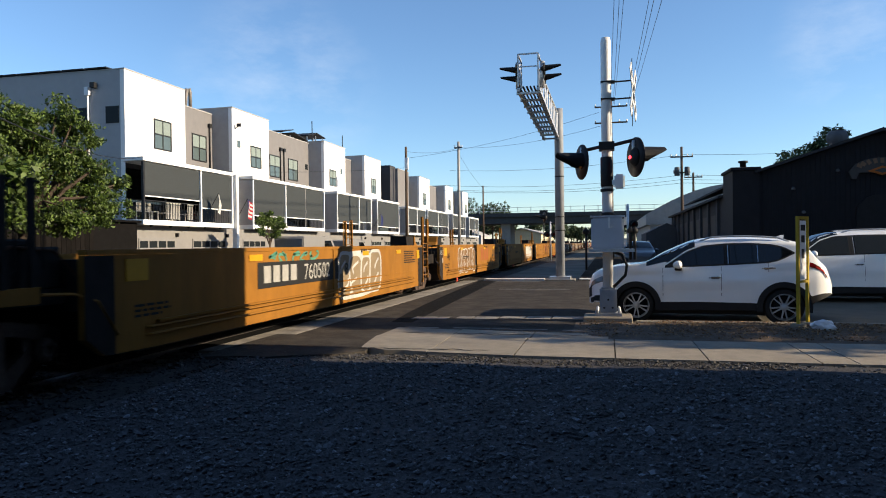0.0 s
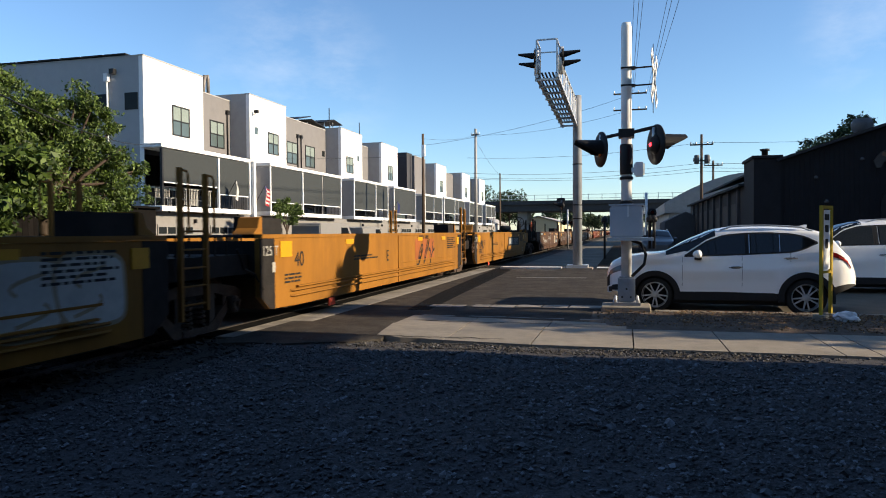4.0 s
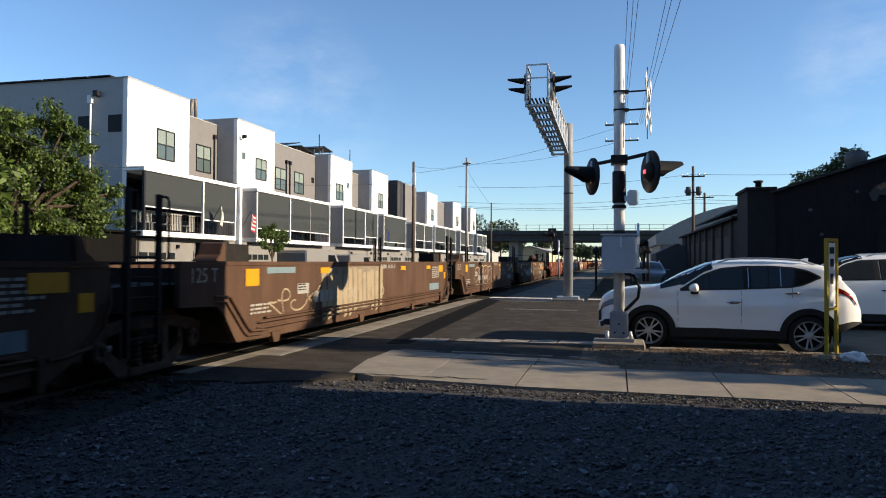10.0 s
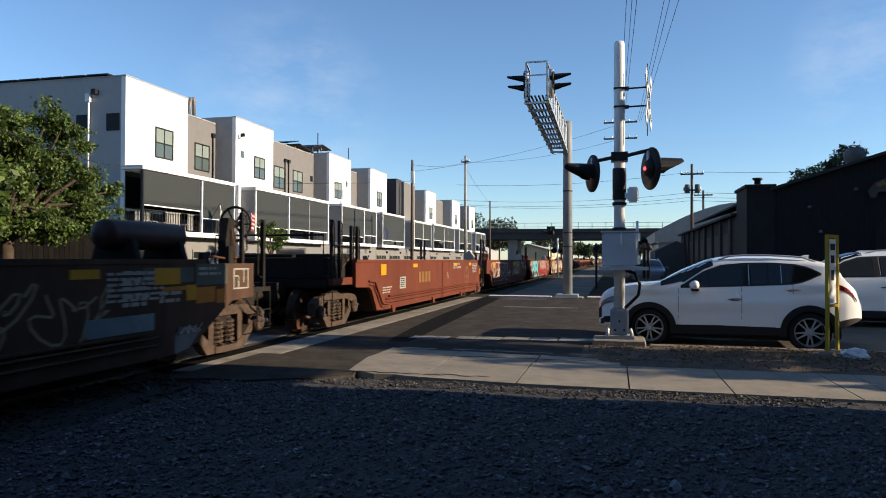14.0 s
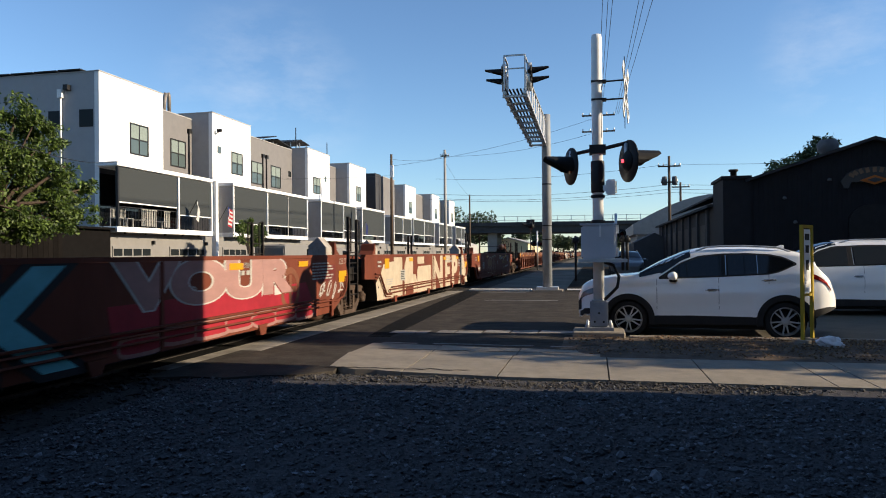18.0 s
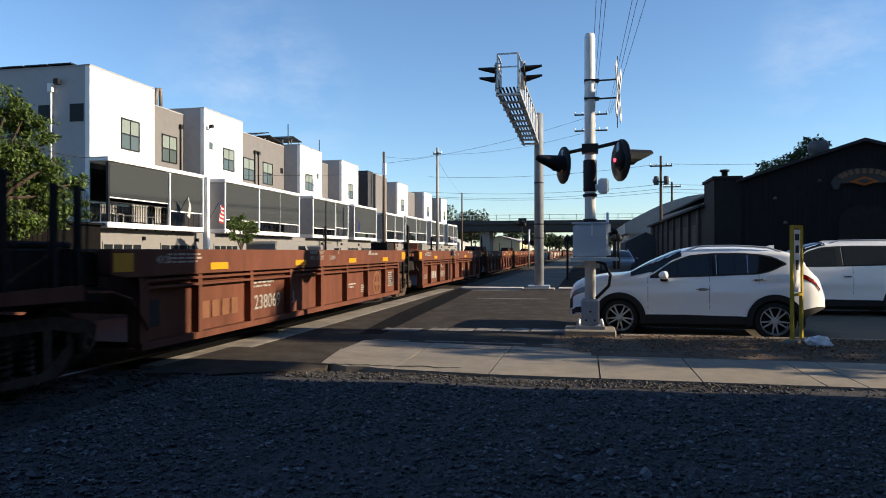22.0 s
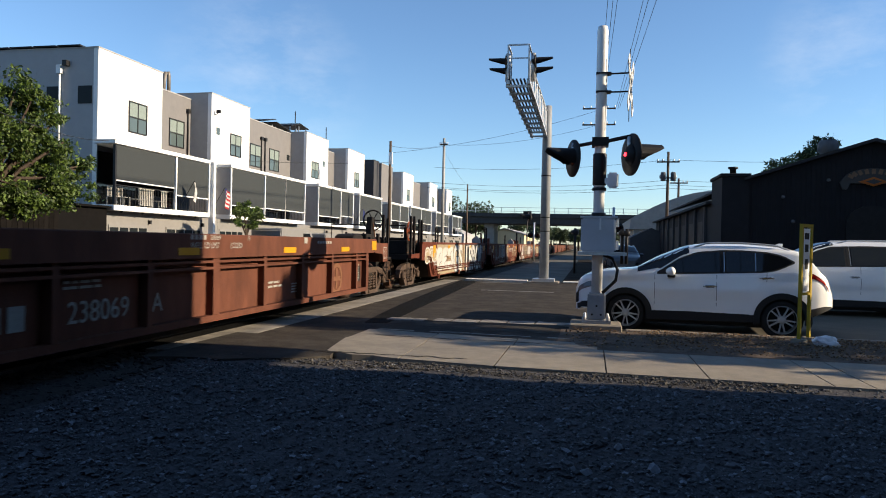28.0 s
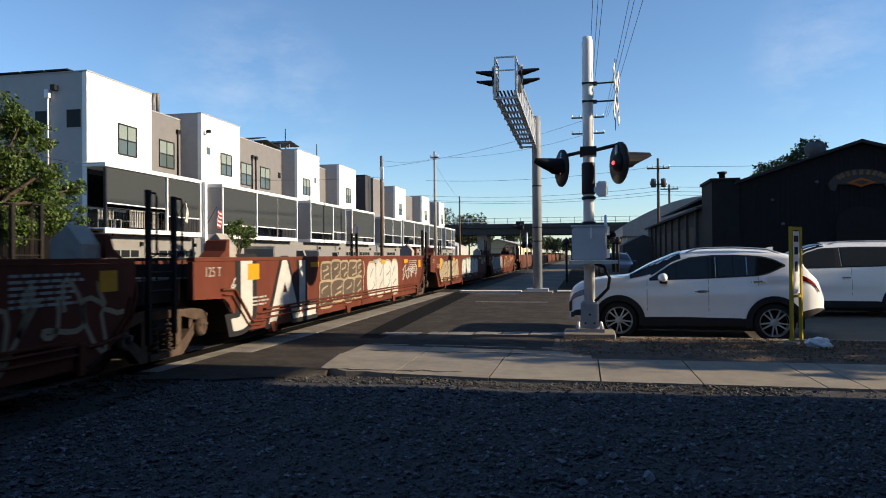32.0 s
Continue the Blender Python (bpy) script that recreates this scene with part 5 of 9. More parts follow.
def smooth_well(car, a, b, m, panel=None, rails=True, brake=False):
    """A well with plain sheet sides between two bogies at a and b."""
    n0, n1 = a + 1.1, b - 1.1
    for s in (1, -1):
        bm = bmesh.new()
        prism(bm, side_profile(n0, n1, steep=(panel is not None, brake or panel is not None)), "x", 1.42 if s > 0 else -1.5, 1.5 if s > 0 else -1.42)
        w = part("well_side", bm, m, car)
        if s < 0:
            continue
        bm = bmesh.new()
        box(bm, 1.40, 1.515, n0 + 0.02 if panel is not None else n0 - 0.93, n1 - 0.02, 1.402, 1.46)
        part("top_chord", bm, m, w)
        mid = (a + b) / 2
        bm = bmesh.new()
        box(bm, 1.5, 1.518, mid - 0.035, mid + 0.035, 0.27, 1.4)
        part("seam_strip", bm, m, w)
        if rails:
            for z in (0.44, 0.53):
                bm = bmesh.new()
                tube(bm, [(1.5, n0 + 1.0, z), (1.545, n0 + 1.05, z), (1.545, n1 - 1.05, z), (1.5, n1 - 1.0, z)], 0.017, 6)
                part("side_rail", bm, m, w)
            bbox("walk_ledge", m, w, 1.501, 1.56, n0 + 1.2, n1 - 1.2, 0.575, 0.6)
            k = n0 + 1.6
            while k < n1 - 1.3 and panel is None:
                bm = bmesh.new()
                prism(bm, [(k - 0.16, 0.34), (k + 0.16, 0.34), (k + 0.08, 0.17), (k - 0.08, 0.17)], "x", 1.44, 1.53)
                part("gusset", bm, m, w)
                k += 3.9
        for k, y in enumerate(((n0,) if brake else (n0, n1 - 0.3)) if panel is None else ()):
            bm = bmesh.new()
            d = 1 if k == 0 else -1
            if k:
                tube(bm, [(1.47, n1 + 0.03, 1.2), (1.52, n1 - 0.02, 1.0), (1.53, n1 - 0.12, 0.72), (1.53, n1 - 0.32, 0.56), (1.53, n1 - 0.7, 0.5), (1.505, n1 - 0.85, 0.5)], 0.024, 6)
                tube(bm, [(1.52, n1 - 0.12, 1.0), (1.525, n1 - 0.2, 0.75), (1.525, n1 - 0.42, 0.58)], 0.014, 6)
                part("end_pipe", bm, m, w)
                bbox("end_bracket", m, w, 1.501, 1.56, n1 - 1.02, n1 - 0.92, 0.2, 0.56, 0.01)
                continue
            tube(bm, [(1.53, y - d * 0.2, 0.98), (1.53, y + d * 0.2, 0.96), (1.53, y + d * 0.7, 0.48), (1.53, y + d * 0.8, 0.42), (1.53, y + d * 1.2, 0.4)], 0.02, 6)
            tube(bm, [(1.525, y - d * 0.15, 0.9), (1.525, y + d * 0.12, 0.88), (1.525, y + d * 0.6, 0.42), (1.525, y + d * 0.7, 0.36), (1.525, y + d * 1.1, 0.34)], 0.014, 6)
            part("end_pipe", bm, m, w)
        if panel is not None:
            for e, d in ((n0, 1),) if brake else ((n0, 1), (n1, -1)):
                bm = bmesh.new()
                prism(bm, [(e + d * 0.004, 1.395), (e + d * 0.46, 1.395), (e + d * 0.46, 0.285), (e + d * 0.3, 0.295), (e + d * 0.004, 0.505)][:: d], "x", 1.5, 1.507)
                part("end_panel", bm, panel, w)
    bm = bmesh.new()
    box(bm, -1.42, 1.42, n0 + 0.9, n1 - 0.9, 0.24, 0.32)
    part("well_floor", bm, TRAIN_BLACK, car)
    for y in (n0 + 0.02, n1 - 0.1):
        bbox("bulkhead", TRAIN_BLACK, car, -1.42, 1.42, y, y + 0.08, 0.8, 1.36)
    for e, d in ((n0, 1), (n1, -1)):
        bm = bmesh.new()
        prism(bm, [(e + d * 0.12, 0.8), (e + d * 0.62, 0.25), (e + d * 0.7, 0.25), (e + d * 0.22, 0.84)], "x", -1.42, 1.42)
        part("end_slope", bm, TRAIN_BLACK, car)


def ribbed_well(car, a, b, m):
    """A well with a deep top box and ribbed lower side."""
    n0, n1 = a + 1.25, b - 1.25
    for s in (1, -1):
        bm = bmesh.new()
        box(bm, *((1.3, 1.38) if s > 0 else (-1.38, -1.3)), n0 + 0.25, n1 - 0.25, 0.28, 1.16)
        w = part("well_side", bm, m, car)
        bm = bmesh.new()
        prism(bm, [(n0 - 0.35, 1.2), (n0 - 0.35, 1.5), (n1 + 0.35, 1.5), (n1 + 0.35, 1.2), (n1 + 0.1, 1.162), (n0 - 0.1, 1.162)], "x", *((1.34, 1.52) if s > 0 else (-1.52, -1.34)))
        bevel(bm, 0.012)
        part("top_chord", bm, m, w)
        if s < 0:
            continue
        for z in (1.0, 1.09):
            bbox("side_rail", m, w, 1.381, 1.5, n0 + 0.3, n1 - 0.3, z, z + 0.035)
        bm = bmesh.new()
        box(bm, 1.38, 1.5, n0 + 0.25, n1 - 0.25, 0.25, 0.34)
        part("bottom_sill", bm, m, w)
        ribs = [n0 + 0.3] + [a + 2.83 + 1.55 * k for k in range(8) if a + 2.83 + 1.55 * k < n1 - 0.7] + [n1 - 0.3]
        for k, y in enumerate(ribs):
            bm = bmesh.new()
            d = 0.09 if k in (0, 4, len(ribs) - 1) else 0.05
            prism(bm, [(1.382, 0.342), (1.5, 0.342), (1.5, 0.96), (1.49, 1.16), (1.382, 1.16)], "y", y - d, y + d)
            part("rib", bm, m, w)
        for y in (n0 + 0.42, n1 - 0.85):
            bm = bmesh.new()
            box(bm, 1.382, 1.388, y, y + 0.36, 0.5, 0.85)
            part("slot", bm, BLACK, w)
    bm = bmesh.new()
    box(bm, -1.3, 1.3, n0 + 0.5, n1 - 0.5, 0.24, 0.32)
    part("well_floor", bm, TRAIN_BLACK, car)
    for y in (n0 + 0.26, n1 - 0.36):
        bbox("bulkhead", m, car, -1.3, 1.3, y, y + 0.08, 0.7, 1.3)
    bm = bmesh.new()
    prism(bm, [(n1 - 0.5, 1.42), (n1 - 0.45, 1.56), (n1 - 0.3, 1.61), (n1 + 0.1, 1.62), (n1 + 0.25, 1.58), (n1 + 0.3, 1.42)], "x", 0.7, 1.2)
    bevel(bm, 0.03)
    part("end_cover", bm, TRAIN_BLACK, car)


CARS = []


def new_car(first, label):
    car = thing("well_car", (TX, first, RT), label, "railcar", "wagons of the freight train")
    CARS.append((car, first))
    return car


WHITEP, BLACKP, CYANP, REDP, CREAMP, SILVERP, GREENP, PINKP = (paint("white", (0.43, 0.42, 0.395)), paint("black", (0.0144, 0.0144, 0.01584)), paint("cyan", (0.0648, 0.2304, 0.2592)), paint("red", (0.2592, 0.0144, 0.0252)), paint("cream", (0.288, 0.2304, 0.1512)), paint("silver", (0.1728, 0.1728, 0.1728)), paint("green", (0.072, 0.216, 0.144)), paint("pink", (0.2736, 0.144, 0.1296)))


def well_train_car(first, rel, m, label, kind="smooth", panel=None, wheel=None, detail=True, tank=None):
    """A five-unit articulated car with bogies at first + rel[k]."""
    car = new_car(first, label)
    for a, b in zip(rel, rel[1:]):
        if kind == "ribbed":
            ribbed_well(car, a, b, m)
        else:
            smooth_well(car, a, b, m, panel, brake=b == rel[-1])
        if detail:
            n0 = a + 1.1
            if kind == "ribbed":
                plate(car, a + 1.12, 1.34, 0.36, 0.22, 1.521)
                plate(car, b - 1.12, 1.34, 0.36, 0.22, 1.521)
                for f in (0.22, 0.42, 0.62, 0.8):
                    plate(car, a + (b - a) * f, 1.26, 0.5, 0.1, 1.521)
                lines(car, (1.523, a + 2.0, 1.42), 0.9, 3, step=0.05)
                bars(car, (1.523, a + (b - a) * 0.7, 1.38), 0.8, 0.05, 6, LETTER)
            else:
                plate(car, n0 + 0.85, 1.22, 0.4, 0.26)
                for f in (0.3, 0.62, 0.78):
                    plate(car, a + (b - a) * f, 1.3, 0.42, 0.1)
                if m is RED:
                    plate(car, b - 1.36, 1.0, 0.46, 0.24)
                elif m is BROWN:
                    plate(car, b - 1.95, 1.25, 0.5, 0.2)
                    plate(car, b - 1.46, 1.03, 0.22, 0.2)
                else:
                    plate(car, b - 1.6, 1.2, 0.3, 0.24)
                lines(car, (1.506, b - 3.0, 1.28), 1.1, 6, LETTER_DARK if m is YELLOW else LETTER)
                lines(car, (1.506, n0 + 0.8, 0.78), 0.7, 3, LETTER_DARK if m is YELLOW else LETTER)
    open_end(car, rel[0], -1, m, wheel)
    for y in rel[1:-1]:
        articulation(car, y, YELLOW if m is YELLOW else TRAIN_BLACK, kind != "ribbed", PALE_GUIDE if m in (RED, OXIDE) else None, m)
    brake_end(car, rel[-1], 1, m, kind == "ribbed", tank)
    return car


ORANGE_WHEEL = mat("orange_wheel", (0.432, 0.0936, 0.0288), 0.6, var=0.1)
well_train_car(-76.5, [0, 15.5, 31.0, 46.5, 62.0, 77.5], YELLOW, "yellow five-unit well car with black end panels, empty", panel=TRAIN_BLACK)
c1 = well_train_car(5.2, [0, 16.0, 31.6, 47.3, 62.9, 78.4], YELLOW, "yellow five-unit well car with graffiti and black end panels, empty", panel=TRAIN_BLACK, tank=(-4.3, -2.4, 1.65, 0.16, YELLOW))
c2 = well_train_car(87.0, [0.8, 16.3, 31.45, 47.0, 62.2, 77.3], BROWN, "dark brown five-unit well car with faded graffiti, empty", wheel=ORANGE_WHEEL, tank=(-2.3, -0.7, 1.76, 0.19, None))
c3 = well_train_car(168.2, [0.4, 15.9, 30.7, 46.3, 61.1, 76.9], RED, "red-brown five-unit well car covered in graffiti, empty", tank=(-0.55, 0.62, 1.86, 0.19, None))
c4 = well_train_car(248.0, [1.0, 16.0, 31.8, 47.2, 62.6, 78.6], MAROON, "maroon five-unit well car with ribbed sides, empty", kind="ribbed")
c5 = well_train_car(329.5, [1.0, 16.1, 32.0, 47.3, 62.8, 78.0], OXIDE, "red-brown five-unit well car with large white graffiti, empty", wheel=ORANGE_WHEEL, tank=(-0.55, 0.62, 1.86, 0.19, None))
well_train_car(411.5, [0, 15.8, 31.4, 47.0, 62.5, 78.0], MAROON, "maroon five-unit well car, empty", detail=False)
well_train_car(493.5, [0, 15.8, 31.4, 47.0, 62.5, 78.0], BROWN, "brown five-unit well car, empty", detail=False)


# ---- lettering and graffiti, wagon by wagon ----
LOGO_YELLOW = paint("faded_yellow", (0.2, 0.1, 0.03))
EMBLEM = paint("emblem_tan", (0.16, 0.072, 0.038))
ROLLER = paint("roller_cream", (0.4, 0.335, 0.25))
TAUPE_FILL = paint("taupe_fill", (0.075, 0.055, 0.04))


def ring_logo(car, y, z, r, m, x=1.506):
    """A faded round emblem with a cross, as plain shapes."""
    bm = bmesh.new()
    n = 28
    for k in range(n):
        a, b = 2 * math.pi * k / n, 2 * math.pi * (k + 1) / n
        bm.faces.new([bm.verts.new((x, y + q * math.cos(c), z + q * math.sin(c))) for q, c in ((r, a), (r, b), (r * 0.72, b), (r * 0.72, a))])
    for dy, dz in ((r * 0.14, r * 0.66), (r * 0.66, r * 0.14)):
        bm.faces.new([bm.verts.new((x + 0.001, y + c, z + d)) for c, d in ((-dy, -dz), (dy, -dz), (dy, dz), (-dy, dz))])
    part("round_emblem", bm, m, car, fix=False)


def small_no(car, y, z, s, m=LETTER, size=0.13, x=1.5065):
    bars(car, (x, y, z), 0.42, size * 0.72, 4, m)
    text_part(s, size, car, (x, y + 0.5, z), m)


def panel_125(car, y, m=LETTER, z=1.13, size=0.22, s="125 T"):
    text_part(s, size, car, (1.5085, y + 1.16, z), m)


# yellow car
for a, b in ((16.0, 31.6), (31.6, 47.3), (47.3, 62.9), (62.9, 78.4)):
    panel_125(c1, a)
    bm = bmesh.new()
    box(bm, 1.5075, 1.51, a + 1.48, a + 1.58, 0.86, 1.02)
    part("label_plate", bm, LETTER, c1)
    text_part("40", 0.36, c1, (1.5065, a + 2.25, 0.92), LETTER_DARK)
    lines(c1, (1.5065, a + 4.9, 0.98), 1.5, 2, LETTER_DARK)
    bm = bmesh.new()
    box(bm, 1.5, 1.53, a + 3.6, a + 3.85, 0.12, 0.26)
    part("red_tag", bm, paint("tag_red", (0.432, 0.0576, 0.0288)), c1)
for a, b, u in ((0, 16.0, ""), (16.0, 31.6, "C"), (31.6, 47.3, "D"), (47.3, 62.9, "E"), (62.9, 78.4, "A")):
    if u:
        text_part(u, 0.36, c1, (1.5065, a + 6.9, 0.82), LETTER_DARK)
    small_no(c1, a + 9.6, 1.3, "760502", LETTER_DARK)
    bm = bmesh.new()
    box(bm, 1.501, 1.512, a + 7.9, b - 2.2, 0.72, 0.75)
    part("side_rib", bm, YELLOW, c1)
for y in (4.85, 71.7):
    bm = bmesh.new()
    box(bm, 1.5055, 1.507, y, y + 3.4, 0.8, 1.22)
    part("number_panel", bm, LETTER_DARK, c1)
    bars(c1, (1.5085, y + 0.2, 0.88), 1.3, 0.28, 4, LETTER, gap=0.28)
    text_part("760502", 0.41, c1, (1.5085, y + 1.72, 0.87), LETTER)
scribble(c1, 5.2, 7.2, 1.18, 1.42, GREENP, 31, 0.05, 5)
patch_of_paint(c1, [(8.15, 1.2), (8.5, 1.33), (9.3, 1.36), (10.9, 1.37), (11.05, 0.9), (10.95, 0.42), (9.7, 0.33), (8.6, 0.33), (8.3, 0.6)], WHITEP, 1.5025)
graffiti(c1, 8.3, 10.9, 0.36, 1.34, paint("dun_fill", (0.2, 0.15, 0.09)), WHITEP, 4, 11, WHITEP, 1.5035, 0.075)
text_part("B", 0.36, c1, (1.511, 8.6, 0.86), LETTER_DARK)
graffiti(c1, 20.1, 23.4, 0.36, 1.37, paint("ochre_fill", (0.16, 0.085, 0.03)), WHITEP, 6, 12, WHITEP, wd=0.045)
scribble(c1, 20.1, 20.9, 0.34, 0.6, WHITEP, 41, 0.045, 4, 1.512)
MARK_RED = paint("mark_red", (0.25, 0.075, 0.02))
for y0 in (24.85, 56.5):
    for k in range(3):
        y = y0 + 0.68 * k
        patch_of_paint(c1, [(y, 1.3), (y + 0.5, 1.3), (y + 0.5, 0.74), (y, 0.74)], MARK_RED, 1.5045, "faded red painted mark", "painted_mark")
scribble(c1, 27.7, 28.8, 0.4, 1.3, BLACKP, 38, 0.07, 2)
scribble(c1, 32.9, 35.6, 1.05, 1.36, BLACKP, 33, 0.035, 4)
scribble(c1, 39.6, 41.9, 0.4, 1.3, BLACKP, 39, 0.06, 4)
graffiti(c1, 42.0, 45.4, 0.45, 1.34, WHITEP, CREAMP, 4, 14)
scribble(c1, 56.7, 58.4, 0.5, 1.3, BLACKP, 35, 0.05, 3)
scribble(c1, 63.6, 66.0, 0.7, 1.2, BROWN, 36, 0.03, 4)
scribble(c1, 76.6, 77.75, 0.84, 1.0, BLACKP, 37, 0.025, 7)
text_part("REEFER CLEARANCE", 0.15, c1, (1.5065, 74.95, 1.33), LETTER_DARK, wide=0.8)
lines(c1, (1.5065, 76.45, 1.36), 0.65, 6, LETTER_DARK, 0.06)
text_part("L 261-8", 0.12, c1, (1.5065, 76.6, 0.72), LETTER_DARK, wide=0.8)
bm = bmesh.new()
box(bm, 1.501, 1.507, 76.2, 76.42, 0.42, 0.62)
part("label_plate", bm, LETTER, c1)
# brown car
ORANGE_LABEL = paint("orange_label", (0.45, 0.17, 0.02))
PALE_BLUE = paint("pale_blue", (0.144, 0.2016, 0.2304))
for i, (a, b, u) in enumerate(((0.8, 16.3, "B"), (16.3, 31.45, "C"), (31.45, 47.0, "D"), (47.0, 62.2, "E"), (62.2, 77.3, "A"))):
    bm = bmesh.new()
    box(bm, 1.5065, 1.509, a + 2.4, a + 3.4, 1.27, 1.37)
    part("sticker", bm, PALE_BLUE, c2)
    bm = bmesh.new()
    box(bm, 1.5065, 1.509, b - 3.3, b - 2.2, 0.62, 0.82)
    part("sticker", bm, PALE_BLUE, c2)
    bars(c2, (1.5065, a + 4.2, 0.72), 0.9, 0.2, 4, LETTER, gap=0.3)
    text_part("885205", 0.28, c2, (1.5065, a + 5.4, 0.72), LETTER)
    text_part(u, 0.3, c2, (1.5065, a + 7.9, 0.68), LETTER)
    small_no(c2, a + 7.9, 1.3, "885205  " + u)
    if i:
        text_part("125 T", 0.28, c2, (1.5065, a + 0.35, 1.18), LETTER)
    bm = bmesh.new()
    box(bm, 1.5065, 1.508, a + 3.5, a + 3.95, 0.9, 1.08)
    part("data_plate", bm, LETTER, c2)
    lines(c2, (1.51, a + 3.52, 1.05), 0.35, 3, LETTER_DARK, 0.045)
scribble(c2, 7.3, 9.2, 0.75, 1.2, WHITEP, 41, 0.025, 6)
scribble(c2, 4.4, 6.6, 0.5, 1.1, CREAMP, 42, 0.025, 6)
graffiti(c2, 12.0, 12.7, 0.6, 1.2, CREAMP, WHITEP, 1, 43)
scribble(c2, 18.2, 21.0, 0.6, 1.2, SILVERP, 44, 0.03, 5)
scribble(c2, 22.3, 28.5, 0.7, 1.2, SILVERP, 45, 0.03, 11)
scribble(c2, 24.5, 27.5, 0.95, 1.2, WHITEP, 46, 0.025, 6)
scribble(c2, 34.0, 36.0, 0.5, 1.1, CREAMP, 47, 0.03, 3)
r_ = random.Random(48)
patch_of_paint(c2, [(36.1, 0.5), (36.6, 0.42), (37.5, 0.5), (38.4, 0.45), (39.2, 0.6), (39.5, 0.9), (39.3, 1.36), (36.5, 1.36), (36.3, 1.0)], paint("thin_cream", (0.2, 0.165, 0.12)), 1.5055, "thin cream graffiti ground")
for k in range(13):
    y, w = 36.0 + 0.27 * k, r_.uniform(0.15, 0.25)
    z0, z1 = r_.uniform(0.3, 0.55), r_.uniform(1.2, 1.37)
    patch_of_paint(c2, [(y, z0), (y + w, z0 + 0.06), (y + w + r_.uniform(-0.05, 0.08), z1), (y - 0.05, z1)], CREAMP, 1.5065 + 0.0004 * k, "dripping cream graffiti")
graffiti(c2, 50.6, 54.2, 0.5, 1.32, BROWN, CREAMP, 4, 49, CREAMP)
scribble(c2, 56.0, 59.0, 0.6, 1.3, SILVERP, 50, 0.03, 4)
patch_of_paint(c2, [(66.9, 0.55), (68.2, 0.6), (69.2, 0.68), (69.4, 0.95), (68.6, 1.1), (67.4, 1.05), (66.8, 0.85)], paint("grey_blue", (0.09, 0.12, 0.125)), 1.503, "pale blue sprayed cloud")
scribble(c2, 70.0, 74.4, 0.45, 1.3, CREAMP, 52, 0.03, 8)
GREY_GREEN = paint("grey_green", (0.075, 0.09, 0.08))
for y0, y1, z0, z1 in ((74.9, 75.9, 1.17, 1.36), (75.95, 76.7, 1.12, 1.4)):
    patch_of_paint(c2, [(y0, z1), (y1, z1), (y1, z0), (y0, z0)], GREY_GREEN, 1.5045, "grey-green painted-out patch", "painted_patch")
    lines(c2, (1.5065, y0 + 0.06, z1 - 0.08), 0.6, 2, step=0.07)
for y0, y1, z0, z1 in ((75.25, 75.85, 1.07, 1.12), (75.96, 76.4, 0.88, 1.09), (76.44, 76.62, 0.86, 1.05)):
    bm = bmesh.new()
    box(bm, 1.501, 1.507, y0, y1, z0, z1)
    part("sticker", bm, ORANGE_LABEL, c2, "orange warning label")
lines(c2, (1.5065, 74.55, 1.28), 0.5, 5, step=0.09)
lines(c2, (1.5065, 75.2, 1.02), 0.5, 2, step=0.09)
scribble(c2, 75.5, 76.1, 0.5, 0.62, WHITEP, 53, 0.025, 5)
patch_of_paint(c2, [(75.5, 0.5), (76.1, 0.54), (75.8, 0.32), (75.52, 0.28)], SILVERP, 1.5045, "grey sprayed patch")
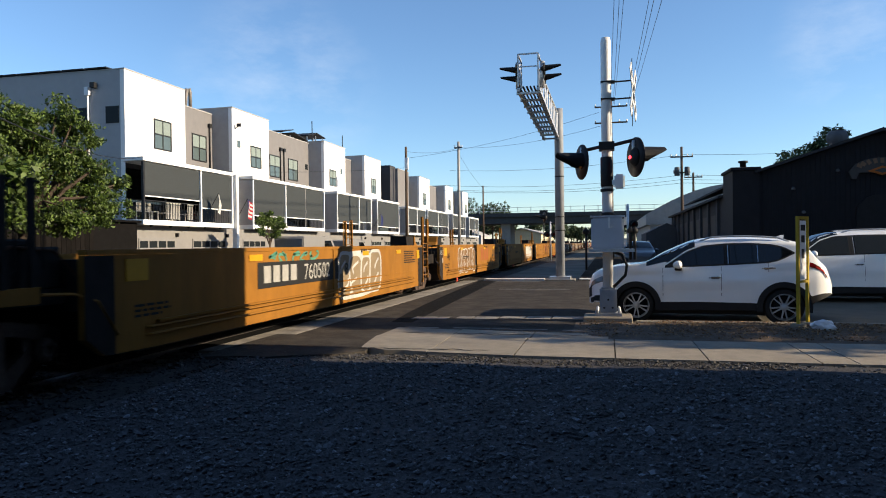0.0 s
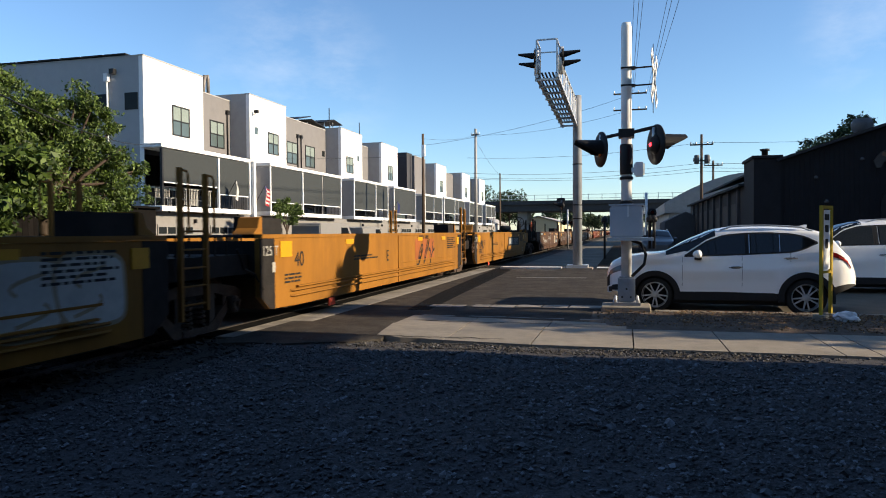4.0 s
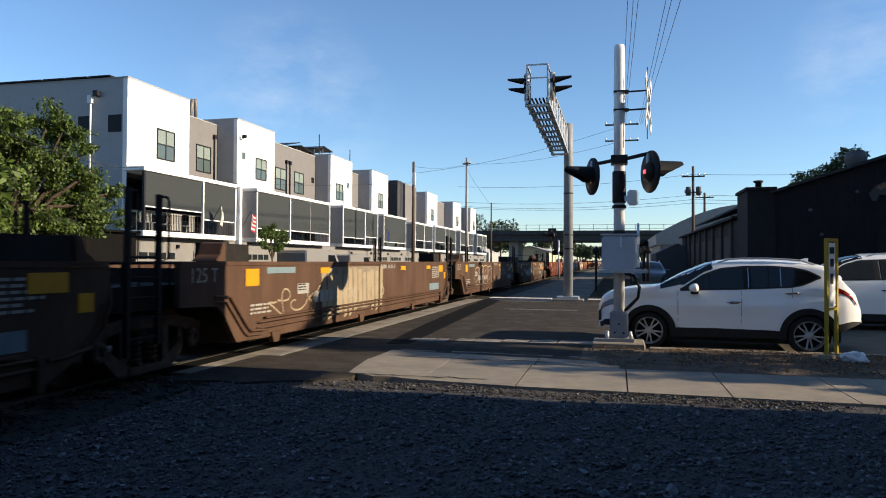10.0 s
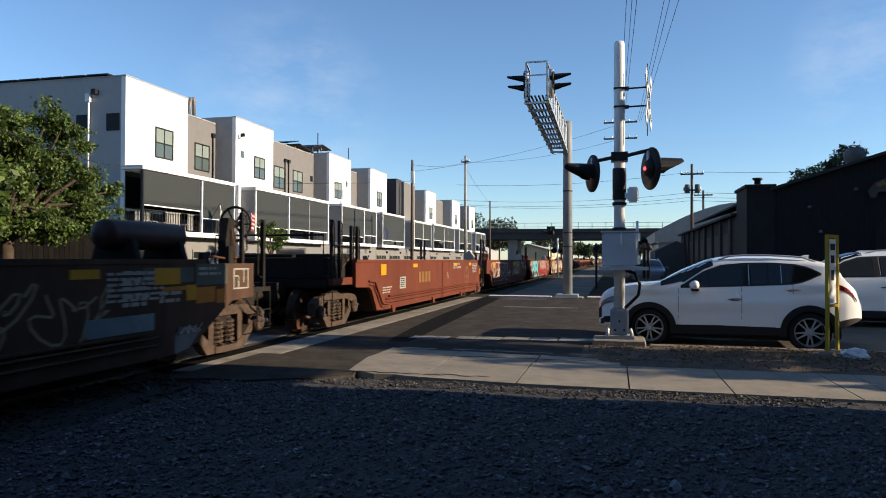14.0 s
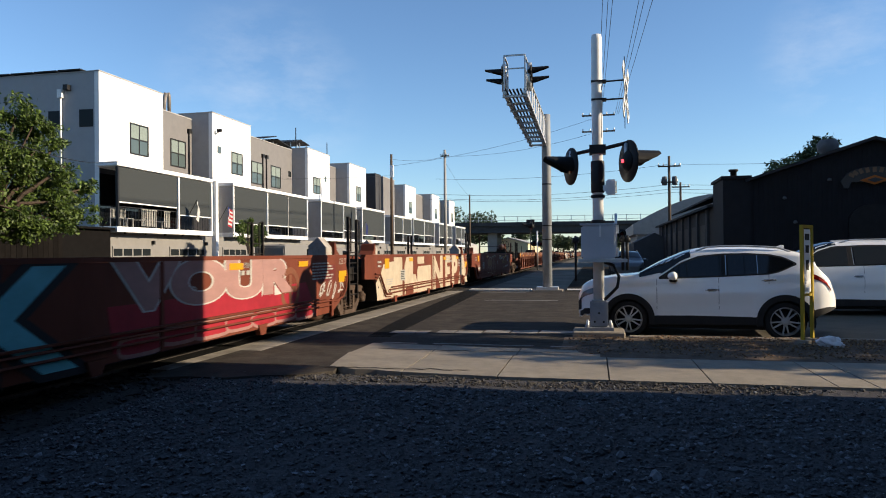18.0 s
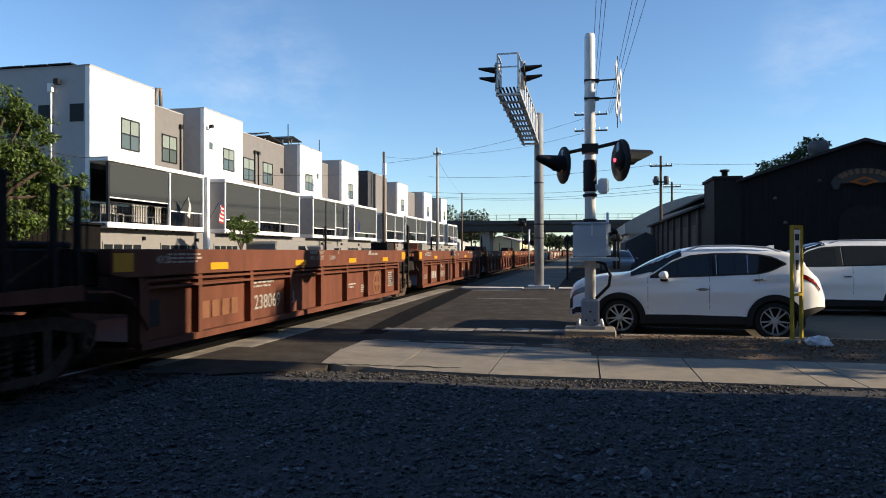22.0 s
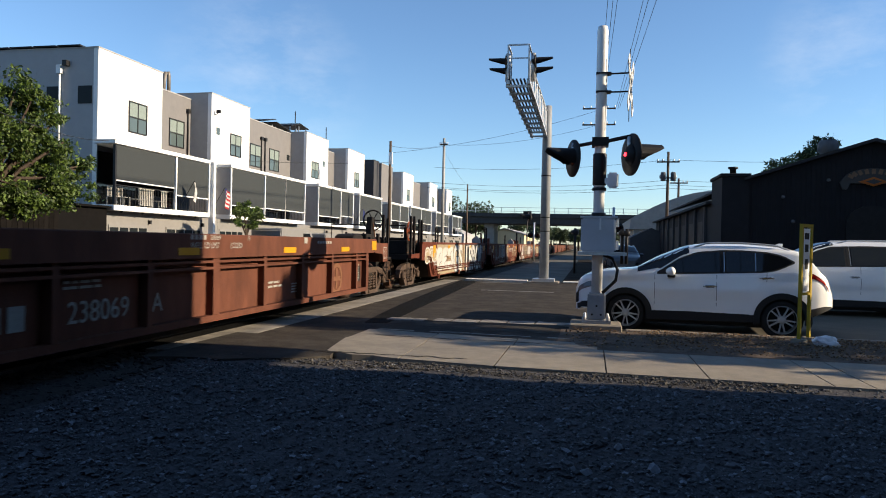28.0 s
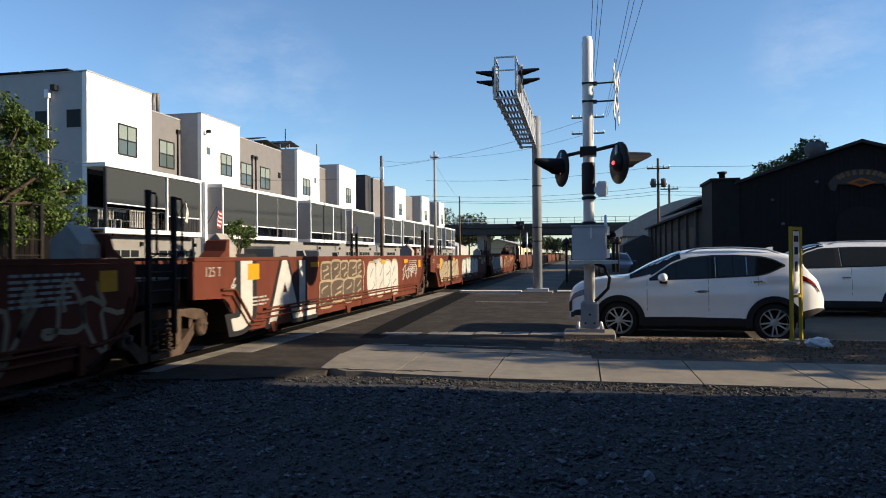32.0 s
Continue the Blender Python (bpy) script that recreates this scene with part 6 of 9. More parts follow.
# red-brown car
FAINT = paint("faint_emblem", (0.15, 0.055, 0.03))
PATCH_RED = paint("patch_red", (0.1, 0.016, 0.012))
for i, (a, b, u) in enumerate(((0.4, 15.9, "B"), (15.9, 30.7, "C"), (30.7, 46.3, "D"), (46.3, 61.1, "E"), (61.1, 76.9, "A"))):
    if u in "BA":
        bars(c3, (1.5065, a + 5.0, 0.82), 1.35, 0.3, 4, LOGO_YELLOW, gap=0.3)
    text_part(u, 0.3, c3, (1.5065, a + 8.4, 0.85), LETTER)
    small_no(c3, a + 9.3, 1.27, "237870  " + u, size=0.12)
    bars(c3, (1.5065, a + 9.3, 1.16), 1.2, 0.07, 7, LETTER)
    bm = bmesh.new()
    box(bm, 1.5065, 1.508, a + 3.25, a + 3.75, 0.72, 1.02)
    part("data_plate", bm, LETTER, c3)
    lines(c3, (1.51, a + 3.3, 0.96), 0.4, 5, LETTER_DARK, 0.05)
    if u == "A":
        ring_logo(c3, a + 3.3, 0.88, 0.45, FAINT)
        text_part("WELL LD LMT 125,300", 0.12, c3, (1.507, a + 6.6, 1.25), LETTER)
        bars(c3, (1.507, a + 10.6, 0.86), 1.0, 0.2, 4, LOGO_YELLOW, gap=0.3)
        text_part("237870", 0.29, c3, (1.507, a + 11.75, 0.85), LOGO_YELLOW)
        bm = bmesh.new()
        for p in ((0, 0.3, 0, 0.03), (0, 0.3, 0.25, 0.28), (0, 0.03, 0.03, 0.25), (0.27, 0.3, 0.03, 0.25)):
            box(bm, 1.5005, 1.504, a + 7.5 + p[0], a + 7.5 + p[1], 0.8 + p[2], 0.8 + p[3])
        part("data_plate", bm, LETTER, c3, "white-framed data plate")
        text_part("H", 0.13, c3, (1.507, a + 7.6, 0.83), LETTER)
        lines(c3, (1.507, a + 11.2, 0.64), 0.3, 2, step=0.05)
        lines(c3, (1.507, a + 11.9, 0.68), 0.9, 2, step=0.06)
        lines(c3, (1.507, a + 12.6, 0.72), 0.8, 2, step=0.05)
        bm = bmesh.new()
        box(bm, 1.501, 1.506, a + 11.3, a + 11.75, 1.18, 1.26)
        part("reflector", bm, PLATE, c3)
    elif u != "E":
        ring_logo(c3, b - 4.0, 0.85, 0.4, FAINT)
    if i:
        lines(c3, (1.5065, a + 1.15, 1.24), 0.4, 2, step=0.1)
    if u != "A":
        text_part("125 T", 0.18, c3, (1.5065, b - 1.58, 1.26), LETTER)
        patch_of_paint(c3, [(b - 2.86, 1.26), (b - 1.77, 1.26), (b - 1.77, 0.93), (b - 2.86, 0.93)], PATCH_RED, 1.5035, "red repainted patch", "painted_patch")
        bm = bmesh.new()
        for p in ((0, 0.5, 0, 0.02), (0, 0.5, 0.22, 0.24), (0, 0.02, 0.02, 0.22), (0.48, 0.5, 0.02, 0.22), (0.08, 0.42, 0.06, 0.09), (0.08, 0.42, 0.13, 0.16)):
            box(bm, 1.5005, 1.504, b + 1.75 + p[0], b + 1.75 + p[1], 0.68 + p[2], 0.68 + p[3])
        part("data_plate", bm, LETTER, c3, "white-framed data plate")
graffiti(c3, 17.4, 22.0, 0.45, 1.35, RED, WHITEP, 5, 61, WHITEP)
scribble(c3, 22.2, 26.0, 0.6, 1.0, WHITEP, 62, 0.04, 5)
text_part("2018", 0.26, c3, (1.507, 24.0, 1.14), paint("pale_yellow", (0.5, 0.42, 0.14)), "graffiti_tag", 0.012)
graffiti(c3, 24.6, 26.5, 0.72, 1.36, RED, paint("pale_yellow", (0.5, 0.42, 0.14)), 5, 63, wd=0.055)
scribble(c3, 31.5, 33.0, 0.9, 1.3, WHITEP, 64, 0.03, 3)
roller_text("PIEK", 1.42, c3, (1.506, 33.0, 0.36), paint("cyan_bright", (0.13, 0.42, 0.46)), BLACKP, 1.42)
bm = bmesh.new()
prism(bm, [(37.5, 0.9), (43.0, 0.95), (43.5, 0.34), (43.2, 0.3), (42.3, 0.45), (41.2, 0.3), (40.0, 0.42), (38.8, 0.3), (37.6, 0.36)], "x", 1.5012, 1.5035)
part("graffiti", bm, REDP, c3, "bright red sprayed block letters")
graffiti(c3, 37.7, 43.3, 0.3, 0.55, REDP, PINKP, 7, 66, REDP, 1.5042)
roller_text("VOUR", 0.74, c3, (1.5062, 37.75, 0.86), paint("pink_fill", (0.3, 0.17, 0.155)), WHITEP, 2.2, 0.07)
scribble(c3, 43.6, 45.0, 0.5, 1.0, WHITEP, 68, 0.03, 4)
# big cream roller letters over one whole well, the brown side showing between them
CREAM_LABEL = "cream roller-paint lettering over the whole side"
for pts in (
    [(47.3, 0.75), (47.75, 1.0), (47.95, 1.2), (48.3, 1.25), (48.9, 1.27), (48.9, 1.38), (49.75, 1.38), (49.75, 0.3), (47.4, 0.3)],
    [(49.98, 1.1), (50.2, 1.38), (50.95, 1.38), (50.95, 0.85), (51.25, 0.85), (51.5, 0.55), (51.5, 0.3), (51.0, 0.3), (51.0, 0.5), (50.1, 0.5), (50.1, 0.3), (49.98, 0.3)],
    [(51.5, 1.38), (52.35, 1.38), (52.35, 1.16), (51.5, 1.16)],
    [(51.55, 1.08), (53.3, 1.1), (53.3, 0.3), (51.45, 0.28), (51.45, 0.9)],
):
    patch_of_paint(c3, pts, ROLLER, 1.5045, CREAM_LABEL)
for ch, y, w in (("N", 53.5, 1.9), ("E", 55.55, 1.5), ("P", 56.75, 1.85), ("A", 58.2, 2.2)):
    text_part(ch, 1.46, c3, (1.5045, y, 0.34), ROLLER, "graffiti", 0.075, w * 0.78)
scribble(c3, 47.9, 48.6, 0.36, 0.55, TAUPE_FILL, 72, 0.02, 4, 1.507)
graffiti(c3, 65.8, 69.0, 0.4, 1.34, RED, CREAMP, 4, 70, CREAMP)
scribble(c3, 71.0, 72.6, 1.05, 1.3, WHITEP, 71, 0.03, 4)
# ribbed maroon car
for i, (a, b, u) in enumerate(((1.0, 16.0, "B"), (16.0, 31.8, "C"), (31.8, 47.2, "D"), (47.2, 62.6, "E"), (62.6, 78.6, "A"))):
    if i:
        text_part("125-T", 0.22, c4, (1.392, a + 2.1, 0.52), LETTER)
    bars(c4, (1.392, a + 3.03, 0.5), 1.15, 0.25, 4, EMBLEM if u == "B" else LETTER, gap=0.28)
    text_part("238069", 0.34, c4, (1.392, a + 4.66, 0.5), LETTER)
    text_part(u, 0.34, c4, (1.392, a + 6.12, 0.5), LETTER)
    ring_logo(c4, b - 3.35, 0.62, 0.34, EMBLEM, 1.392)
    text_part("40/20", 0.14, c4, (1.523, a + 1.75, 1.32), LETTER)
    text_part("WELL LD LMT", 0.12, c4, (1.523, a + 6.75, 1.3), LETTER)
    text_part("122200", 0.12, c4, (1.523, a + 7.8, 1.3), LETTER)
    text_part(u, 0.1, c4, (1.523, a + 8.35, 1.42), LETTER)
    small_no(c4, a + 6.75, 1.42, "238069", size=0.09, x=1.523)
    lines(c4, (1.392, a + 9.35, 0.68), 0.55, 2, step=0.07)
    bm = bmesh.new()
    box(bm, 1.521, 1.526, a + 10.55, a + 10.7, 1.38, 1.49)
    part("sticker", bm, LETTER, c4)
    lines(c4, (1.392, b - 2.3, 0.86), 0.5, 7)
    lines(c4, (1.392, a + 4.6, 0.93), 0.8, 2)
    lines(c4, (1.392, a + 10.3, 0.62), 0.35, 4, step=0.05)
# graffiti car
for i, (a, b, u) in enumerate(((1.0, 16.1, "B"), (16.1, 32.0, "C"), (32.0, 47.3, "D"), (47.3, 62.8, "E"), (62.8, 78.0, "A"))):
    small_no(c5, a + 8.6, 1.28, "238469  " + u, size=0.12)
    if i:
        text_part("125 T", 0.2, c5, (1.5065, a + 0.45, 1.18), LETTER)
        scribble(c5, a + 1.2, a + 1.9, 0.95, 1.15, WHITEP, 120 + i, 0.03, 3)
    bm = bmesh.new()
    box(bm, 1.5065, 1.508, a + 1.75, a + 1.92, 0.95, 1.12)
    part("label_plate", bm, PLATE, c5)
graffiti(c5, 1.6, 3.3, 0.75, 1.3, CREAMP, WHITEP, 3, 90)
bm = bmesh.new()
prism(bm, [(3.4, 1.38), (8.95, 1.38), (8.95, 0.3), (3.6, 0.3)], "x", 1.5006, 1.502)
part("graffiti_ground", bm, CREAMP, c5, "cream sprayed ground of the graffiti")
graffiti(c5, 3.4, 6.3, 0.38, 1.36, WHITEP, CREAMP, 3, 91, SILVERP)
text_part("238469", 0.3, c5, (1.511, 5.0, 0.75), LOGO_YELLOW)
bm = bmesh.new()
prism(bm, [(8.96, 1.39), (13.9, 1.39), (13.8, 0.7), (13.5, 0.3), (8.96, 0.3)], "x", 1.5012, 1.5024)
part("graffiti_ground", bm, BLACKP, c5, "black sprayed ground of the graffiti")
roller_text("GS", 1.42, c5, (1.506, 6.35, 0.36), WHITEP, BLACKP, 1.18, 0.085)
roller_text("1", 1.4, c5, (1.506, 9.02, 0.32), WHITEP, BLACKP, 1.1)
roller_text("BRO!", 1.5, c5, (1.506, 9.95, 0.3), WHITEP, BLACKP, 1.04)
PINK_BROWN = paint("pink_brown", (0.3, 0.17, 0.125))
patch_of_paint(c5, [(20.55, 0.5), (20.7, 1.37), (23.3, 1.37), (23.45, 0.4), (21.0, 0.36)], PINK_BROWN, 1.5015, "pink-brown sprayed ground")
patch_of_paint(c5, [(20.9, 0.4), (21.1, 0.58), (22.0, 0.5), (22.5, 0.62), (23.2, 0.58), (23.45, 0.36), (22.2, 0.33)], CREAMP, 1.503, "cream sprayed ground")
for ch, y, w, fill, line, rim in (("M", 19.02, 0.56, TAUPE_FILL, WHITEP, 0.06), ("A", 19.92, 0.62, OXIDE, WHITEP, 0.06), ("X", 20.68, 0.6, TAUPE_FILL, WHITEP, 0.1), ("D", 21.32, 0.5, TAUPE_FILL, PINK_BROWN, 0.06), ("I", 21.95, 1.05, TAUPE_FILL, WHITEP, 0.17), ("C", 22.45, 0.68, TAUPE_FILL, WHITEP, 0.17)):
    roller_text(ch, 1.2, c5, (1.506, y, 0.5), fill, line, w * 1.1, rim * 0.8)
for y0 in (19.1, 19.5, 19.97, 20.45):
    patch_of_paint(c5, [(y0, 0.52), (y0 + 0.25, 0.52), (y0 + 0.24, 0.7), (y0 + 0.02, 0.7)], WHITEP, 1.5115)
for k, y0 in enumerate((24.3, 24.62, 24.95, 25.3)):
    patch_of_paint(c5, [(y0, 0.42), (y0 + 0.2, 0.36), (y0 + 0.12, 0.8), (y0 + 0.3, 1.3), (y0 + 0.14, 1.36), (y0 - 0.04, 0.9)], CREAMP, 1.5035 + 0.0005 * k)
scribble(c5, 25.7, 28.3, 0.9, 1.25, WHITEP, 96, 0.045, 9)
scribble(c5, 27.6, 30.6, 0.3, 1.38, CREAMP, 106, 0.06, 5)
roller_text("J", 1.12, c5, (1.506, 33.45, 0.62), WHITEP, BLACKP, 1.9)
roller_text("AL", 1.44, c5, (1.5062, 34.6, 0.36), WHITEP, BLACKP, 1.2)
graffiti(c5, 37.0, 39.8, 0.9, 1.37, TAUPE_FILL, CREAMP, 5, 98, CREAMP)
graffiti(c5, 36.9, 39.7, 0.4, 0.98, TAUPE_FILL, CREAMP, 4, 108, CREAMP, 1.511)
graffiti(c5, 40.1, 43.0, 0.36, 1.38, WHITEP, CREAMP, 4, 99, SILVERP)
scribble(c5, 43.5, 45.4, 0.7, 1.25, WHITEP, 100, 0.04, 4)
graffiti(c5, 49.0, 53.0, 0.4, 1.35, CREAMP, BLACKP, 5, 101)
graffiti(c5, 54.0, 58.5, 0.4, 1.35, WHITEP, GREENP, 5, 102)
graffiti(c5, 64.5, 69.5, 0.4, 1.35, SILVERP, WHITEP, 6, 103)
scribble(c5, 70.5, 75.0, 0.5, 1.3, CREAMP, 104, 0.05, 7)

# ---- crossing signal beside the sidewalk ----
RED_LAMP = glow_mat("red_lamp", (0.9, 0.02, 0.03), 6.0)
LENS_DARK = glass_mat("dark_lens", (0.09, 0.005, 0.006), 0.1)
SIGNAL_GREY = mat("signal_box_paint", (0.5, 0.53, 0.58), 0.5, 0.1, var=0.06, scale=4, stain=(0.3, 0.31, 0.33), stain_amt=0.4, stain_scale=2)
BASE_GREY = mat("cast_base", (0.3, 0.315, 0.34), 0.55, 0.2, var=0.15, scale=6, stain=(0.16, 0.16, 0.165), stain_amt=0.5, stain_scale=3)
SIGN_WHITE = mat("sign_white", (0.75, 0.76, 0.76), 0.5, var=0.06)


def light_head(parent, at, yaw, lamp, r=0.38, hood=0.42, rear=False):
    """A flashing light: black round background, housing, hooded lens. It faces local +x, turned by yaw."""
    m = Matrix.Translation(at) @ pose(0, 0, 0, 0, 0, yaw)
    bm = bmesh.new()
    lathe(bm, [(0.02, -0.012), (r, -0.012), (r, 0.012), (0.02, 0.012)], "x", (0, 0, 0), 28)
    d = part("light_background", bm, BLACK, parent, "black round light background")
    d.matrix_basis = m
    q0 = 0.5 * r
    bm = bmesh.new()
    lathe(bm, [(0.02, -0.11), (q0 * 0.6, -0.1), (q0, -0.03), (q0, -0.013)], "x", (0, 0, 0), 18)
    part("housing", bm, BLACK, d)
    bm = bmesh.new()
    lathe(bm, [(q0 * 0.82, 0.013), (q0 * 0.76, 0.03), (0.01, 0.05)], "x", (0, 0, 0), 18)
    part("lens", bm, lamp, d)
    if rear:
        bm = bmesh.new()
        lathe(bm, [(0.035, -0.105), (0.033, -0.125), (0.002, -0.132)], "x", (0, 0, 0), 14)
        part("rear_lamp", bm, RED_LAMP, d, "small red rear lamp")
    # hood: the upper part of a tube, longer on top
    bm = bmesh.new()
    n = 15
    rows = []
    for k in range(n):
        a = radians(-35 + 250 * k / (n - 1))
        l = hood * (0.3 + 0.7 * min(1.0, max(0.0, (math.sin(a) + 0.45) / 1.0)))
        rows.append([bm.verts.new((x, q * math.cos(a), q * math.sin(a) + w)) for x, q, w in ((0.012, q0 + 0.015, 0), (l, q0, 0.012), (l, q0 - 0.008, 0.012), (0.012, q0 + 0.005, 0))])
    for a, b in zip(rows, rows[1:]):
        for k in range(4):
            bm.faces.new((a[k], a[(k + 1) % 4], b[(k + 1) % 4], b[k]))
    part("hood", bm, BLACK, d)
    return d


sig = thing("crossing_signal", Matrix.Translation((0.0, 13.75, 0.107)) @ Matrix.Scale(0.966, 4), "railway crossing signal with red flashing lights on a steel pole", "crossing signal")
bm = bmesh.new()
lathe(bm, [(0.1, 0.5), (0.1, 5.42), (0.085, 5.5), (0.02, 5.51)], "z", (0, 0, 0), 20)
part("pole", bm, ALU, sig, "bright aluminium pole")
bm = bmesh.new()
lathe(bm, [(0.115, 2.55), (0.125, 2.57), (0.125, 3.12), (0.115, 3.14)], "z", (0, 0, 0), 20)
part("dark_sleeve", bm, DARK_METAL, sig)
bm = bmesh.new()
box(bm, -0.165, 0.165, -0.17, 0.17, 0.05, 0.55)
bevel(bm, 0.03, 2)
box(bm, -0.26, 0.26, -0.26, 0.26, 0.0, 0.06)
part("base_housing", bm, BASE_GREY, sig, "grey cast pole base")
for sx, sy in ((-0.21, -0.21), (0.21, -0.21), (-0.21, 0.21), (0.21, 0.21)):
    bm = bmesh.new()
    lathe(bm, [(0.03, 0.06), (0.03, 0.13), (0.015, 0.16)], "z", (sx, sy, 0), 8)
    part("anchor_bolt", bm, GALV, sig)
for k in range(3):
    bm = bmesh.new()
    lathe(bm, [(0.02, -0.185), (0.02, -0.169)], "y", (-0.08 + 0.08 * k, 0, 0.16 + 0.16 * (k % 2)), 8)
    part("bolt", bm, BLACK, sig)
# mechanism box
bm = bmesh.new()
box(bm, -0.31, 0.31, -0.42, -0.12, 1.32, 1.93)
bevel(bm, 0.03, 2)
mech = part("relay_box", bm, SIGNAL_GREY, sig, "grey steel relay box")
bm = bmesh.new()
box(bm, -0.33, 0.33, -0.425, -0.1, 1.935, 1.965)
part("box_lid", bm, SIGNAL_GREY, mech)
bm = bmesh.new()
box(bm, 0.015, 0.045, -0.45, -0.425, 1.72, 1.93)
part("hasp", bm, SIGN_WHITE, mech)
bm = bmesh.new()
box(bm, 0.315, 0.36, -0.36, -0.18, 1.78, 1.93)
box(bm, 0.315, 0.36, -0.36, -0.18, 1.36, 1.52)
part("hinge", bm, SIGN_WHITE, mech)
bm = bmesh.new()
box(bm, -0.36, 0.5, -0.5, 0.2, 1.26, 1.315)
part("bracket", bm, GALV, sig)
for x in (-0.42, 0.44, 0.52):
    bm = bmesh.new()
    tube(bm, [(x, 0.05, 1.1 if x > 0 else 0.9), (x, 0.05, 1.75)], 0.03 if x > 0 else 0.022, 8)
    lathe(bm, [(0.06, 1.62), (0.07, 1.68), (0.05, 1.72)], "z", (x, 0.05, 0), 10)
    part("conduit_post", bm, DARK_METAL, sig)
bm = bmesh.new()
tube(bm, [(0.1, -0.2, 1.26), (0.26, -0.22, 1.2), (0.36, -0.2, 1.0), (0.33, -0.18, 0.8), (0.2, -0.12, 0.66), (0.1, -0.1, 0.56)], 0.03, 10)
part("cable_hose", bm, BLACK, sig)
bm = bmesh.new()
box(bm, 0.14, 0.34, -0.16, 0.02, 2.5, 2.78)
bevel(bm, 0.03, 2)
box(bm, 0.08, 0.16, -0.08, -0.02, 2.58, 2.68)
part("bell_box", bm, SIGN_WHITE, sig, "small white bell box")
for z in (1.98, 2.45):
    bm = bmesh.new()
    lathe(bm, [(0.12, z), (0.13, z + 0.01), (0.13, z + 0.05), (0.12, z + 0.06)], "z", (0, 0, 0), 16)
    part("clamp", bm, DARK_METAL, sig)
# cross arm on the diagonal with two heads
bm = bmesh.new()
tube(bm, [(-0.5, 0.38, 3.33), (-0.12, 0.09, 3.36), (0.12, -0.09, 3.36), (0.5, -0.38, 3.4)], 0.035, 10)
box(bm, -0.15, 0.15, -0.15, 0.15, 3.27, 3.43)
part("cross_arm", bm, DARK_METAL, sig)
for s in (-1, 1):
    bm = bmesh.new()
    tube(bm, [(0.5 * s, -0.38 * s, 3.4), (0.5 * s, -0.38 * s, 3.1)], 0.035, 8)
    part("drop_pipe", bm, GALV, sig)
light_head(sig, (-0.5, 0.37, 3.1), 203, LENS_DARK, 0.36, 0.52)
light_head(sig, (0.54, -0.4, 3.07), 23, LENS_DARK, 0.38, 0.56, True)
bm = bmesh.new()
lathe(bm, [(0.0, 0.0), (0.02, 0.01), (0.02, 0.05), (0.0, 0.06)], "x", (-0.42, 0.2, 3.12), 12)
part("rear_lamp", bm, RED_LAMP, sig, "small red rear lamp")
# crossbuck seen nearly edge-on
for r in (48, -48):
    bm = bmesh.new()
    box(bm, -0.008, 0.008, -0.6, 0.6, -0.115, 0.115)
    cb = part("crossbuck_blade", bm, SIGN_WHITE, sig, "white crossing sign blade")
    cb.matrix_basis = Matrix.Translation((0.52, -0.05, 4.38)) @ pose(0, 0, 0, 0, 0, -9) @ pose(0, 0, 0, r, 0, 0)
    for q in range(4):
        bm = bmesh.new()
        box(bm, 0.009, 0.012, -0.5 + 0.27 * q, -0.32 + 0.27 * q, -0.06, 0.06)
        part("letter_bar", bm, BLACK, cb)
for z in (4.28, 4.62):
    bm = bmesh.new()
    tube(bm, [(0.08, 0, z), (0.5, -0.04, z)], 0.016, 6)
    box(bm, -0.105, 0.17, -0.105, 0.105, z - 0.015, z + 0.015)
    part("sign_bracket", bm, DARK_METAL, sig)
bm = bmesh.new()
tube(bm, [(0.5, -0.05, 3.72), (0.5, -0.05, 5.05)], 0.008, 5)
part("whip_aerial", bm, DARK_METAL, sig)

# ---- cantilever signal over the road ----
cant = thing("cantilever_signal", pose(-2.2, 28.9, 0, 0, 0, 0.6), "cantilever crossing signal mast with a walkway over the road", "crossing signal")
bm = bmesh.new()
lathe(bm, [(0.19, 0.1), (0.18, 5.9), (0.17, 7.0), (0.02, 7.02)], "z", (0, 0, 0), 18)
part("mast", bm, MAST, cant, "galvanised steel mast")
bm = bmesh.new()
box(bm, -0.42, 0.42, -0.42, 0.42, 0.02, 0.14)
part("base_plate", bm, GALV, cant)
bm = bmesh.new()
box(bm, -0.6, 0.6, -0.6, 0.6, -0.1, 0.03)
part("footing", bm, CONCRETE, cant)
ARM = 9.3
for s in (-0.3, 0.26):
    bm = bmesh.new()
    box(bm, s - 0.045, s + 0.045, -ARM, 0.35, 5.78, 5.88)
    part("arm_chord", bm, GALV, cant)
bm = bmesh.new()
tube(bm, [(0.26, -ARM + 0.6, 6.45), (0.26, -0.1, 6.8)], 0.04, 8)
part("top_chord", bm, GALV, cant)
for k in range(10):
    y = -ARM + 0.6 + k * 0.93
    zt = 6.45 + 0.35 * (y + ARM - 0.6) / (ARM - 0.7)
    bm = bmesh.new()
    tube(bm, [(0.26, y, 5.88), (0.26, y, zt)], 0.028, 6)
    if k % 2 == 0 and k < 9:
        tube(bm, [(0.26, y, 5.9), (0.26, y + 0.93, zt)], 0.022, 6)
    part("truss_bar", bm, GALV, cant)
for k in range(10):
    y = -ARM + 0.15 + k * 0.98
    bm = bmesh.new()
    box(bm, -0.36, 0.32, y - 0.05, y + 0.05, 5.72, 5.778)
    part("cross_member", bm, GALV, cant)
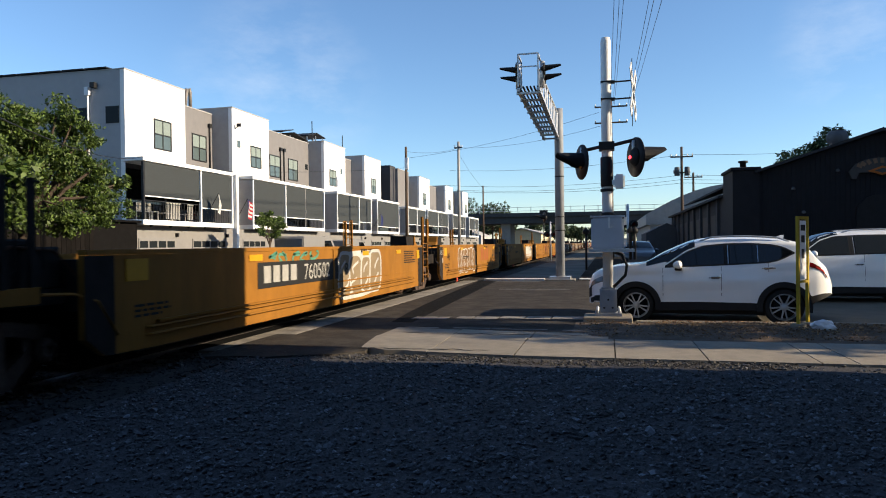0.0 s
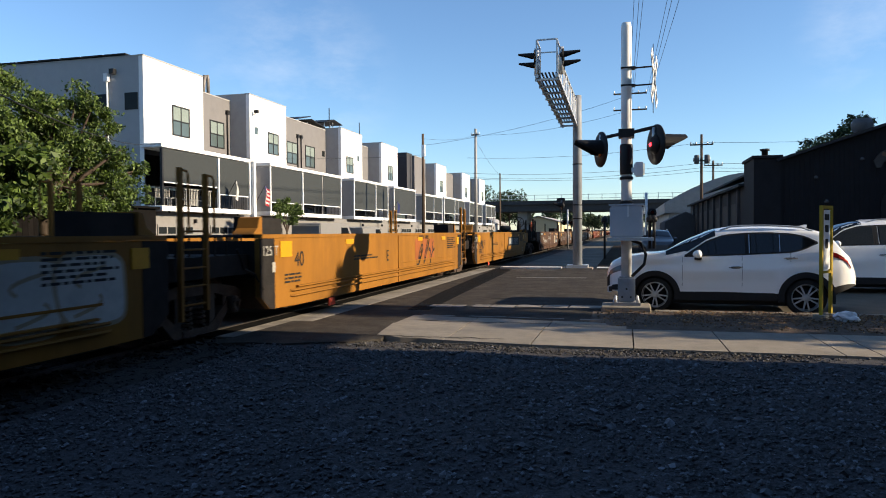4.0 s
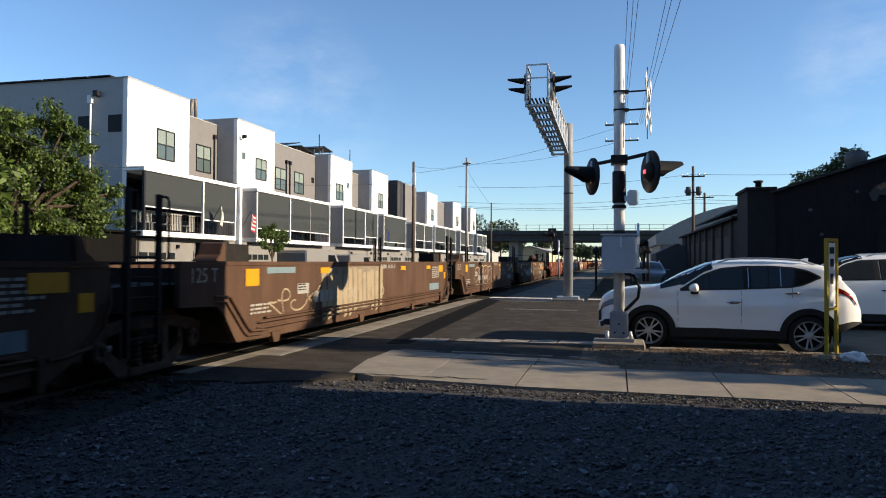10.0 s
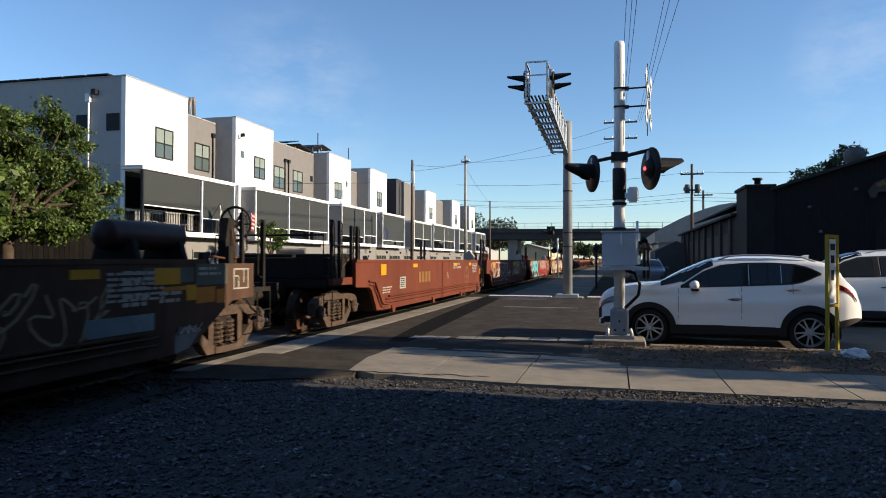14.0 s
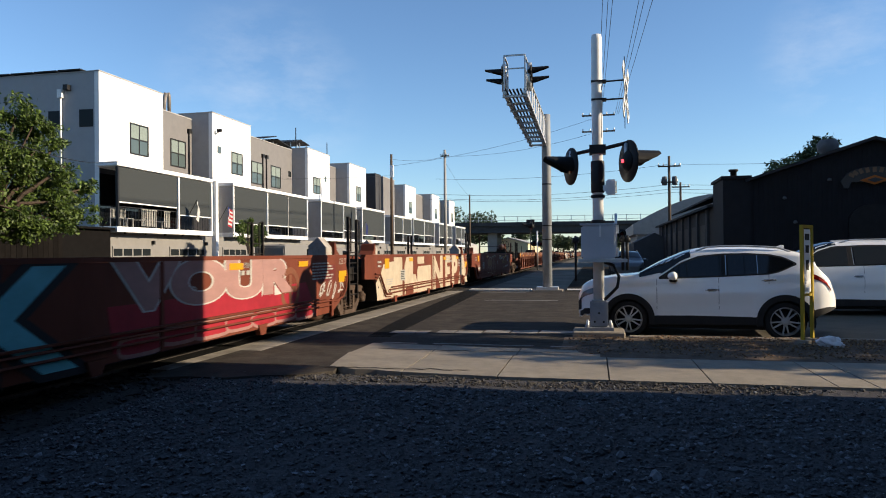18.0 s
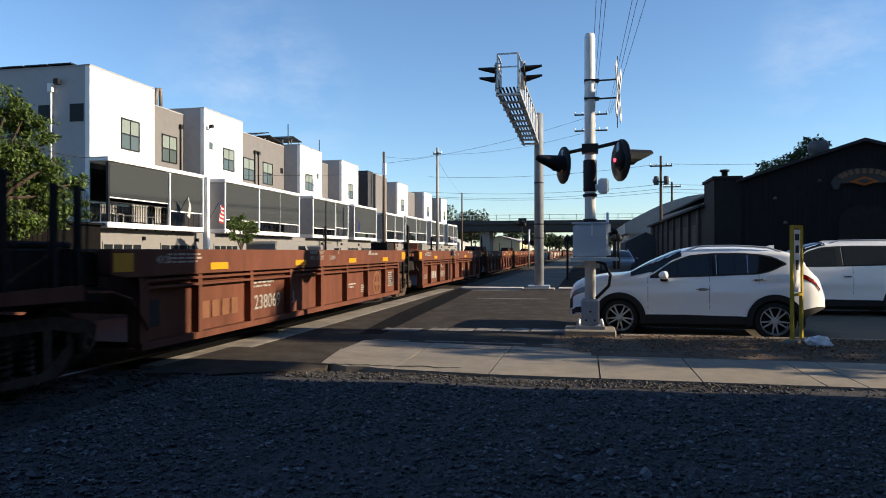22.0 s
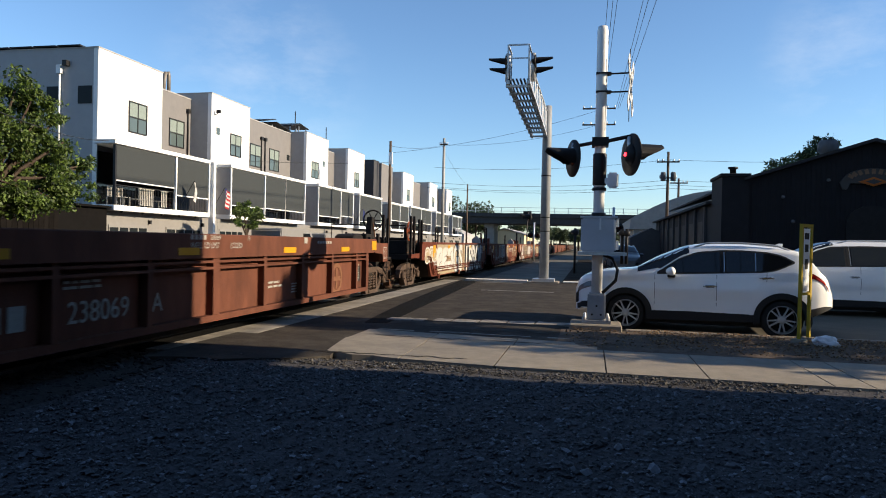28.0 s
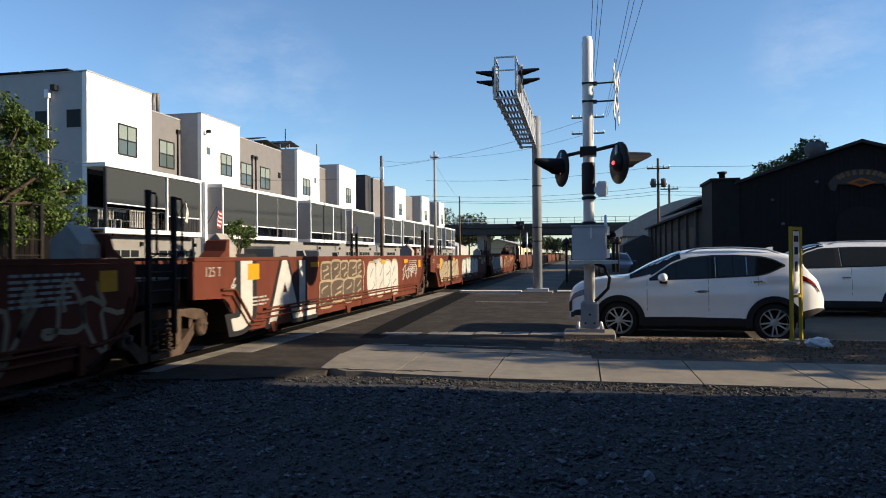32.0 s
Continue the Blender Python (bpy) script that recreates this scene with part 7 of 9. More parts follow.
for k in range(6):
    x = -0.26 + 0.1 * k
    bm = bmesh.new()
    box(bm, x - 0.022, x + 0.022, -ARM, -0.3, 5.885, 5.92)
    part("grating_plank", bm, DARK_METAL, cant)
for x in (-0.3, 0.26):
    for y in (-ARM, -ARM + 0.9):
        bbox("guard_post", GALV, cant, x - 0.02, x + 0.02, y - 0.02, y + 0.02, 5.9, 6.8)
    bbox("guard_rail", GALV, cant, x - 0.02, x + 0.02, -ARM, -ARM + 0.9, 6.802, 6.84)
    bbox("guard_rail", GALV, cant, x - 0.015, x + 0.015, -ARM + 0.022, -ARM + 0.878, 6.45, 6.48)
bbox("guard_rail", GALV, cant, -0.278, 0.238, -ARM - 0.02, -ARM + 0.02, 6.802, 6.84)
bbox("guard_rail", GALV, cant, -0.278, 0.238, -ARM - 0.015, -ARM + 0.015, 6.45, 6.48)
for x, yaw in ((-0.36, 184), (0.4, -4)):
    bm = bmesh.new()
    tube(bm, [(x * 0.9, -ARM + 0.25, 5.9), (x * 0.9, -ARM + 0.25, 6.65)], 0.07, 10)
    part("light_post", bm, GALV, cant)
    for z, yy in ((6.42, 0.18), (6.2, 0.35)):
        light_head(cant, (x * 1.06, -ARM + yy, z), yaw, LENS_DARK, 0.17, 0.46)
light_head(cant, (-0.3, -0.35, 2.55), 200, LENS_DARK, 0.22, 0.35)
for z in (2.55, 4.2, 2.0):
    bm = bmesh.new()
    lathe(bm, [(0.185, z), (0.195, z + 0.01), (0.195, z + 0.04), (0.185, z + 0.05)], "z", (0, 0, 0), 14)
    part("clamp", bm, DARK_METAL, cant)

for ob in cant.children:
    if ob.name.split(".")[0] in ("mast", "base_plate", "footing", "clamp"):
        ob.matrix_basis = Matrix.Translation((0.3, 0, 0)) @ ob.matrix_basis
# ---- a second signal and relay post past the road ----
for x, y, h in ((1.1, 40.0, 3.6), (-4.9, 62.0, 3.4)):
    s2 = thing("far_crossing_signal", (x, y, 0), "distant crossing signal post with dark lights", "crossing signal", "far signal posts")
    bm = bmesh.new()
    lathe(bm, [(0.07, 0), (0.07, h), (0.01, h + 0.02)], "z", (0, 0, 0), 12)
    part("pole", bm, GALV, s2)
    light_head(s2, (0.3, 0, h - 1.1), -80, LENS_DARK, 0.25, 0.3)
    light_head(s2, (-0.3, 0, h - 1.1), -80, LENS_DARK, 0.25, 0.3)
    bm = bmesh.new()
    tube(bm, [(-0.32, 0.1, h - 1.1), (0.32, 0.1, h - 1.1)], 0.03, 6)
    part("cross_arm", bm, DARK_METAL, s2)

# ---- yellow frame sign in the planting strip ----
YELLOW_PAINT = mat("yellow_paint", (0.396, 0.2736, 0.0216), 0.55, var=0.2, scale=6, stain=(0.18, 0.1224, 0.0216), stain_amt=0.5, stain_scale=3)
ys = thing("frame_sign", pose(3.2, 12.85, 0.04, 0, 0, 52), "yellow steel frame sign with a white panel", "sign")
for x in (-0.17, 0.17):
    bm = bmesh.new()
    box(bm, x - 0.024, x + 0.024, -0.024, 0.024, 0, 1.86)
    part("post", bm, YELLOW_PAINT, ys)
bm = bmesh.new()
box(bm, -0.146, 0.146, -0.02, 0.02, 1.81, 1.86)
part("cross_bar", bm, YELLOW_PAINT, ys)
bm = bmesh.new()
box(bm, -0.146, 0.146, -0.02, 0.02, 0.74, 0.78)
part("cross_bar", bm, YELLOW_PAINT, ys)
bm = bmesh.new()
box(bm, -0.12, 0.12, -0.008, 0.008, 0.8, 1.79)
pan = part("panel", bm, SIGN_WHITE, ys)
for z, h, w in ((1.62, 0.1, 0.08), (1.42, 0.12, 0.06), (1.15, 0.16, 0.05)):
    bm = bmesh.new()
    box(bm, -w, w, -0.0115, -0.0085, z, z + h)
    part("letter_bar", bm, BLACK, pan)
for x in (-0.17, 0.17):
    bm = bmesh.new()
    box(bm, x - 0.09, x + 0.09, -0.09, 0.09, -0.05, 0.06)
    part("footing", bm, CONCRETE, ys)
# crumpled white bag
bm = bmesh.new()
bmesh.ops.create_icosphere(bm, subdivisions=3, radius=0.15)
for v in bm.verts:
    k = 1 + 0.45 * noise.noise(v.co * 9) + 0.25 * noise.noise(v.co * 23)
    v.co = Vector((v.co.x * 1.2 * k, v.co.y * 0.9 * k, max(-0.06, v.co.z * 0.65 * k)))
solid("plastic_bag", bm, mat("bag_plastic", (0.75, 0.75, 0.76), 0.4, var=0.1, scale=9), "crumpled white plastic bag on the soil", "bag", at=(3.42, 12.45, 0.1))

# ---- poles and wires ----
POLE_WOOD = mat("pole_wood", (0.0864, 0.0612, 0.0432), 0.9, var=0.3, scale=5, bump=0.4, bscale=30, streak=8)


def utility_pole(x, y, h, arms, m=POLE_WOOD, r=0.15, can=False, label="wooden utility pole with cross arms"):
    p = thing("utility_pole", (x, y, 0), label, "utility pole", "utility poles")
    bm = bmesh.new()
    lathe(bm, [(r, -0.1), (r * 0.7, h), (0.01, h + 0.02)], "z", (0, 0, 0), 12)
    part("pole", bm, m, p)
    for z, w in arms:
        bm = bmesh.new()
        box(bm, -w, w, -0.17, -0.05, z - 0.06, z + 0.06)
        a = part("cross_arm", bm, POLE_WOOD, p)
        for k in (-0.95, -0.5, 0.5, 0.95):
            bm = bmesh.new()
            lathe(bm, [(0.05, 0), (0.07, 0.06), (0.04, 0.12), (0.06, 0.17), (0.01, 0.22)], "z", (k * w, -0.11, z + 0.06), 8)
            part("insulator", bm, GALV, a)
    if can:
        for k in (-0.42, 0.42):
            bm = bmesh.new()
            lathe(bm, [(0.02, 0), (0.22, 0.02), (0.22, 0.7), (0.18, 0.78), (0.02, 0.8)], "z", (k, -0.3, h - 2.6), 14)
            part("transformer", bm, VENT_DARK, p)
    return p


utility_pole(-16.9, 58.0, 10.0, [], label="dark wooden utility pole")
utility_pole(-16.0, 75.7, 12.9, [(12.2, 0.45)], SHED_METAL, 0.2, label="pale tall pole with a short arm")
utility_pole(-17.2, 98.0, 9.8, [], r=0.14, label="slim dark wooden utility pole")
utility_pole(6.45, 65.0, 9.9, [(9.0, 0.95), (7.6, 0.7)], can=True, label="wooden utility pole with cross arm and transformers")
utility_pole(8.9, 78.0, 8.8, [(8.3, 0.9)], label="short wooden utility pole with one arm")
utility_pole(0.4, 63.0, 14.0, [(13.4, 1.4), (12.0, 1.4)], label="tall utility pole behind the crossing signal")
bm = bmesh.new()
box(bm, -0.14, 0.14, -0.4, -0.15, 8.0, 9.0)
solid("pole_transformer", bm, SIGN_WHITE, "white box fixed high on the pole", "transformer", at=(-16.75, 57.9, 0.0))


def wire(a, b, sag, r=0.012, n=16):
    bm = bmesh.new()
    pts = [(a[0] + (b[0] - a[0]) * k / n, a[1] + (b[1] - a[1]) * k / n, a[2] + (b[2] - a[2]) * k / n - 4 * sag * (k / n) * (1 - k / n)) for k in range(n + 1)]
    tube(bm, pts, r, 5)
    solid("overhead_wire", bm, BLACK, "thin black overhead wire", "wire", "overhead wires", fix=False)


for x0, x1, z in ((0.5, 0.35, 13.4), (0.7, 0.6, 13.4), (1.05, 0.7, 13.4), (2.2, 1.85, 13.4), (2.5, 1.95, 13.2), (3.25, 2.1, 13.3)):
    wire((x0, -14, z - 1.2), (x1, 62.9, z + 0.15), 0.35, 0.013, 20)
for z, dz in ((7.4, 0.4), (7.0, 0.5), (6.7, 0.2), (9.2, 0.6)):
    wire((-16.9, 70.0 + dz * 9, z + 0.5), (6.45, 65.0, z), 0.5, 0.014)
    wire((6.45, 65.0, z), (40, 58.0, z), 0.6, 0.014)
wire((-16.9, 58, 9.6), (-16, 75.7, 12.2), 0.3)
wire((-16, 75.7, 12.2), (0.4, 63, 12.0), 0.6)
wire((-16.9, 58, 9.0), (0.4, 63, 13.3), 0.5)
wire((-16, 75.7, 11.6), (-17.2, 98, 9.5), 0.3)
wire((-16.9, 58, 8.2), (-24.3, 30.5, 5.6), 0.3, 0.012)
wire((-22.0, 29.75, 5.98), (0.0, -6.98, 3.95), 1.13, 0.014, 24)

# ---- parked cars ----
CAR_WHITE = mat("car_white", (0.87, 0.87, 0.86), 0.25, var=0.015, scale=3, spec=0.5, coat=0.6)
TAIL_CORE = glass_mat("tail_light_core", (0.5, 0.03, 0.02), 0.1)
CAR_GREY = mat("car_grey", (0.1, 0.105, 0.115), 0.3, 0.3, var=0.03, scale=3, coat=0.5)
TYRE = mat("tyre_rubber", (0.018, 0.018, 0.018), 0.85, var=0.2, scale=12)
RIM = mat("alloy_rim", (0.45, 0.46, 0.47), 0.4, 0.35, var=0.05)
CHROME = mat("bright_chrome", (0.5, 0.5, 0.5), 0.2, 1.0)
SEAM = mat("panel_gap", (0.2, 0.2, 0.205), 0.8)
TAIL = glass_mat("tail_light", (0.14, 0.004, 0.006), 0.12)
HEAD = glass_mat("head_light", (0.14, 0.15, 0.16), 0.06)
CLAD = mat("black_cladding", (0.02, 0.02, 0.021), 0.7, var=0.1)


def wheel_meshes(r=0.35):
    out = {}
    bm = bmesh.new()
    lathe(bm, [(r * 0.72, -0.11), (r * 0.9, -0.115), (r * 0.98, -0.09), (r, -0.05), (r, 0.05), (r * 0.98, 0.09), (r * 0.9, 0.115), (r * 0.72, 0.11)], "y", (0, 0, 0), 36, cap=False)
    out["tyre"] = mesh_of("tyre", bm, TYRE)
    bm = bmesh.new()
    lathe(bm, [(r * 0.68, -0.1), (r * 0.76, -0.1), (r * 0.74, 0.1), (r * 0.7, 0.1), (r * 0.62, 0.0)], "y", (0, 0, 0), 30, cap=False)
    for k in range(10):
        a = 2 * math.pi * k / 10 + (0.1 if k % 2 else -0.1)
        c, s = math.cos(a), math.sin(a)
        w = 0.013
        vs = []
        for rad, yy in ((0.05, -0.085), (r * 0.71, -0.095), (r * 0.71, -0.06), (0.05, -0.04)):
            for q in (-1, 1):
                ww = w * (1.1 if rad < 0.1 else 0.9)
                vs.append(bm.verts.new((rad * c - q * ww * s, yy, rad * s + q * ww * c)))
        for f in ((0, 1, 3, 2), (2, 3, 5, 4), (4, 5, 7, 6), (0, 2, 4, 6), (1, 7, 5, 3)):
            bm.faces.new([vs[i] for i in f])
    lathe(bm, [(0.07, -0.04), (0.07, -0.09), (0.03, -0.1), (0.01, -0.1)], "y", (0, 0, 0), 16)
    out["rim"] = mesh_of("rim", bm, RIM)
    bm = bmesh.new()
    lathe(bm, [(0.02, 0.0), (r * 0.62, 0.0), (r * 0.62, 0.03), (0.02, 0.03)], "y", (0, 0, 0), 24)
    out["brake_disc"] = mesh_of("brake_disc", bm, BLACK)
    return out


WHEEL = wheel_meshes()


TOP = ((0, 0.72), (0.03, 0.9), (0.1, 0.99), (0.32, 1.08), (0.7, 1.145), (1.0, 1.165), (1.12, 1.18), (1.5, 1.39), (1.95, 1.585), (2.16, 1.64), (2.5, 1.668), (3.0, 1.67), (3.45, 1.64), (3.75, 1.6), (3.98, 1.545), (4.05, 1.48), (4.2, 1.26), (4.28, 1.17), (4.38, 1.1), (4.43, 0.95), (4.46, 0.72))
BELT = ((0, 0.66), (0.06, 0.84), (0.27, 0.95), (0.65, 1.03), (1.1, 1.07), (1.55, 1.08), (2.5, 1.12), (3.4, 1.17), (3.8, 1.2), (4.1, 1.19), (4.3, 1.06), (4.46, 0.68))
GLASS_TOP = ((1.5, 1.11), (1.9, 1.385), (2.2, 1.5), (2.6, 1.54), (3.0, 1.545), (3.4, 1.52), (3.62, 1.47), (3.74, 1.41), (3.8, 1.36))
GLASS_LOW = ((1.5, 1.1), (2.5, 1.14), (3.35, 1.185), (3.52, 1.22), (3.66, 1.28), (3.8, 1.355))
# a taller, longer car with an upright tail
TOP_TALL = ((0, 0.72), (0.03, 0.88), (0.1, 0.97), (0.35, 1.06), (0.75, 1.12), (0.95, 1.15), (1.3, 1.36), (1.7, 1.56), (1.95, 1.63), (2.4, 1.66), (3.3, 1.665), (3.9, 1.64), (4.15, 1.6), (4.3, 1.5), (4.38, 1.3), (4.44, 1.1), (4.46, 0.72))
GLASS_TOP_TALL = ((1.3, 1.11), (1.7, 1.42), (2.0, 1.52), (2.6, 1.545), (3.3, 1.54), (3.8, 1.51), (4.05, 1.47), (4.12, 1.38))
GLASS_LOW_TALL = ((1.3, 1.09), (2.5, 1.12), (3.6, 1.15), (3.9, 1.17), (4.12, 1.3))


def suv(at, label, paint_, L=4.46, H=1.67, wheels=(0.95, 3.62), half=0.92, name="parked_suv", R=0.35, lines_=(TOP, GLASS_TOP, GLASS_LOW), pillars=(2.58, 2.69, 3.18), glass=(1.52, 3.8)):
    """A sport utility car lofted from its side line; front at local x = 0, near side at y = 0 going back to 2 * half."""
    car = thing(name, at, label, "car", "parked cars")
    k, h = L / 4.46, H / 1.67
    tx, tz = np.array(lines_[0]).T
    bx, bz = np.array(BELT).T
    gx, gz = np.array(lines_[1]).T
    lx, lz = np.array(lines_[2]).T
    tx, bx, gx, lx, tz, bz, gz, lz = tx * k, bx * k, gx * k, lx * k, tz * h, bz * h, gz * h, lz * h
    wx = np.array([0, 0.05, 0.12, 0.3, 0.75, 1.6, 3.2, 3.9, 4.22, 4.4, 4.46]) * k
    wy = np.array([0.52, 0.66, 0.76, 0.85, half, half, half, half - 0.02, half - 0.09, half - 0.2, half - 0.32])

    def f(xs, ys, x, d_=0.05):
        return float(sum(np.interp(x + d * d_, xs, ys) for d in (-1, -0.5, 0, 0.5, 1)) / 5)

    def P(x, v, mirror=1):
        zt, zw, w = f(tx, tz, x), f(bx, bz, x), f(wx, wy, x)
        zw = min(zw, zt - 0.03)
        zb = 0.36 if x < 0.12 else 0.4 + 0.45 * max(0.0, x - L + 0.42 * k)
        for c in wheels:
            if abs(x - c) < R + 0.1:
                zb = max(zb, R + math.sqrt((R + 0.1) ** 2 - (x - c) ** 2))
        zb = min(zb, zw - 0.05)
        inset = 0.42 * (zt - zw)
        if v <= 0.5:
            s = v / 0.5
            z = zb + (zw - zb) * s
            q = (z - 0.66) / 0.45
            y = w - 0.05 * q * q - 0.02 * math.exp(-((z - 0.9 - 0.035 * x) / 0.05) ** 2) - 0.03 * math.exp(-((z - 0.58 - 0.02 * x) / 0.1) ** 2) * (1 if wheels[0] + 0.5 < x < wheels[1] - 0.5 else 0.2)
        elif v <= 0.78:
            s = (v - 0.5) / 0.28
            z = zw + (zt - zw) * 0.93 * s
            q = (zw - 0.66) / 0.45
            y = w - 0.05 * q * q - inset * s
        else:
            s = (v - 0.78) / 0.22
            q = (zw - 0.66) / 0.45
            y0 = w - 0.05 * q * q - inset
            y = y0 * (1 - s)
            z = zw + (zt - zw) * 0.93 + ((zt - zw) * 0.07 + 0.02) * math.sin(s * math.pi / 2) ** 0.8
        return Vector((x, half - mirror * y, z))

    def V(x, z):
        """The loft's height parameter at x for a height z above the belt."""
        zt, zw = f(tx, tz, x), f(bx, bz, x)
        zw = min(zw, zt - 0.03)
        return 0.5 + 0.28 * min(1.0, (z - zw) / ((zt - zw) * 0.93))

    nx, vs = 110, [0, 0.06, 0.13, 0.2, 0.27, 0.33, 0.39, 0.45, 0.5, 0.56, 0.64, 0.72, 0.78, 0.82, 0.87, 0.93, 1.0]
    bm = bmesh.new()
    cols = []
    for i in range(nx + 1):
        x = L * i / nx
        near = [bm.verts.new(P(x, v)) for v in vs]
        far = [bm.verts.new(P(x, v, -1)) for v in reversed(vs[:-1])]
        cols.append(near + far)
    for a, b in zip(cols, cols[1:]):
        for j in range(len(a) - 1):
            bm.faces.new((a[j], b[j], b[j + 1], a[j + 1])).smooth = True
    bm.faces.new(cols[0])
    bm.faces.new(cols[-1][::-1])
    body = part("body", bm, paint_, car)

    def patch(name_, m, x0, x1, v0, v1, off=0.006, both=True, n1=10, n2=5, parent=body, lab=""):
        for mir in ((1, -1) if both else (1,)):
            bm_ = bmesh.new()
            g = []
            for i in range(n1 + 1):
                row = []
                for j in range(n2 + 1):
                    x = x0 + (x1 - x0) * i / n1
                    w0 = v0(x) if callable(v0) else v0
                    v = w0 + (v1 - w0) * j / n2
                    p = P(x, v, mir)
                    du, dv = P(x + 0.01, v, mir) - P(x - 0.01, v, mir), P(x, min(1, v + 0.01), mir) - P(x, max(0, v - 0.01), mir)
                    nrm = du.cross(dv)
                    nrm = nrm.normalized() if nrm.length > 1e-9 else Vector((0, 0, 1))
                    if nrm.dot(p - Vector((L / 2, half, 0.6))) < 0:
                        nrm = -nrm
                    row.append(bm_.verts.new(p + nrm * off))
                g.append(row)
            for a, b in zip(g, g[1:]):
                for j in range(n2):
                    bm_.faces.new((a[j], b[j], b[j + 1], a[j + 1])).smooth = True
            part(name_, bm_, m, parent, lab)

    # glazing
    def side_glass(name_, m, x0, x1, off=0.006, low=0.03, n1=14, n2=5, drop=0.0):
        for mir in (1, -1):
            bm_ = bmesh.new()
            g = []
            for i in range(n1 + 1):
                x = x0 + (x1 - x0) * i / n1
                z0 = f(lx, lz, x, 0.03) + low
                z1 = max(f(gx, gz, x, 0.03) - drop, z0 + 0.004)
                row = []
                for j in range(n2 + 1):
                    p = P(x, V(x, z0 + (z1 - z0) * j / n2), mir)
                    row.append(bm_.verts.new(p + Vector((0, -mir * off, off * 0.4))))
                g.append(row)
            for a, b in zip(g, g[1:]):
                for j in range(n2):
                    bm_.faces.new((a[j], b[j], b[j + 1], a[j + 1])).smooth = True
            part(name_, bm_, m, body)

    g0, g1 = glass[0] * k, glass[1] * k
    b1, b2, b3 = (p * k for p in pillars)
    side_glass("window_surround", CLAD, g0 - 0.02, g1 + 0.02, 0.004, -0.012, drop=-0.015, n1=30)
    side_glass("front_side_window", CAR_GLASS, g0 + 0.16, b1, 0.008, 0.012, drop=0.015, n1=20)
    side_glass("mirror_sail", CLAD, g0 + 0.02, g0 + 0.14, 0.008, 0.01, drop=0.012)
    side_glass("rear_side_window", CAR_GLASS, b2, b3 - 0.012, 0.008, 0.012, drop=0.015)
    side_glass("quarter_window", CAR_GLASS, b3 + 0.012, g1 - 0.03, 0.008, 0.012, drop=0.015, n1=20)
    # thin bright strips stand in for the reflections on the pillars
    for x in (b2 - 0.035, b3):
        side_glass("pillar_glint", CHROME, x - 0.007, x + 0.007, 0.012, 0.014, drop=0.02, n1=1)
    patch("windscreen", CAR_GLASS, 1.15 * k, 2.06 * k, lambda x: V(x, f(gx, gz, max(x, glass[0] * k), 0.03) + 0.045) if x > glass[0] * k else 0.62, 1.0, n1=18, n2=10)
    patch("rear_window", CAR_GLASS, 4.06 * k, 4.24 * k, 0.8, 1.0)
    # lamps, grille, seams
    patch("head_lamp", HEAD, 0.05, 0.5 * k, 0.37, 0.47, n1=14)
    patch("tail_lamp", TAIL, L - 0.4 * k, L - 0.1, 0.44, 0.495, 0.012, n1=14)
    patch("tail_lamp_core", TAIL_CORE, L - 0.3 * k, L - 0.14, 0.455, 0.478, 0.016)
    patch("fog_lamp_trim", CLAD, 0.04, 0.34, 0.02, 0.13, 0.008)
    patch("grille", CLAD, 0.004, 0.07, 0.16, 0.42, 0.008)
    patch("rear_bumper_trim", CLAD, L - 0.42 * k, L - 0.02, 0.0, 0.09, 0.01)
    for y0, y1 in ((0.015, 0.1), (2 * half - 0.1, 2 * half - 0.015)):
        bm_ = bmesh.new()
        prism(bm_, [(wheels[0] + R + 0.04, 0.24), (wheels[1] - R - 0.04, 0.27), (wheels[1] - R - 0.06, 0.475), (wheels[0] + R + 0.06, 0.44)], "y", y0, y1)
        bevel(bm_, 0.02)
        part("sill_trim", bm_, CLAD, body)
    for x, v0 in ((1.46 * k, 0.1), (2.53 * k, 0.1), (3.36 * k, 0.32)):
        patch("door_seam", SEAM, x - 0.005, x + 0.005, v0, 0.51, 0.003, n1=1, n2=8)
    for x, v in ((2.42 * k, 0.35), (3.36 * k, 0.4)):
        bm_ = bmesh.new()
        p = P(x, v)
        tube(bm_, [(x - 0.11, p.y + 0.005, p.z - 0.006), (x - 0.08, p.y - 0.035, p.z), (x + 0.08, p.y - 0.035, p.z + 0.004), (x + 0.11, p.y + 0.005, p.z)], 0.014, 8)
        part("door_handle", bm_, CHROME, body)
        # flat grey patch: the shade of the handle hollow as colour
        patch("handle_shade", SEAM, x - 0.07, x + 0.07, v - 0.02, v + 0.012, 0.002, both=False, n1=4, n2=2)
    patch("fuel_flap_seam", SEAM, 3.92 * k, 3.926 * k, 0.3, 0.42, 0.003, both=False, n1=1, n2=4)
    # arches and wheels
    for c in wheels:
        n = 22
        for y0, y1 in ((-0.012, 0.06), (2 * half - 0.06, 2 * half + 0.012)):
            bm_ = bmesh.new()
            rings = []
            for i in range(n + 1):
                a = radians(-12 + 204 * i / n)
                rings.append([bm_.verts.new((c + q * math.cos(a), y, R + q * math.sin(a))) for q, y in ((R + 0.02, y0), (R + 0.125, y0), (R + 0.125, y1), (R + 0.02, y1))])
            for a, b in zip(rings, rings[1:]):
                for j in range(4):
                    bm_.faces.new((a[j], a[(j + 1) % 4], b[(j + 1) % 4], b[j]))
            part("wheel_arch", bm_, CLAD, body)
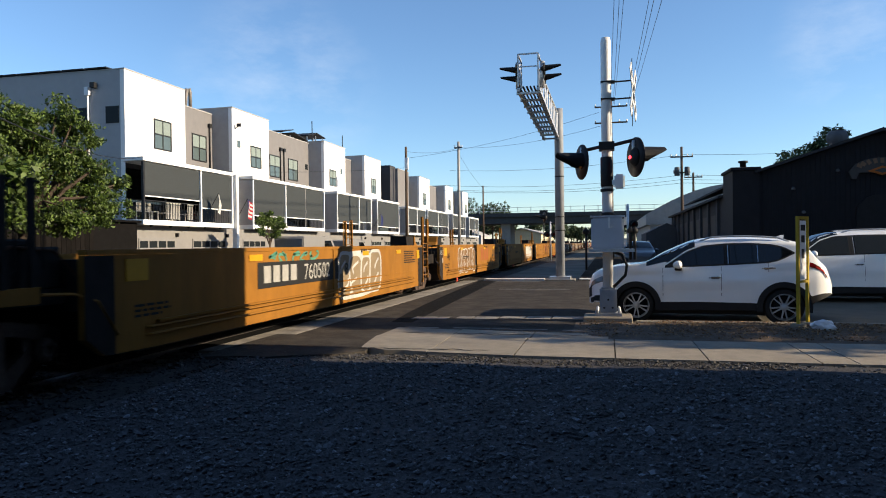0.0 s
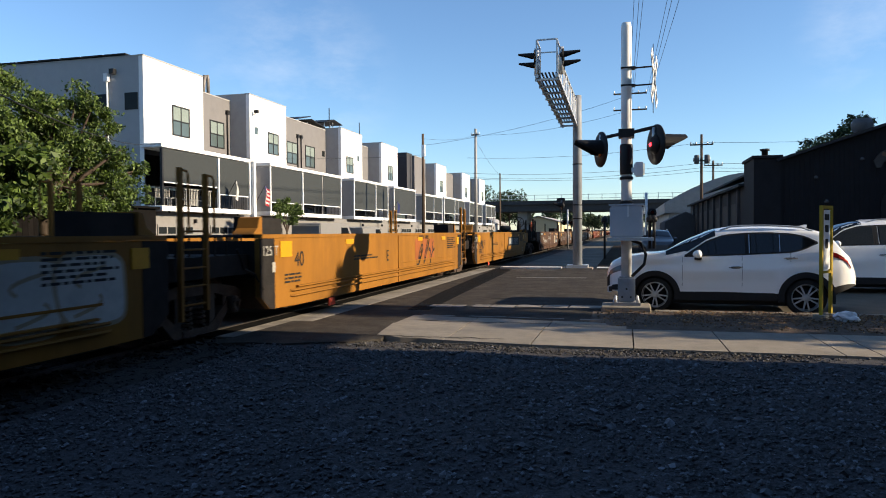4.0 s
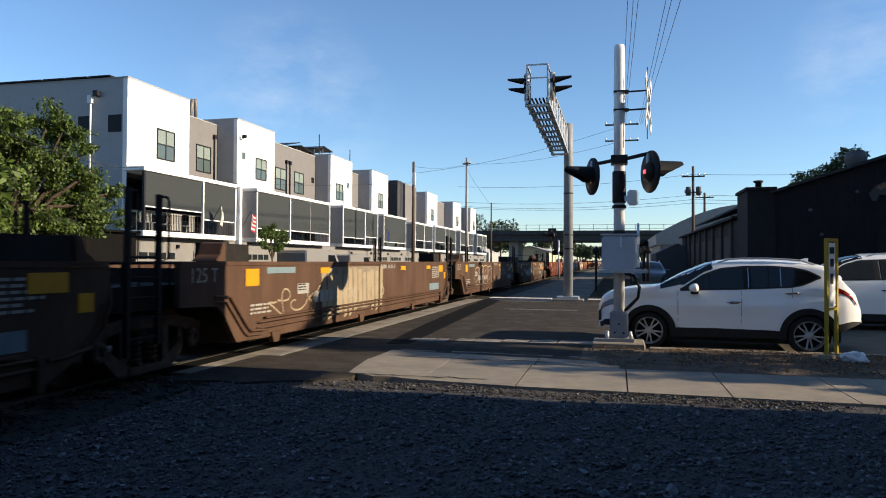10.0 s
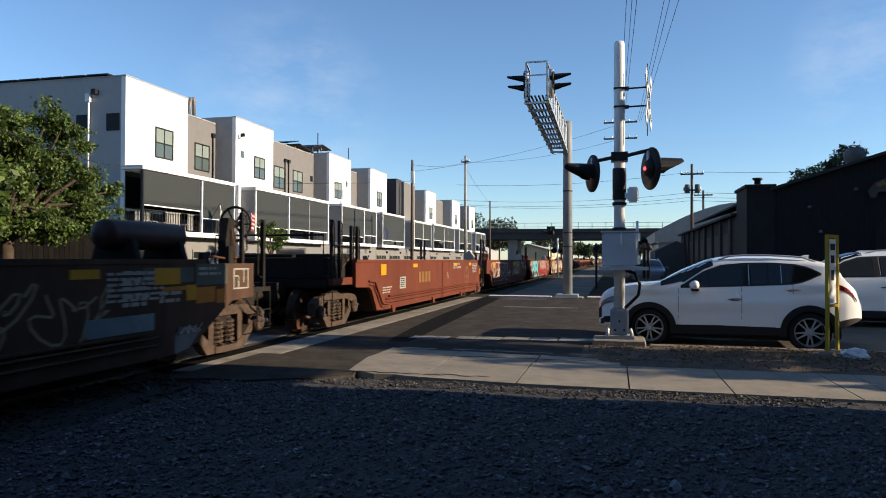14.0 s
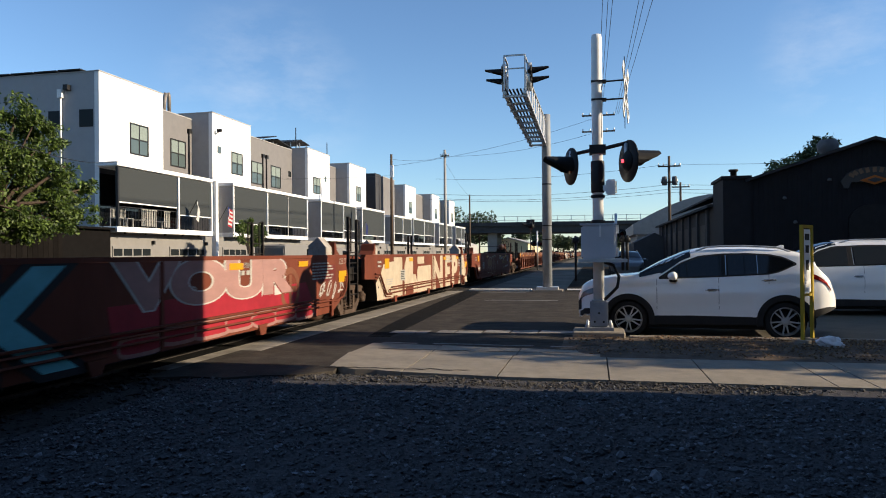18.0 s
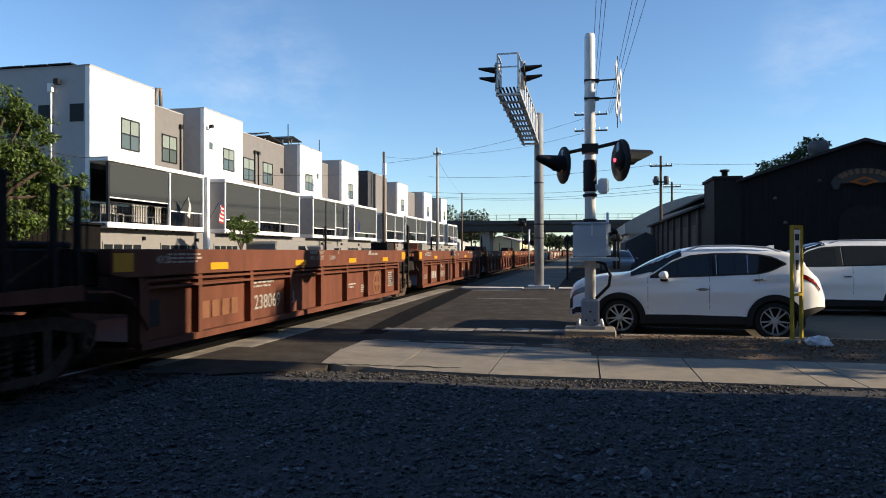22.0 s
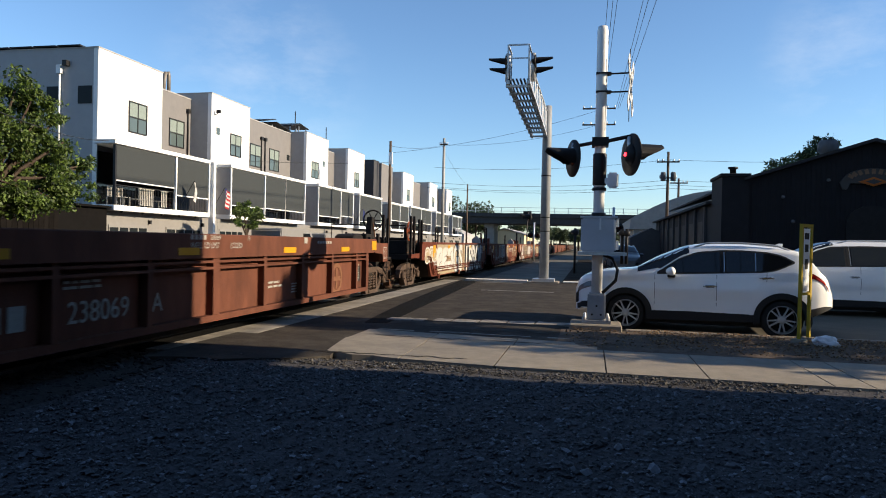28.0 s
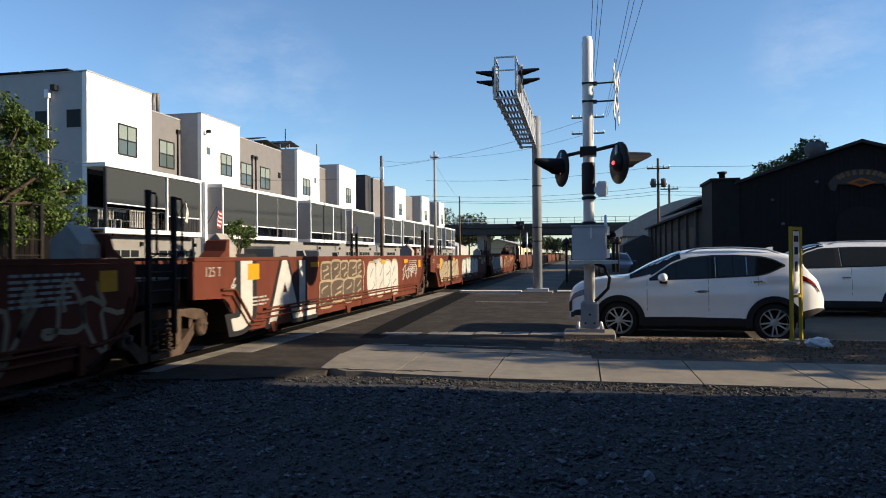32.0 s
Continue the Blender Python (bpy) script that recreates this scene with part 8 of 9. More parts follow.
        for y, rot in ((0.13, Matrix()), (2 * half - 0.13, FLIP)):
            w = share("wheel", WHEEL["tyre"], car, Matrix.Translation((c, y, R)) @ rot, "black tyre on a spoked alloy wheel")
            share("rim", WHEEL["rim"], w)
            share("brake_disc", WHEEL["brake_disc"], w)
    bm_ = bmesh.new()
    prism(bm_, [(0.4, 0.18), (L - 0.8, 0.18), (L - 0.3, 0.42), (L - 0.3, 0.8), (0.25, 0.8), (0.25, 0.28)], "y", 0.2, 2 * half - 0.2)
    part("underbody", bm_, BLACK, car)
    # mirror, rails, fin
    bm_ = bmesh.new()
    bmesh.ops.create_icosphere(bm_, subdivisions=3, radius=0.12)
    for v in bm_.verts:
        flat = 0.55 if v.co.x > 0 else 1.0
        v.co = Vector((v.co.x * 0.95 * flat, v.co.y * 1.05, v.co.z * (0.72 if v.co.z > 0 else 0.6)))
    mz = P(g0 + 0.2, 0.5)
    bmesh.ops.translate(bm_, verts=bm_.verts, vec=(g0 + 0.24, mz.y - 0.12, mz.z + 0.06))
    for f_ in bm_.faces:
        f_.smooth = True
    mirror = part("door_mirror", bm_, paint_, car)
    bm_ = bmesh.new()
    box(bm_, g0 + 0.16, g0 + 0.3, mz.y - 0.1, mz.y + 0.04, mz.z - 0.05, mz.z + 0.005)
    bevel(bm_, 0.015)
    part("mirror_foot", bm_, CLAD, mirror)
    for mir in (1, -1):
        bm_ = bmesh.new()
        pts = []
        for i in range(9):
            x = (2.15 + 1.6 * i / 8) * k
            p = P(x, 0.79, mir)
            pts.append((p.x, p.y, p.z + (0.05 if 0 < i < 8 else 0.0)))
        tube(bm_, pts, 0.018, 6)
        part("roof_rail", bm_, GALV, car)
    bm_ = bmesh.new()
    prism(bm_, [(3.45 * k, H - 0.05), (3.72 * k, H - 0.09), (3.74 * k, H + 0.03), (3.68 * k, H + 0.035)], "y", half - 0.02, half + 0.02)
    part("roof_fin", bm_, paint_, car)
    return car


suv(pose(-0.41, 14.4, -0.1, 0, 0, -5), "white compact SUV parked beside the crossing", CAR_WHITE)
TALL_LINES = (TOP_TALL, GLASS_TOP_TALL, GLASS_LOW_TALL)
suv((3.25, 19.0, -0.1), "white large SUV parked in the second row", CAR_WHITE, L=5.1, H=1.84, wheels=(1.02, 4.02), half=0.98, R=0.37, lines_=TALL_LINES, pillars=(2.25, 2.38, 3.3), glass=(1.32, 4.1))
suv(Matrix.Translation((2.5, 38.0, 0)) @ pose(0, 0, 0, 0, 0, 90), "dark grey hatchback parked further down the lot", CAR_GREY, L=4.3, H=1.55, wheels=(0.88, 3.45), half=0.88, name="parked_car", lines_=TALL_LINES, pillars=(2.25, 2.38, 3.3), glass=(1.32, 4.1))

# ---- trees ----
def leaf_cloud(lumps, count, size, seed):
    """Many small leaves gathered in sprays round uneven lumps (x, y, z, r)."""
    r = np.random.RandomState(seed)
    tot = sum(l[3] ** 2 for l in lumps)
    verts, faces = [], []
    for lx, ly, lz, lr in lumps:
        n = int(count * lr * lr / tot)
        m = max(5, int(26 * lr ** 1.3))
        d = r.normal(size=(m, 3))
        d /= np.linalg.norm(d, axis=1)[:, None]
        mid = np.array([lx, ly, lz]) + d * (lr * (0.35 + 0.6 * r.rand(m) ** 0.6))[:, None] * np.array([1, 1, 0.85])
        pick = r.randint(0, m, n)
        spread = (0.16 * lr ** 0.6 * (0.6 + 0.8 * r.rand(m)))[pick][:, None]
        c = mid[pick] + r.normal(size=(n, 3)) * spread * np.array([1, 1, 0.6])
        u = r.normal(size=(n, 3)) + 0.6 * d[pick] - np.array([0, 0, 0.35])
        u /= np.linalg.norm(u, axis=1)[:, None]
        w = np.cross(u, r.normal(size=(n, 3)))
        w /= np.linalg.norm(w, axis=1)[:, None]
        s = size * (0.6 + 0.8 * r.rand(n))[:, None]
        k = len(verts)
        q = np.stack([c - u * s, c + w * s * 0.5, c + u * s, c - w * s * 0.5], axis=1).reshape(-1, 3)
        verts.extend(map(tuple, q))
        faces.extend((k + 4 * i, k + 4 * i + 1, k + 4 * i + 2, k + 4 * i + 3) for i in range(n))
    me = bpy.data.meshes.new("crown")
    me.from_pydata(verts, [], faces)
    return me


def tree(at, lumps, count, size, seed, label, trunk=0.16, m=None, group="trees"):
    t = thing("tree", at, label, "tree", group)
    cz = sum(l[2] for l in lumps) / len(lumps)
    bm = bmesh.new()
    tube(bm, [(0, 0, -0.1), (0.05, 0.02, cz * 0.35), (0.0, 0.05, cz * 0.75)], trunk, 10, trunk * 0.7)
    for lx, ly, lz, lr in lumps:
        tube(bm, [(0.02, 0.04, cz * 0.55), (lx * 0.5, ly * 0.5, cz * 0.6 + lz * 0.25), (lx, ly, lz)], trunk * 0.5, 6, 0.02)
    part("trunk", bm, BARK, t)
    me = leaf_cloud(lumps, count, size, seed)
    me.materials.append(m or LEAF)
    share("crown", me, t)
    return t


rl = random.Random(5)
CROWN = [(0.1, 0.5, 3.7, 0.85), (-0.4, -0.5, 4.6, 0.9), (-0.7, -1.6, 3.9, 1.2), (0.1, -2.3, 4.7, 0.95), (0.1, -3.2, 3.7, 1.1), (0.2, -1.3, 2.8, 0.9), (0.1, 0.2, 2.7, 0.7), (-0.5, -1.2, 5.3, 0.7), (-0.2, -2.6, 5.2, 0.7), (0.0, 0.3, 4.6, 0.55), (0.0, 1.2, 4.0, 0.55), (0.0, 1.9, 3.3, 0.5), (0.0, 2.5, 2.9, 0.5), (0.1, 2.1, 2.4, 0.5), (0.0, 1.8, 3.9, 0.42), (0.0, 2.7, 2.4, 0.4), (0.0, 3.3, 3.3, 0.42), (0.0, 3.75, 3.5, 0.26), (0.0, 3.55, 2.75, 0.38), (0.0, 3.1, 2.5, 0.4), (0.0, 2.7, 4.75, 0.3), (0.0, 2.4, 3.6, 0.45), (0.0, 1.7, 4.9, 0.5), (0.0, 1.2, 5.1, 0.5), (0.0, 2.0, 4.6, 0.45)]
for k in range(34):
    y = rl.uniform(-3.6, 2.0)
    top = 5.3 - 0.3 * max(0.0, y + 1.0) ** 1.4
    CROWN.append((rl.uniform(-0.9, 1.0), y, rl.uniform(2.1 + 0.1 * max(0, y), max(2.7, top)), rl.uniform(0.26, 0.5)))
tree((-14.3, 14.6, 0), CROWN, 80000, 0.052, 3, "leafy green tree beyond the tracks", 0.18)
tree((-12.6, 11.4, 0), [(0, 0, 2.3, 0.9), (0.2, 0.5, 3.0, 0.7), (-0.1, -0.4, 1.5, 0.8)], 7000, 0.09, 5, "young bright green tree beside the tracks", 0.08)
tree((-19.2, 37.2, 0), [(0, 0, 2.9, 0.5), (0.2, 0.75, 2.6, 0.42), (-0.1, -0.65, 2.75, 0.45), (0.1, 1.1, 3.0, 0.33), (0, -0.3, 3.35, 0.33), (0.1, 0.4, 2.25, 0.38), (0, -1.0, 2.3, 0.3)], 4200, 0.07, 7, "small clipped green tree before the balconies", 0.06)
# crowns past the hall roof
tree((10.6, 39.0, 0), [(-1.3, 0, 4.9, 0.6), (-0.6, 0.3, 5.5, 0.8), (0.3, -0.2, 6.3, 0.8), (1.0, 0.4, 6.8, 0.6), (0.5, 0.2, 7.0, 0.35), (0.6, 1.6, 6.3, 0.8), (-0.5, 1.8, 5.3, 0.8), (-0.2, 0.1, 6.2, 0.4)], 5200, 0.075, 9, "dark green tree behind the hall", 0.25, LEAF_FAR)
tree((10.8, 45.0, 0), [(-0.8, 0, 5.4, 1.0), (0.2, 1.0, 6.2, 1.0), (0.9, -0.6, 6.3, 1.0), (0.6, 2.2, 6.2, 1.1)], 3600, 0.09, 10, "dark green tree behind the hall", 0.25, LEAF_FAR)
# street tree beside the lot, whose shade falls on the sidewalk
tree((13.0, 12.35, 0), [(0, -1.5, 3.8, 0.75), (0.2, -0.7, 4.0, 0.95), (0, 0.2, 4.1, 0.85), (0.3, -0.9, 4.9, 0.9), (-0.2, 0.1, 5.1, 1.0), (0, 0.8, 5.7, 0.85), (0.3, 0.5, 6.3, 0.75), (0.1, 1.1, 6.6, 0.7), (0, 0.9, 7.2, 0.6), (0.6, -1.2, 4.3, 0.7), (0.4, 0.75, 6.2, 0.6), (-0.3, 0.7, 6.7, 0.6), (0.2, 0.75, 5.6, 0.6)], 5000, 0.12, 13, "street tree beside the parking lot", 0.16)
# far trees along the tracks
rt = random.Random(21)
for x, y, h in ((-37, 186, 15.5), (-30.5, 188, 13), (-28, 190, 10), (-14, 205, 8), (-9, 215, 7), (-20, 250, 9), (-3, 190, 6.5), (2.5, 185, 7.5), (0, 240, 8), (-11, 260, 8), (7, 210, 8), (14, 120, 6), (9.5, 95, 4.2), (12, 100, 4.5), (6, 98, 3.6), (-26, 260, 11), (-40, 230, 11), (-34, 200, 10), (22, 180, 10), (-5, 300, 8), (4, 320, 9), (-16, 320, 9)):
    lumps = [(rt.uniform(-1, 1) * h * 0.28, rt.uniform(-1, 1) * h * 0.2, h * rt.uniform(0.5, 0.82), h * rt.uniform(0.17, 0.27)) for _ in range(6)]
    tree((x, y, 0), lumps, 2600, 0.3, int(x * 7 + y) % 1000, "distant green tree beyond the overpass" if y > 150 else "green tree near the overpass", 0.25, LEAF_FAR, "far trees")

# ---- loose stones, chips and litter ----
def stones(name, n, area, size, seed, m, label, category, keep=None, z=0.0):
    """Many broken stones in one mesh."""
    r = np.random.RandomState(seed)
    base = np.array([(1, 0, 0), (-1, 0, 0), (0, 1, 0), (0, -1, 0), (0, 0, 1), (0, 0, -1), (0.7, 0.7, 0.5), (-0.7, 0.6, 0.5), (0.6, -0.7, 0.5), (-0.6, -0.7, 0.5)], float)
    tri = ((6, 4, 0), (6, 2, 4), (6, 0, 2), (7, 4, 2), (7, 2, 1), (7, 1, 4), (8, 0, 4), (8, 4, 3), (8, 3, 0), (9, 4, 1), (9, 1, 3), (9, 3, 4), (0, 5, 2), (2, 5, 1), (1, 5, 3), (3, 5, 0))
    verts, faces = [], []
    k = 0
    while k < n:
        x, y = r.uniform(area[0], area[1]), r.uniform(area[2], area[3])
        if keep is not None and not keep(x, y, r):
            continue
        k += 1
        s = size[0] + (size[1] - size[0]) * r.rand() ** 2.6
        v = base * (0.65 + 0.7 * r.rand(10, 1)) * np.array([1.0, r.uniform(0.6, 1.0), r.uniform(0.4, 0.75)]) * s
        a, b = r.uniform(0, 6.28), r.uniform(-0.5, 0.5)
        ca, sa, cb, sb = math.cos(a), math.sin(a), math.cos(b), math.sin(b)
        v = v @ np.array([[ca, sa, 0], [-sa, ca, 0], [0, 0, 1]]) @ np.array([[1, 0, 0], [0, cb, sb], [0, -sb, cb]])
        zz = z + 0.03 * noise.noise((x * 0.7, y * 0.7, 3.1)) - 0.01 + s * 0.15
        q = len(verts)
        verts.extend((x + p[0], y + p[1], zz + p[2]) for p in v)
        faces.extend((q + f[0], q + f[1], q + f[2]) for f in tri)
    me = bpy.data.meshes.new(name)
    me.from_pydata(verts, [], faces)
    me.materials.append(m)
    ob = new(name, me)
    return tagged(ob, label, category, kind="stuff")


def stone_mat(name, dark, light):
    m = bpy.data.materials.new(name)
    m.use_nodes = True
    n, l = m.node_tree.nodes, m.node_tree.links
    g = n.new("ShaderNodeNewGeometry")
    rp = n.new("ShaderNodeValToRGB")
    rp.color_ramp.elements[0].color, rp.color_ramp.elements[1].color = (*dark, 1), (*light, 1)
    e = rp.color_ramp.elements.new(0.8)
    e.color = (*[(a + b) / 2.6 for a, b in zip(dark, light)], 1)
    l.new(g.outputs["Random Per Island"], rp.inputs["Fac"])
    tc = n.new("ShaderNodeTexCoord")
    nz = n.new("ShaderNodeTexNoise")
    nz.inputs["Scale"].default_value, nz.inputs["Detail"].default_value = 60, 4
    l.new(tc.outputs["Object"], nz.inputs["Vector"])
    mx = n.new("ShaderNodeMix")
    mx.data_type, mx.blend_type = "RGBA", "OVERLAY"
    mx.inputs["Factor"].default_value = 0.5
    l.new(rp.outputs["Color"], mx.inputs["A"])
    l.new(nz.outputs["Fac"], mx.inputs["B"])
    b = n["Principled BSDF"]
    l.new(mx.outputs["Result"], b.inputs["Base Color"])
    b.inputs["Roughness"].default_value = 0.85
    return m


STONE = stone_mat("stone_chips", (0.044, 0.043, 0.044), (0.19, 0.2, 0.22))
EDGE_STONE = stone_mat("edge_chips", (0.022, 0.019, 0.016), (0.1, 0.09, 0.078))
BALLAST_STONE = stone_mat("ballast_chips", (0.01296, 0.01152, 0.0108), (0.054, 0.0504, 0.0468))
MULCH = stone_mat("mulch_chips", (0.07, 0.04, 0.024), (0.42, 0.25, 0.11))


def sparse_right(x, y, r):
    """Fewer stones on the trodden ground at the right, more in the middle."""
    edge = 1.6 + 0.22 * (y - 4) + 0.5 * noise.noise((x, y, 5))
    p = 1.0 if x < edge else max(0.08, 1 - (x - edge) * 1.6)
    if y > 8.55 and r.rand() < 0.8:
        return False
    return r.rand() < p * (0.55 + 0.45 * noise.noise((x * 0.8, y * 0.8, 9)) + 0.25)


stones("gravel", 34000, (-4.8, 5.5, 2.4, 9.15), (0.007, 0.027), 2, STONE, "crushed blue-grey gravel chips", "gravel", sparse_right)
stones("coarse_gravel", 420, (-4.8, 4.5, 2.6, 9.0), (0.028, 0.055), 8, STONE, "larger broken stones among the gravel", "gravel", sparse_right)
stones("gravel_edge", 2600, (-4.6, 2.2, 8.75, 9.2), (0.008, 0.026), 3, EDGE_STONE, "gravel chips spilt along the sidewalk edge", "gravel", lambda x, y, r: r.rand() < 0.9)
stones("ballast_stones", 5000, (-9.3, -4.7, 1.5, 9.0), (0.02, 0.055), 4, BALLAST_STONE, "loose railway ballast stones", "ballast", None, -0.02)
stones("mulch", 6500, (-0.5, 7.5, 11.0, 13.42), (0.006, 0.024), 6, MULCH, "brown wood chips and dry leaves on the soil", "mulch", lambda x, y, r: r.rand() < (0.25 + 0.75 * (y - 11) / 2.6) * (1 if x > 0.8 else 0.4), 0.06)

# ---- small things beyond the tracks ----
VAN_WHITE = mat("van_white", (0.2, 0.195, 0.19), 0.35, var=0.05, scale=3)
van = thing("parked_van", (-18.6, 38.5, 0), "pale grey van parked in the alley", "van")
bm = bmesh.new()
prism(bm, [(0, 0.35), (0, 2.0), (0.15, 2.12), (4.0, 2.12), (4.5, 1.95), (5.05, 1.25), (5.5, 1.1), (5.6, 0.4)], "x", -0.95, 0.95)
bevel(bm, 0.05, 2)
vb = part("body", bm, VAN_WHITE, van)
bm = bmesh.new()
prism(bm, [(3.2, 1.25), (3.2, 1.85), (4.2, 1.85), (4.75, 1.25)], "x", 0.952, 0.96)
part("side_window", bm, CAR_GLASS, vb)
for y in (0.95, 4.6):
    for x in (-0.82, 0.82):
        bm = bmesh.new()
        lathe(bm, [(0.2, -0.1), (0.34, -0.1), (0.34, 0.1), (0.2, 0.1)], "x", (x, y, 0.34), 20)
        part("wheel", bm, TYRE, van)
van = thing("parked_truck", (-18.4, 45.0, 0), "white pickup truck with a canopy in the alley", "truck")
bm = bmesh.new()
prism(bm, [(0, 0.45), (0, 1.85), (2.3, 1.95), (2.5, 1.9), (3.6, 1.85), (4.3, 1.15), (5.3, 1.05), (5.4, 0.45)], "x", -0.92, 0.92)
bevel(bm, 0.05, 2)
part("body", bm, VAN_WHITE, van)
bm = bmesh.new()
prism(bm, [(2.6, 1.2), (2.6, 1.75), (3.5, 1.75), (4.0, 1.2)], "x", 0.922, 0.93)
part("side_window", bm, CAR_GLASS, van)
for y in (0.95, 4.4):
    for x in (-0.8, 0.8):
        bm = bmesh.new()
        lathe(bm, [(0.2, -0.1), (0.36, -0.1), (0.36, 0.1), (0.2, 0.1)], "x", (x, y, 0.36), 20)
        part("wheel", bm, TYRE, van)

# fence and low shed beside the first house; near-black colour stands in for shade
FENCE = mat("shaded_fence_wood", (0.007, 0.006, 0.0055), 0.95, spec=0.05, var=0.3, scale=4, bump=0.4, bscale=30, rand=0.2)
fence = thing("fence", (-20.5, 8.0, 0), "dark board fence beyond the tracks", "fence")
for k in range(66):
    bm = bmesh.new()
    box(bm, -0.012, 0.012, 0.25 * k, 0.25 * k + 0.235, 0.0, 2.35 + 0.03 * ((k * 7) % 3))
    part("board", bm, FENCE, fence)
for z in (0.5, 1.9):
    bbox("rail", FENCE, fence, -0.07, -0.014, 0, 16.5, z, z + 0.09)
shed2 = thing("side_shed", (0, 0, 0), "low dark shed against the first house", "shed")
SHED_DARK = mat("shaded_shed_boards", (0.007, 0.0065, 0.0065), 0.95, var=0.2, scale=4, spec=0.05)
bbox("wall", SHED_DARK, shed2, -31, -22.3, 22.0, 29.6, 0, 2.75)
bbox("roof", SHED_DARK, shed2, -31.2, -22.1, 21.8, 29.68, 2.752, 2.85)


# flags
def flag(at, w, h, label, stripes, canton, lean=0.35):
    f = thing("flag", at, label, "flag", "flags on the balconies")
    bm = bmesh.new()
    tube(bm, [(-0.3, 0, -0.6), (0.35, 0.1, 0.55)], 0.018, 6)
    part("flag_pole", bm, DARK_METAL, f)
    n = len(stripes)

    def pt(u, v):
        return (0.33 - 0.25 * u * 0.4 + 0.05 * math.sin(u * 7 + v * 2), 0.1 + 0.22 * u * w + 0.06 * math.sin(v * 5), 0.5 - v * h - lean * u * 0.5)
    for k, m in enumerate(stripes):
        bm = bmesh.new()
        vs = [[bm.verts.new(pt(i / 8, (k + j) / n)) for i in range(9)] for j in (0, 1)]
        for i in range(8):
            bm.faces.new((vs[0][i], vs[0][i + 1], vs[1][i + 1], vs[1][i])).smooth = True
        part("stripe", bm, m, f, fix=False)
    if canton is not None:
        bm = bmesh.new()
        vs = [[bm.verts.new(Vector(pt(i / 8, j * 0.5)) + Vector((0.008, 0, 0))) for i in range(5)] for j in (0, 1)]
        for i in range(4):
            bm.faces.new((vs[0][i], vs[0][i + 1], vs[1][i + 1], vs[1][i])).smooth = True
        part("canton", bm, canton, f, fix=False)


FLAG_RED, FLAG_WHITE, FLAG_BLUE = mat("flag_red", (0.288, 0.0216, 0.0288), 0.8), mat("flag_white", (0.432, 0.432, 0.4176), 0.8), mat("flag_blue", (0.0144, 0.0216, 0.0864), 0.8)
flag((-21.6, 38.4, 3.9), 3.2, 1.1, "striped red and white flag with blue corner on a pole", [FLAG_RED if k % 2 == 0 else FLAG_WHITE for k in range(9)], FLAG_BLUE)
flag((-21.7, 35.3, 4.0), 1.6, 0.9, "hanging white flag on the balcony corner", [FLAG_WHITE] * 3, None, 0.6)
flag((-21.7, 64.2, 4.0), 4.2, 1.0, "dark blue flag on a slanted pole", [FLAG_BLUE] * 3, None)

# balcony furniture
CHAIR = mat("chair_paint", (0.35, 0.34, 0.31), 0.6, var=0.08)


def balcony_chair(y):
    c = thing("balcony_chair", (-22.55, y, 2.921), "pale metal chair on the balcony", "chair", "balcony chairs")
    bbox("seat", CHAIR, c, -0.22, 0.22, -0.24, 0.24, 0.42, 0.45)
    for sx in (-0.2, 0.2):
        for sy in (-0.22, 0.22):
            bbox("leg", CHAIR, c, sx - 0.015, sx + 0.015, sy - 0.015, sy + 0.015, 0, 0.418)
    bbox("top_rail", CHAIR, c, -0.22, -0.19, -0.24, 0.24, 0.93, 0.97)
    for k in range(5):
        bbox("back_slat", CHAIR, c, -0.215, -0.195, -0.22 + 0.1 * k, -0.19 + 0.1 * k, 0.452, 0.928)


balcony_chair(30.4)
balcony_chair(31.1)


def slat_bench(y0, y1):
    b = thing("slatted_bench", (-22.4, y0, 2.921), "cream slatted bench back on the balcony", "bench", "balcony benches")
    w = y1 - y0
    bbox("seat", CHAIR, b, -0.5, -0.05, 0, w, 0.4, 0.44)
    bbox("top_rail", CHAIR, b, 0, 0.04, 0, w, 0.92, 0.97)
    n = int(w / 0.13)
    for k in range(n):
        bbox("slat", CHAIR, b, 0.004, 0.03, k * w / n + 0.02, k * w / n + 0.09, 0.1, 0.918)
    for y in (0.02, w - 0.06):
        bbox("leg", CHAIR, b, -0.5, -0.46, y, y + 0.04, 0, 0.398)


slat_bench(32.0, 33.3)
slat_bench(33.9, 34.5)

# parking line, wheel stop and litter in the lot
LINE = mat("road_paint", (0.3024, 0.2952, 0.2736), 0.8, var=0.25, scale=6, stain=(0.108, 0.1008, 0.0936), stain_amt=0.6)
for k, (x0, x1, y) in enumerate(((-3.5, -1.2, 22.8), (3.9, 8.8, 17.2), (-4.5, -2.6, 27.2))):
    bm = bmesh.new()
    box(bm, x0, x1, y, y + 0.12, (LOT if x0 > 1 else 0) + 0.002, (LOT if x0 > 1 else 0) + 0.006)
    solid("painted_line", bm, LINE, "worn white painted line on the asphalt", "road marking", kind="structure")
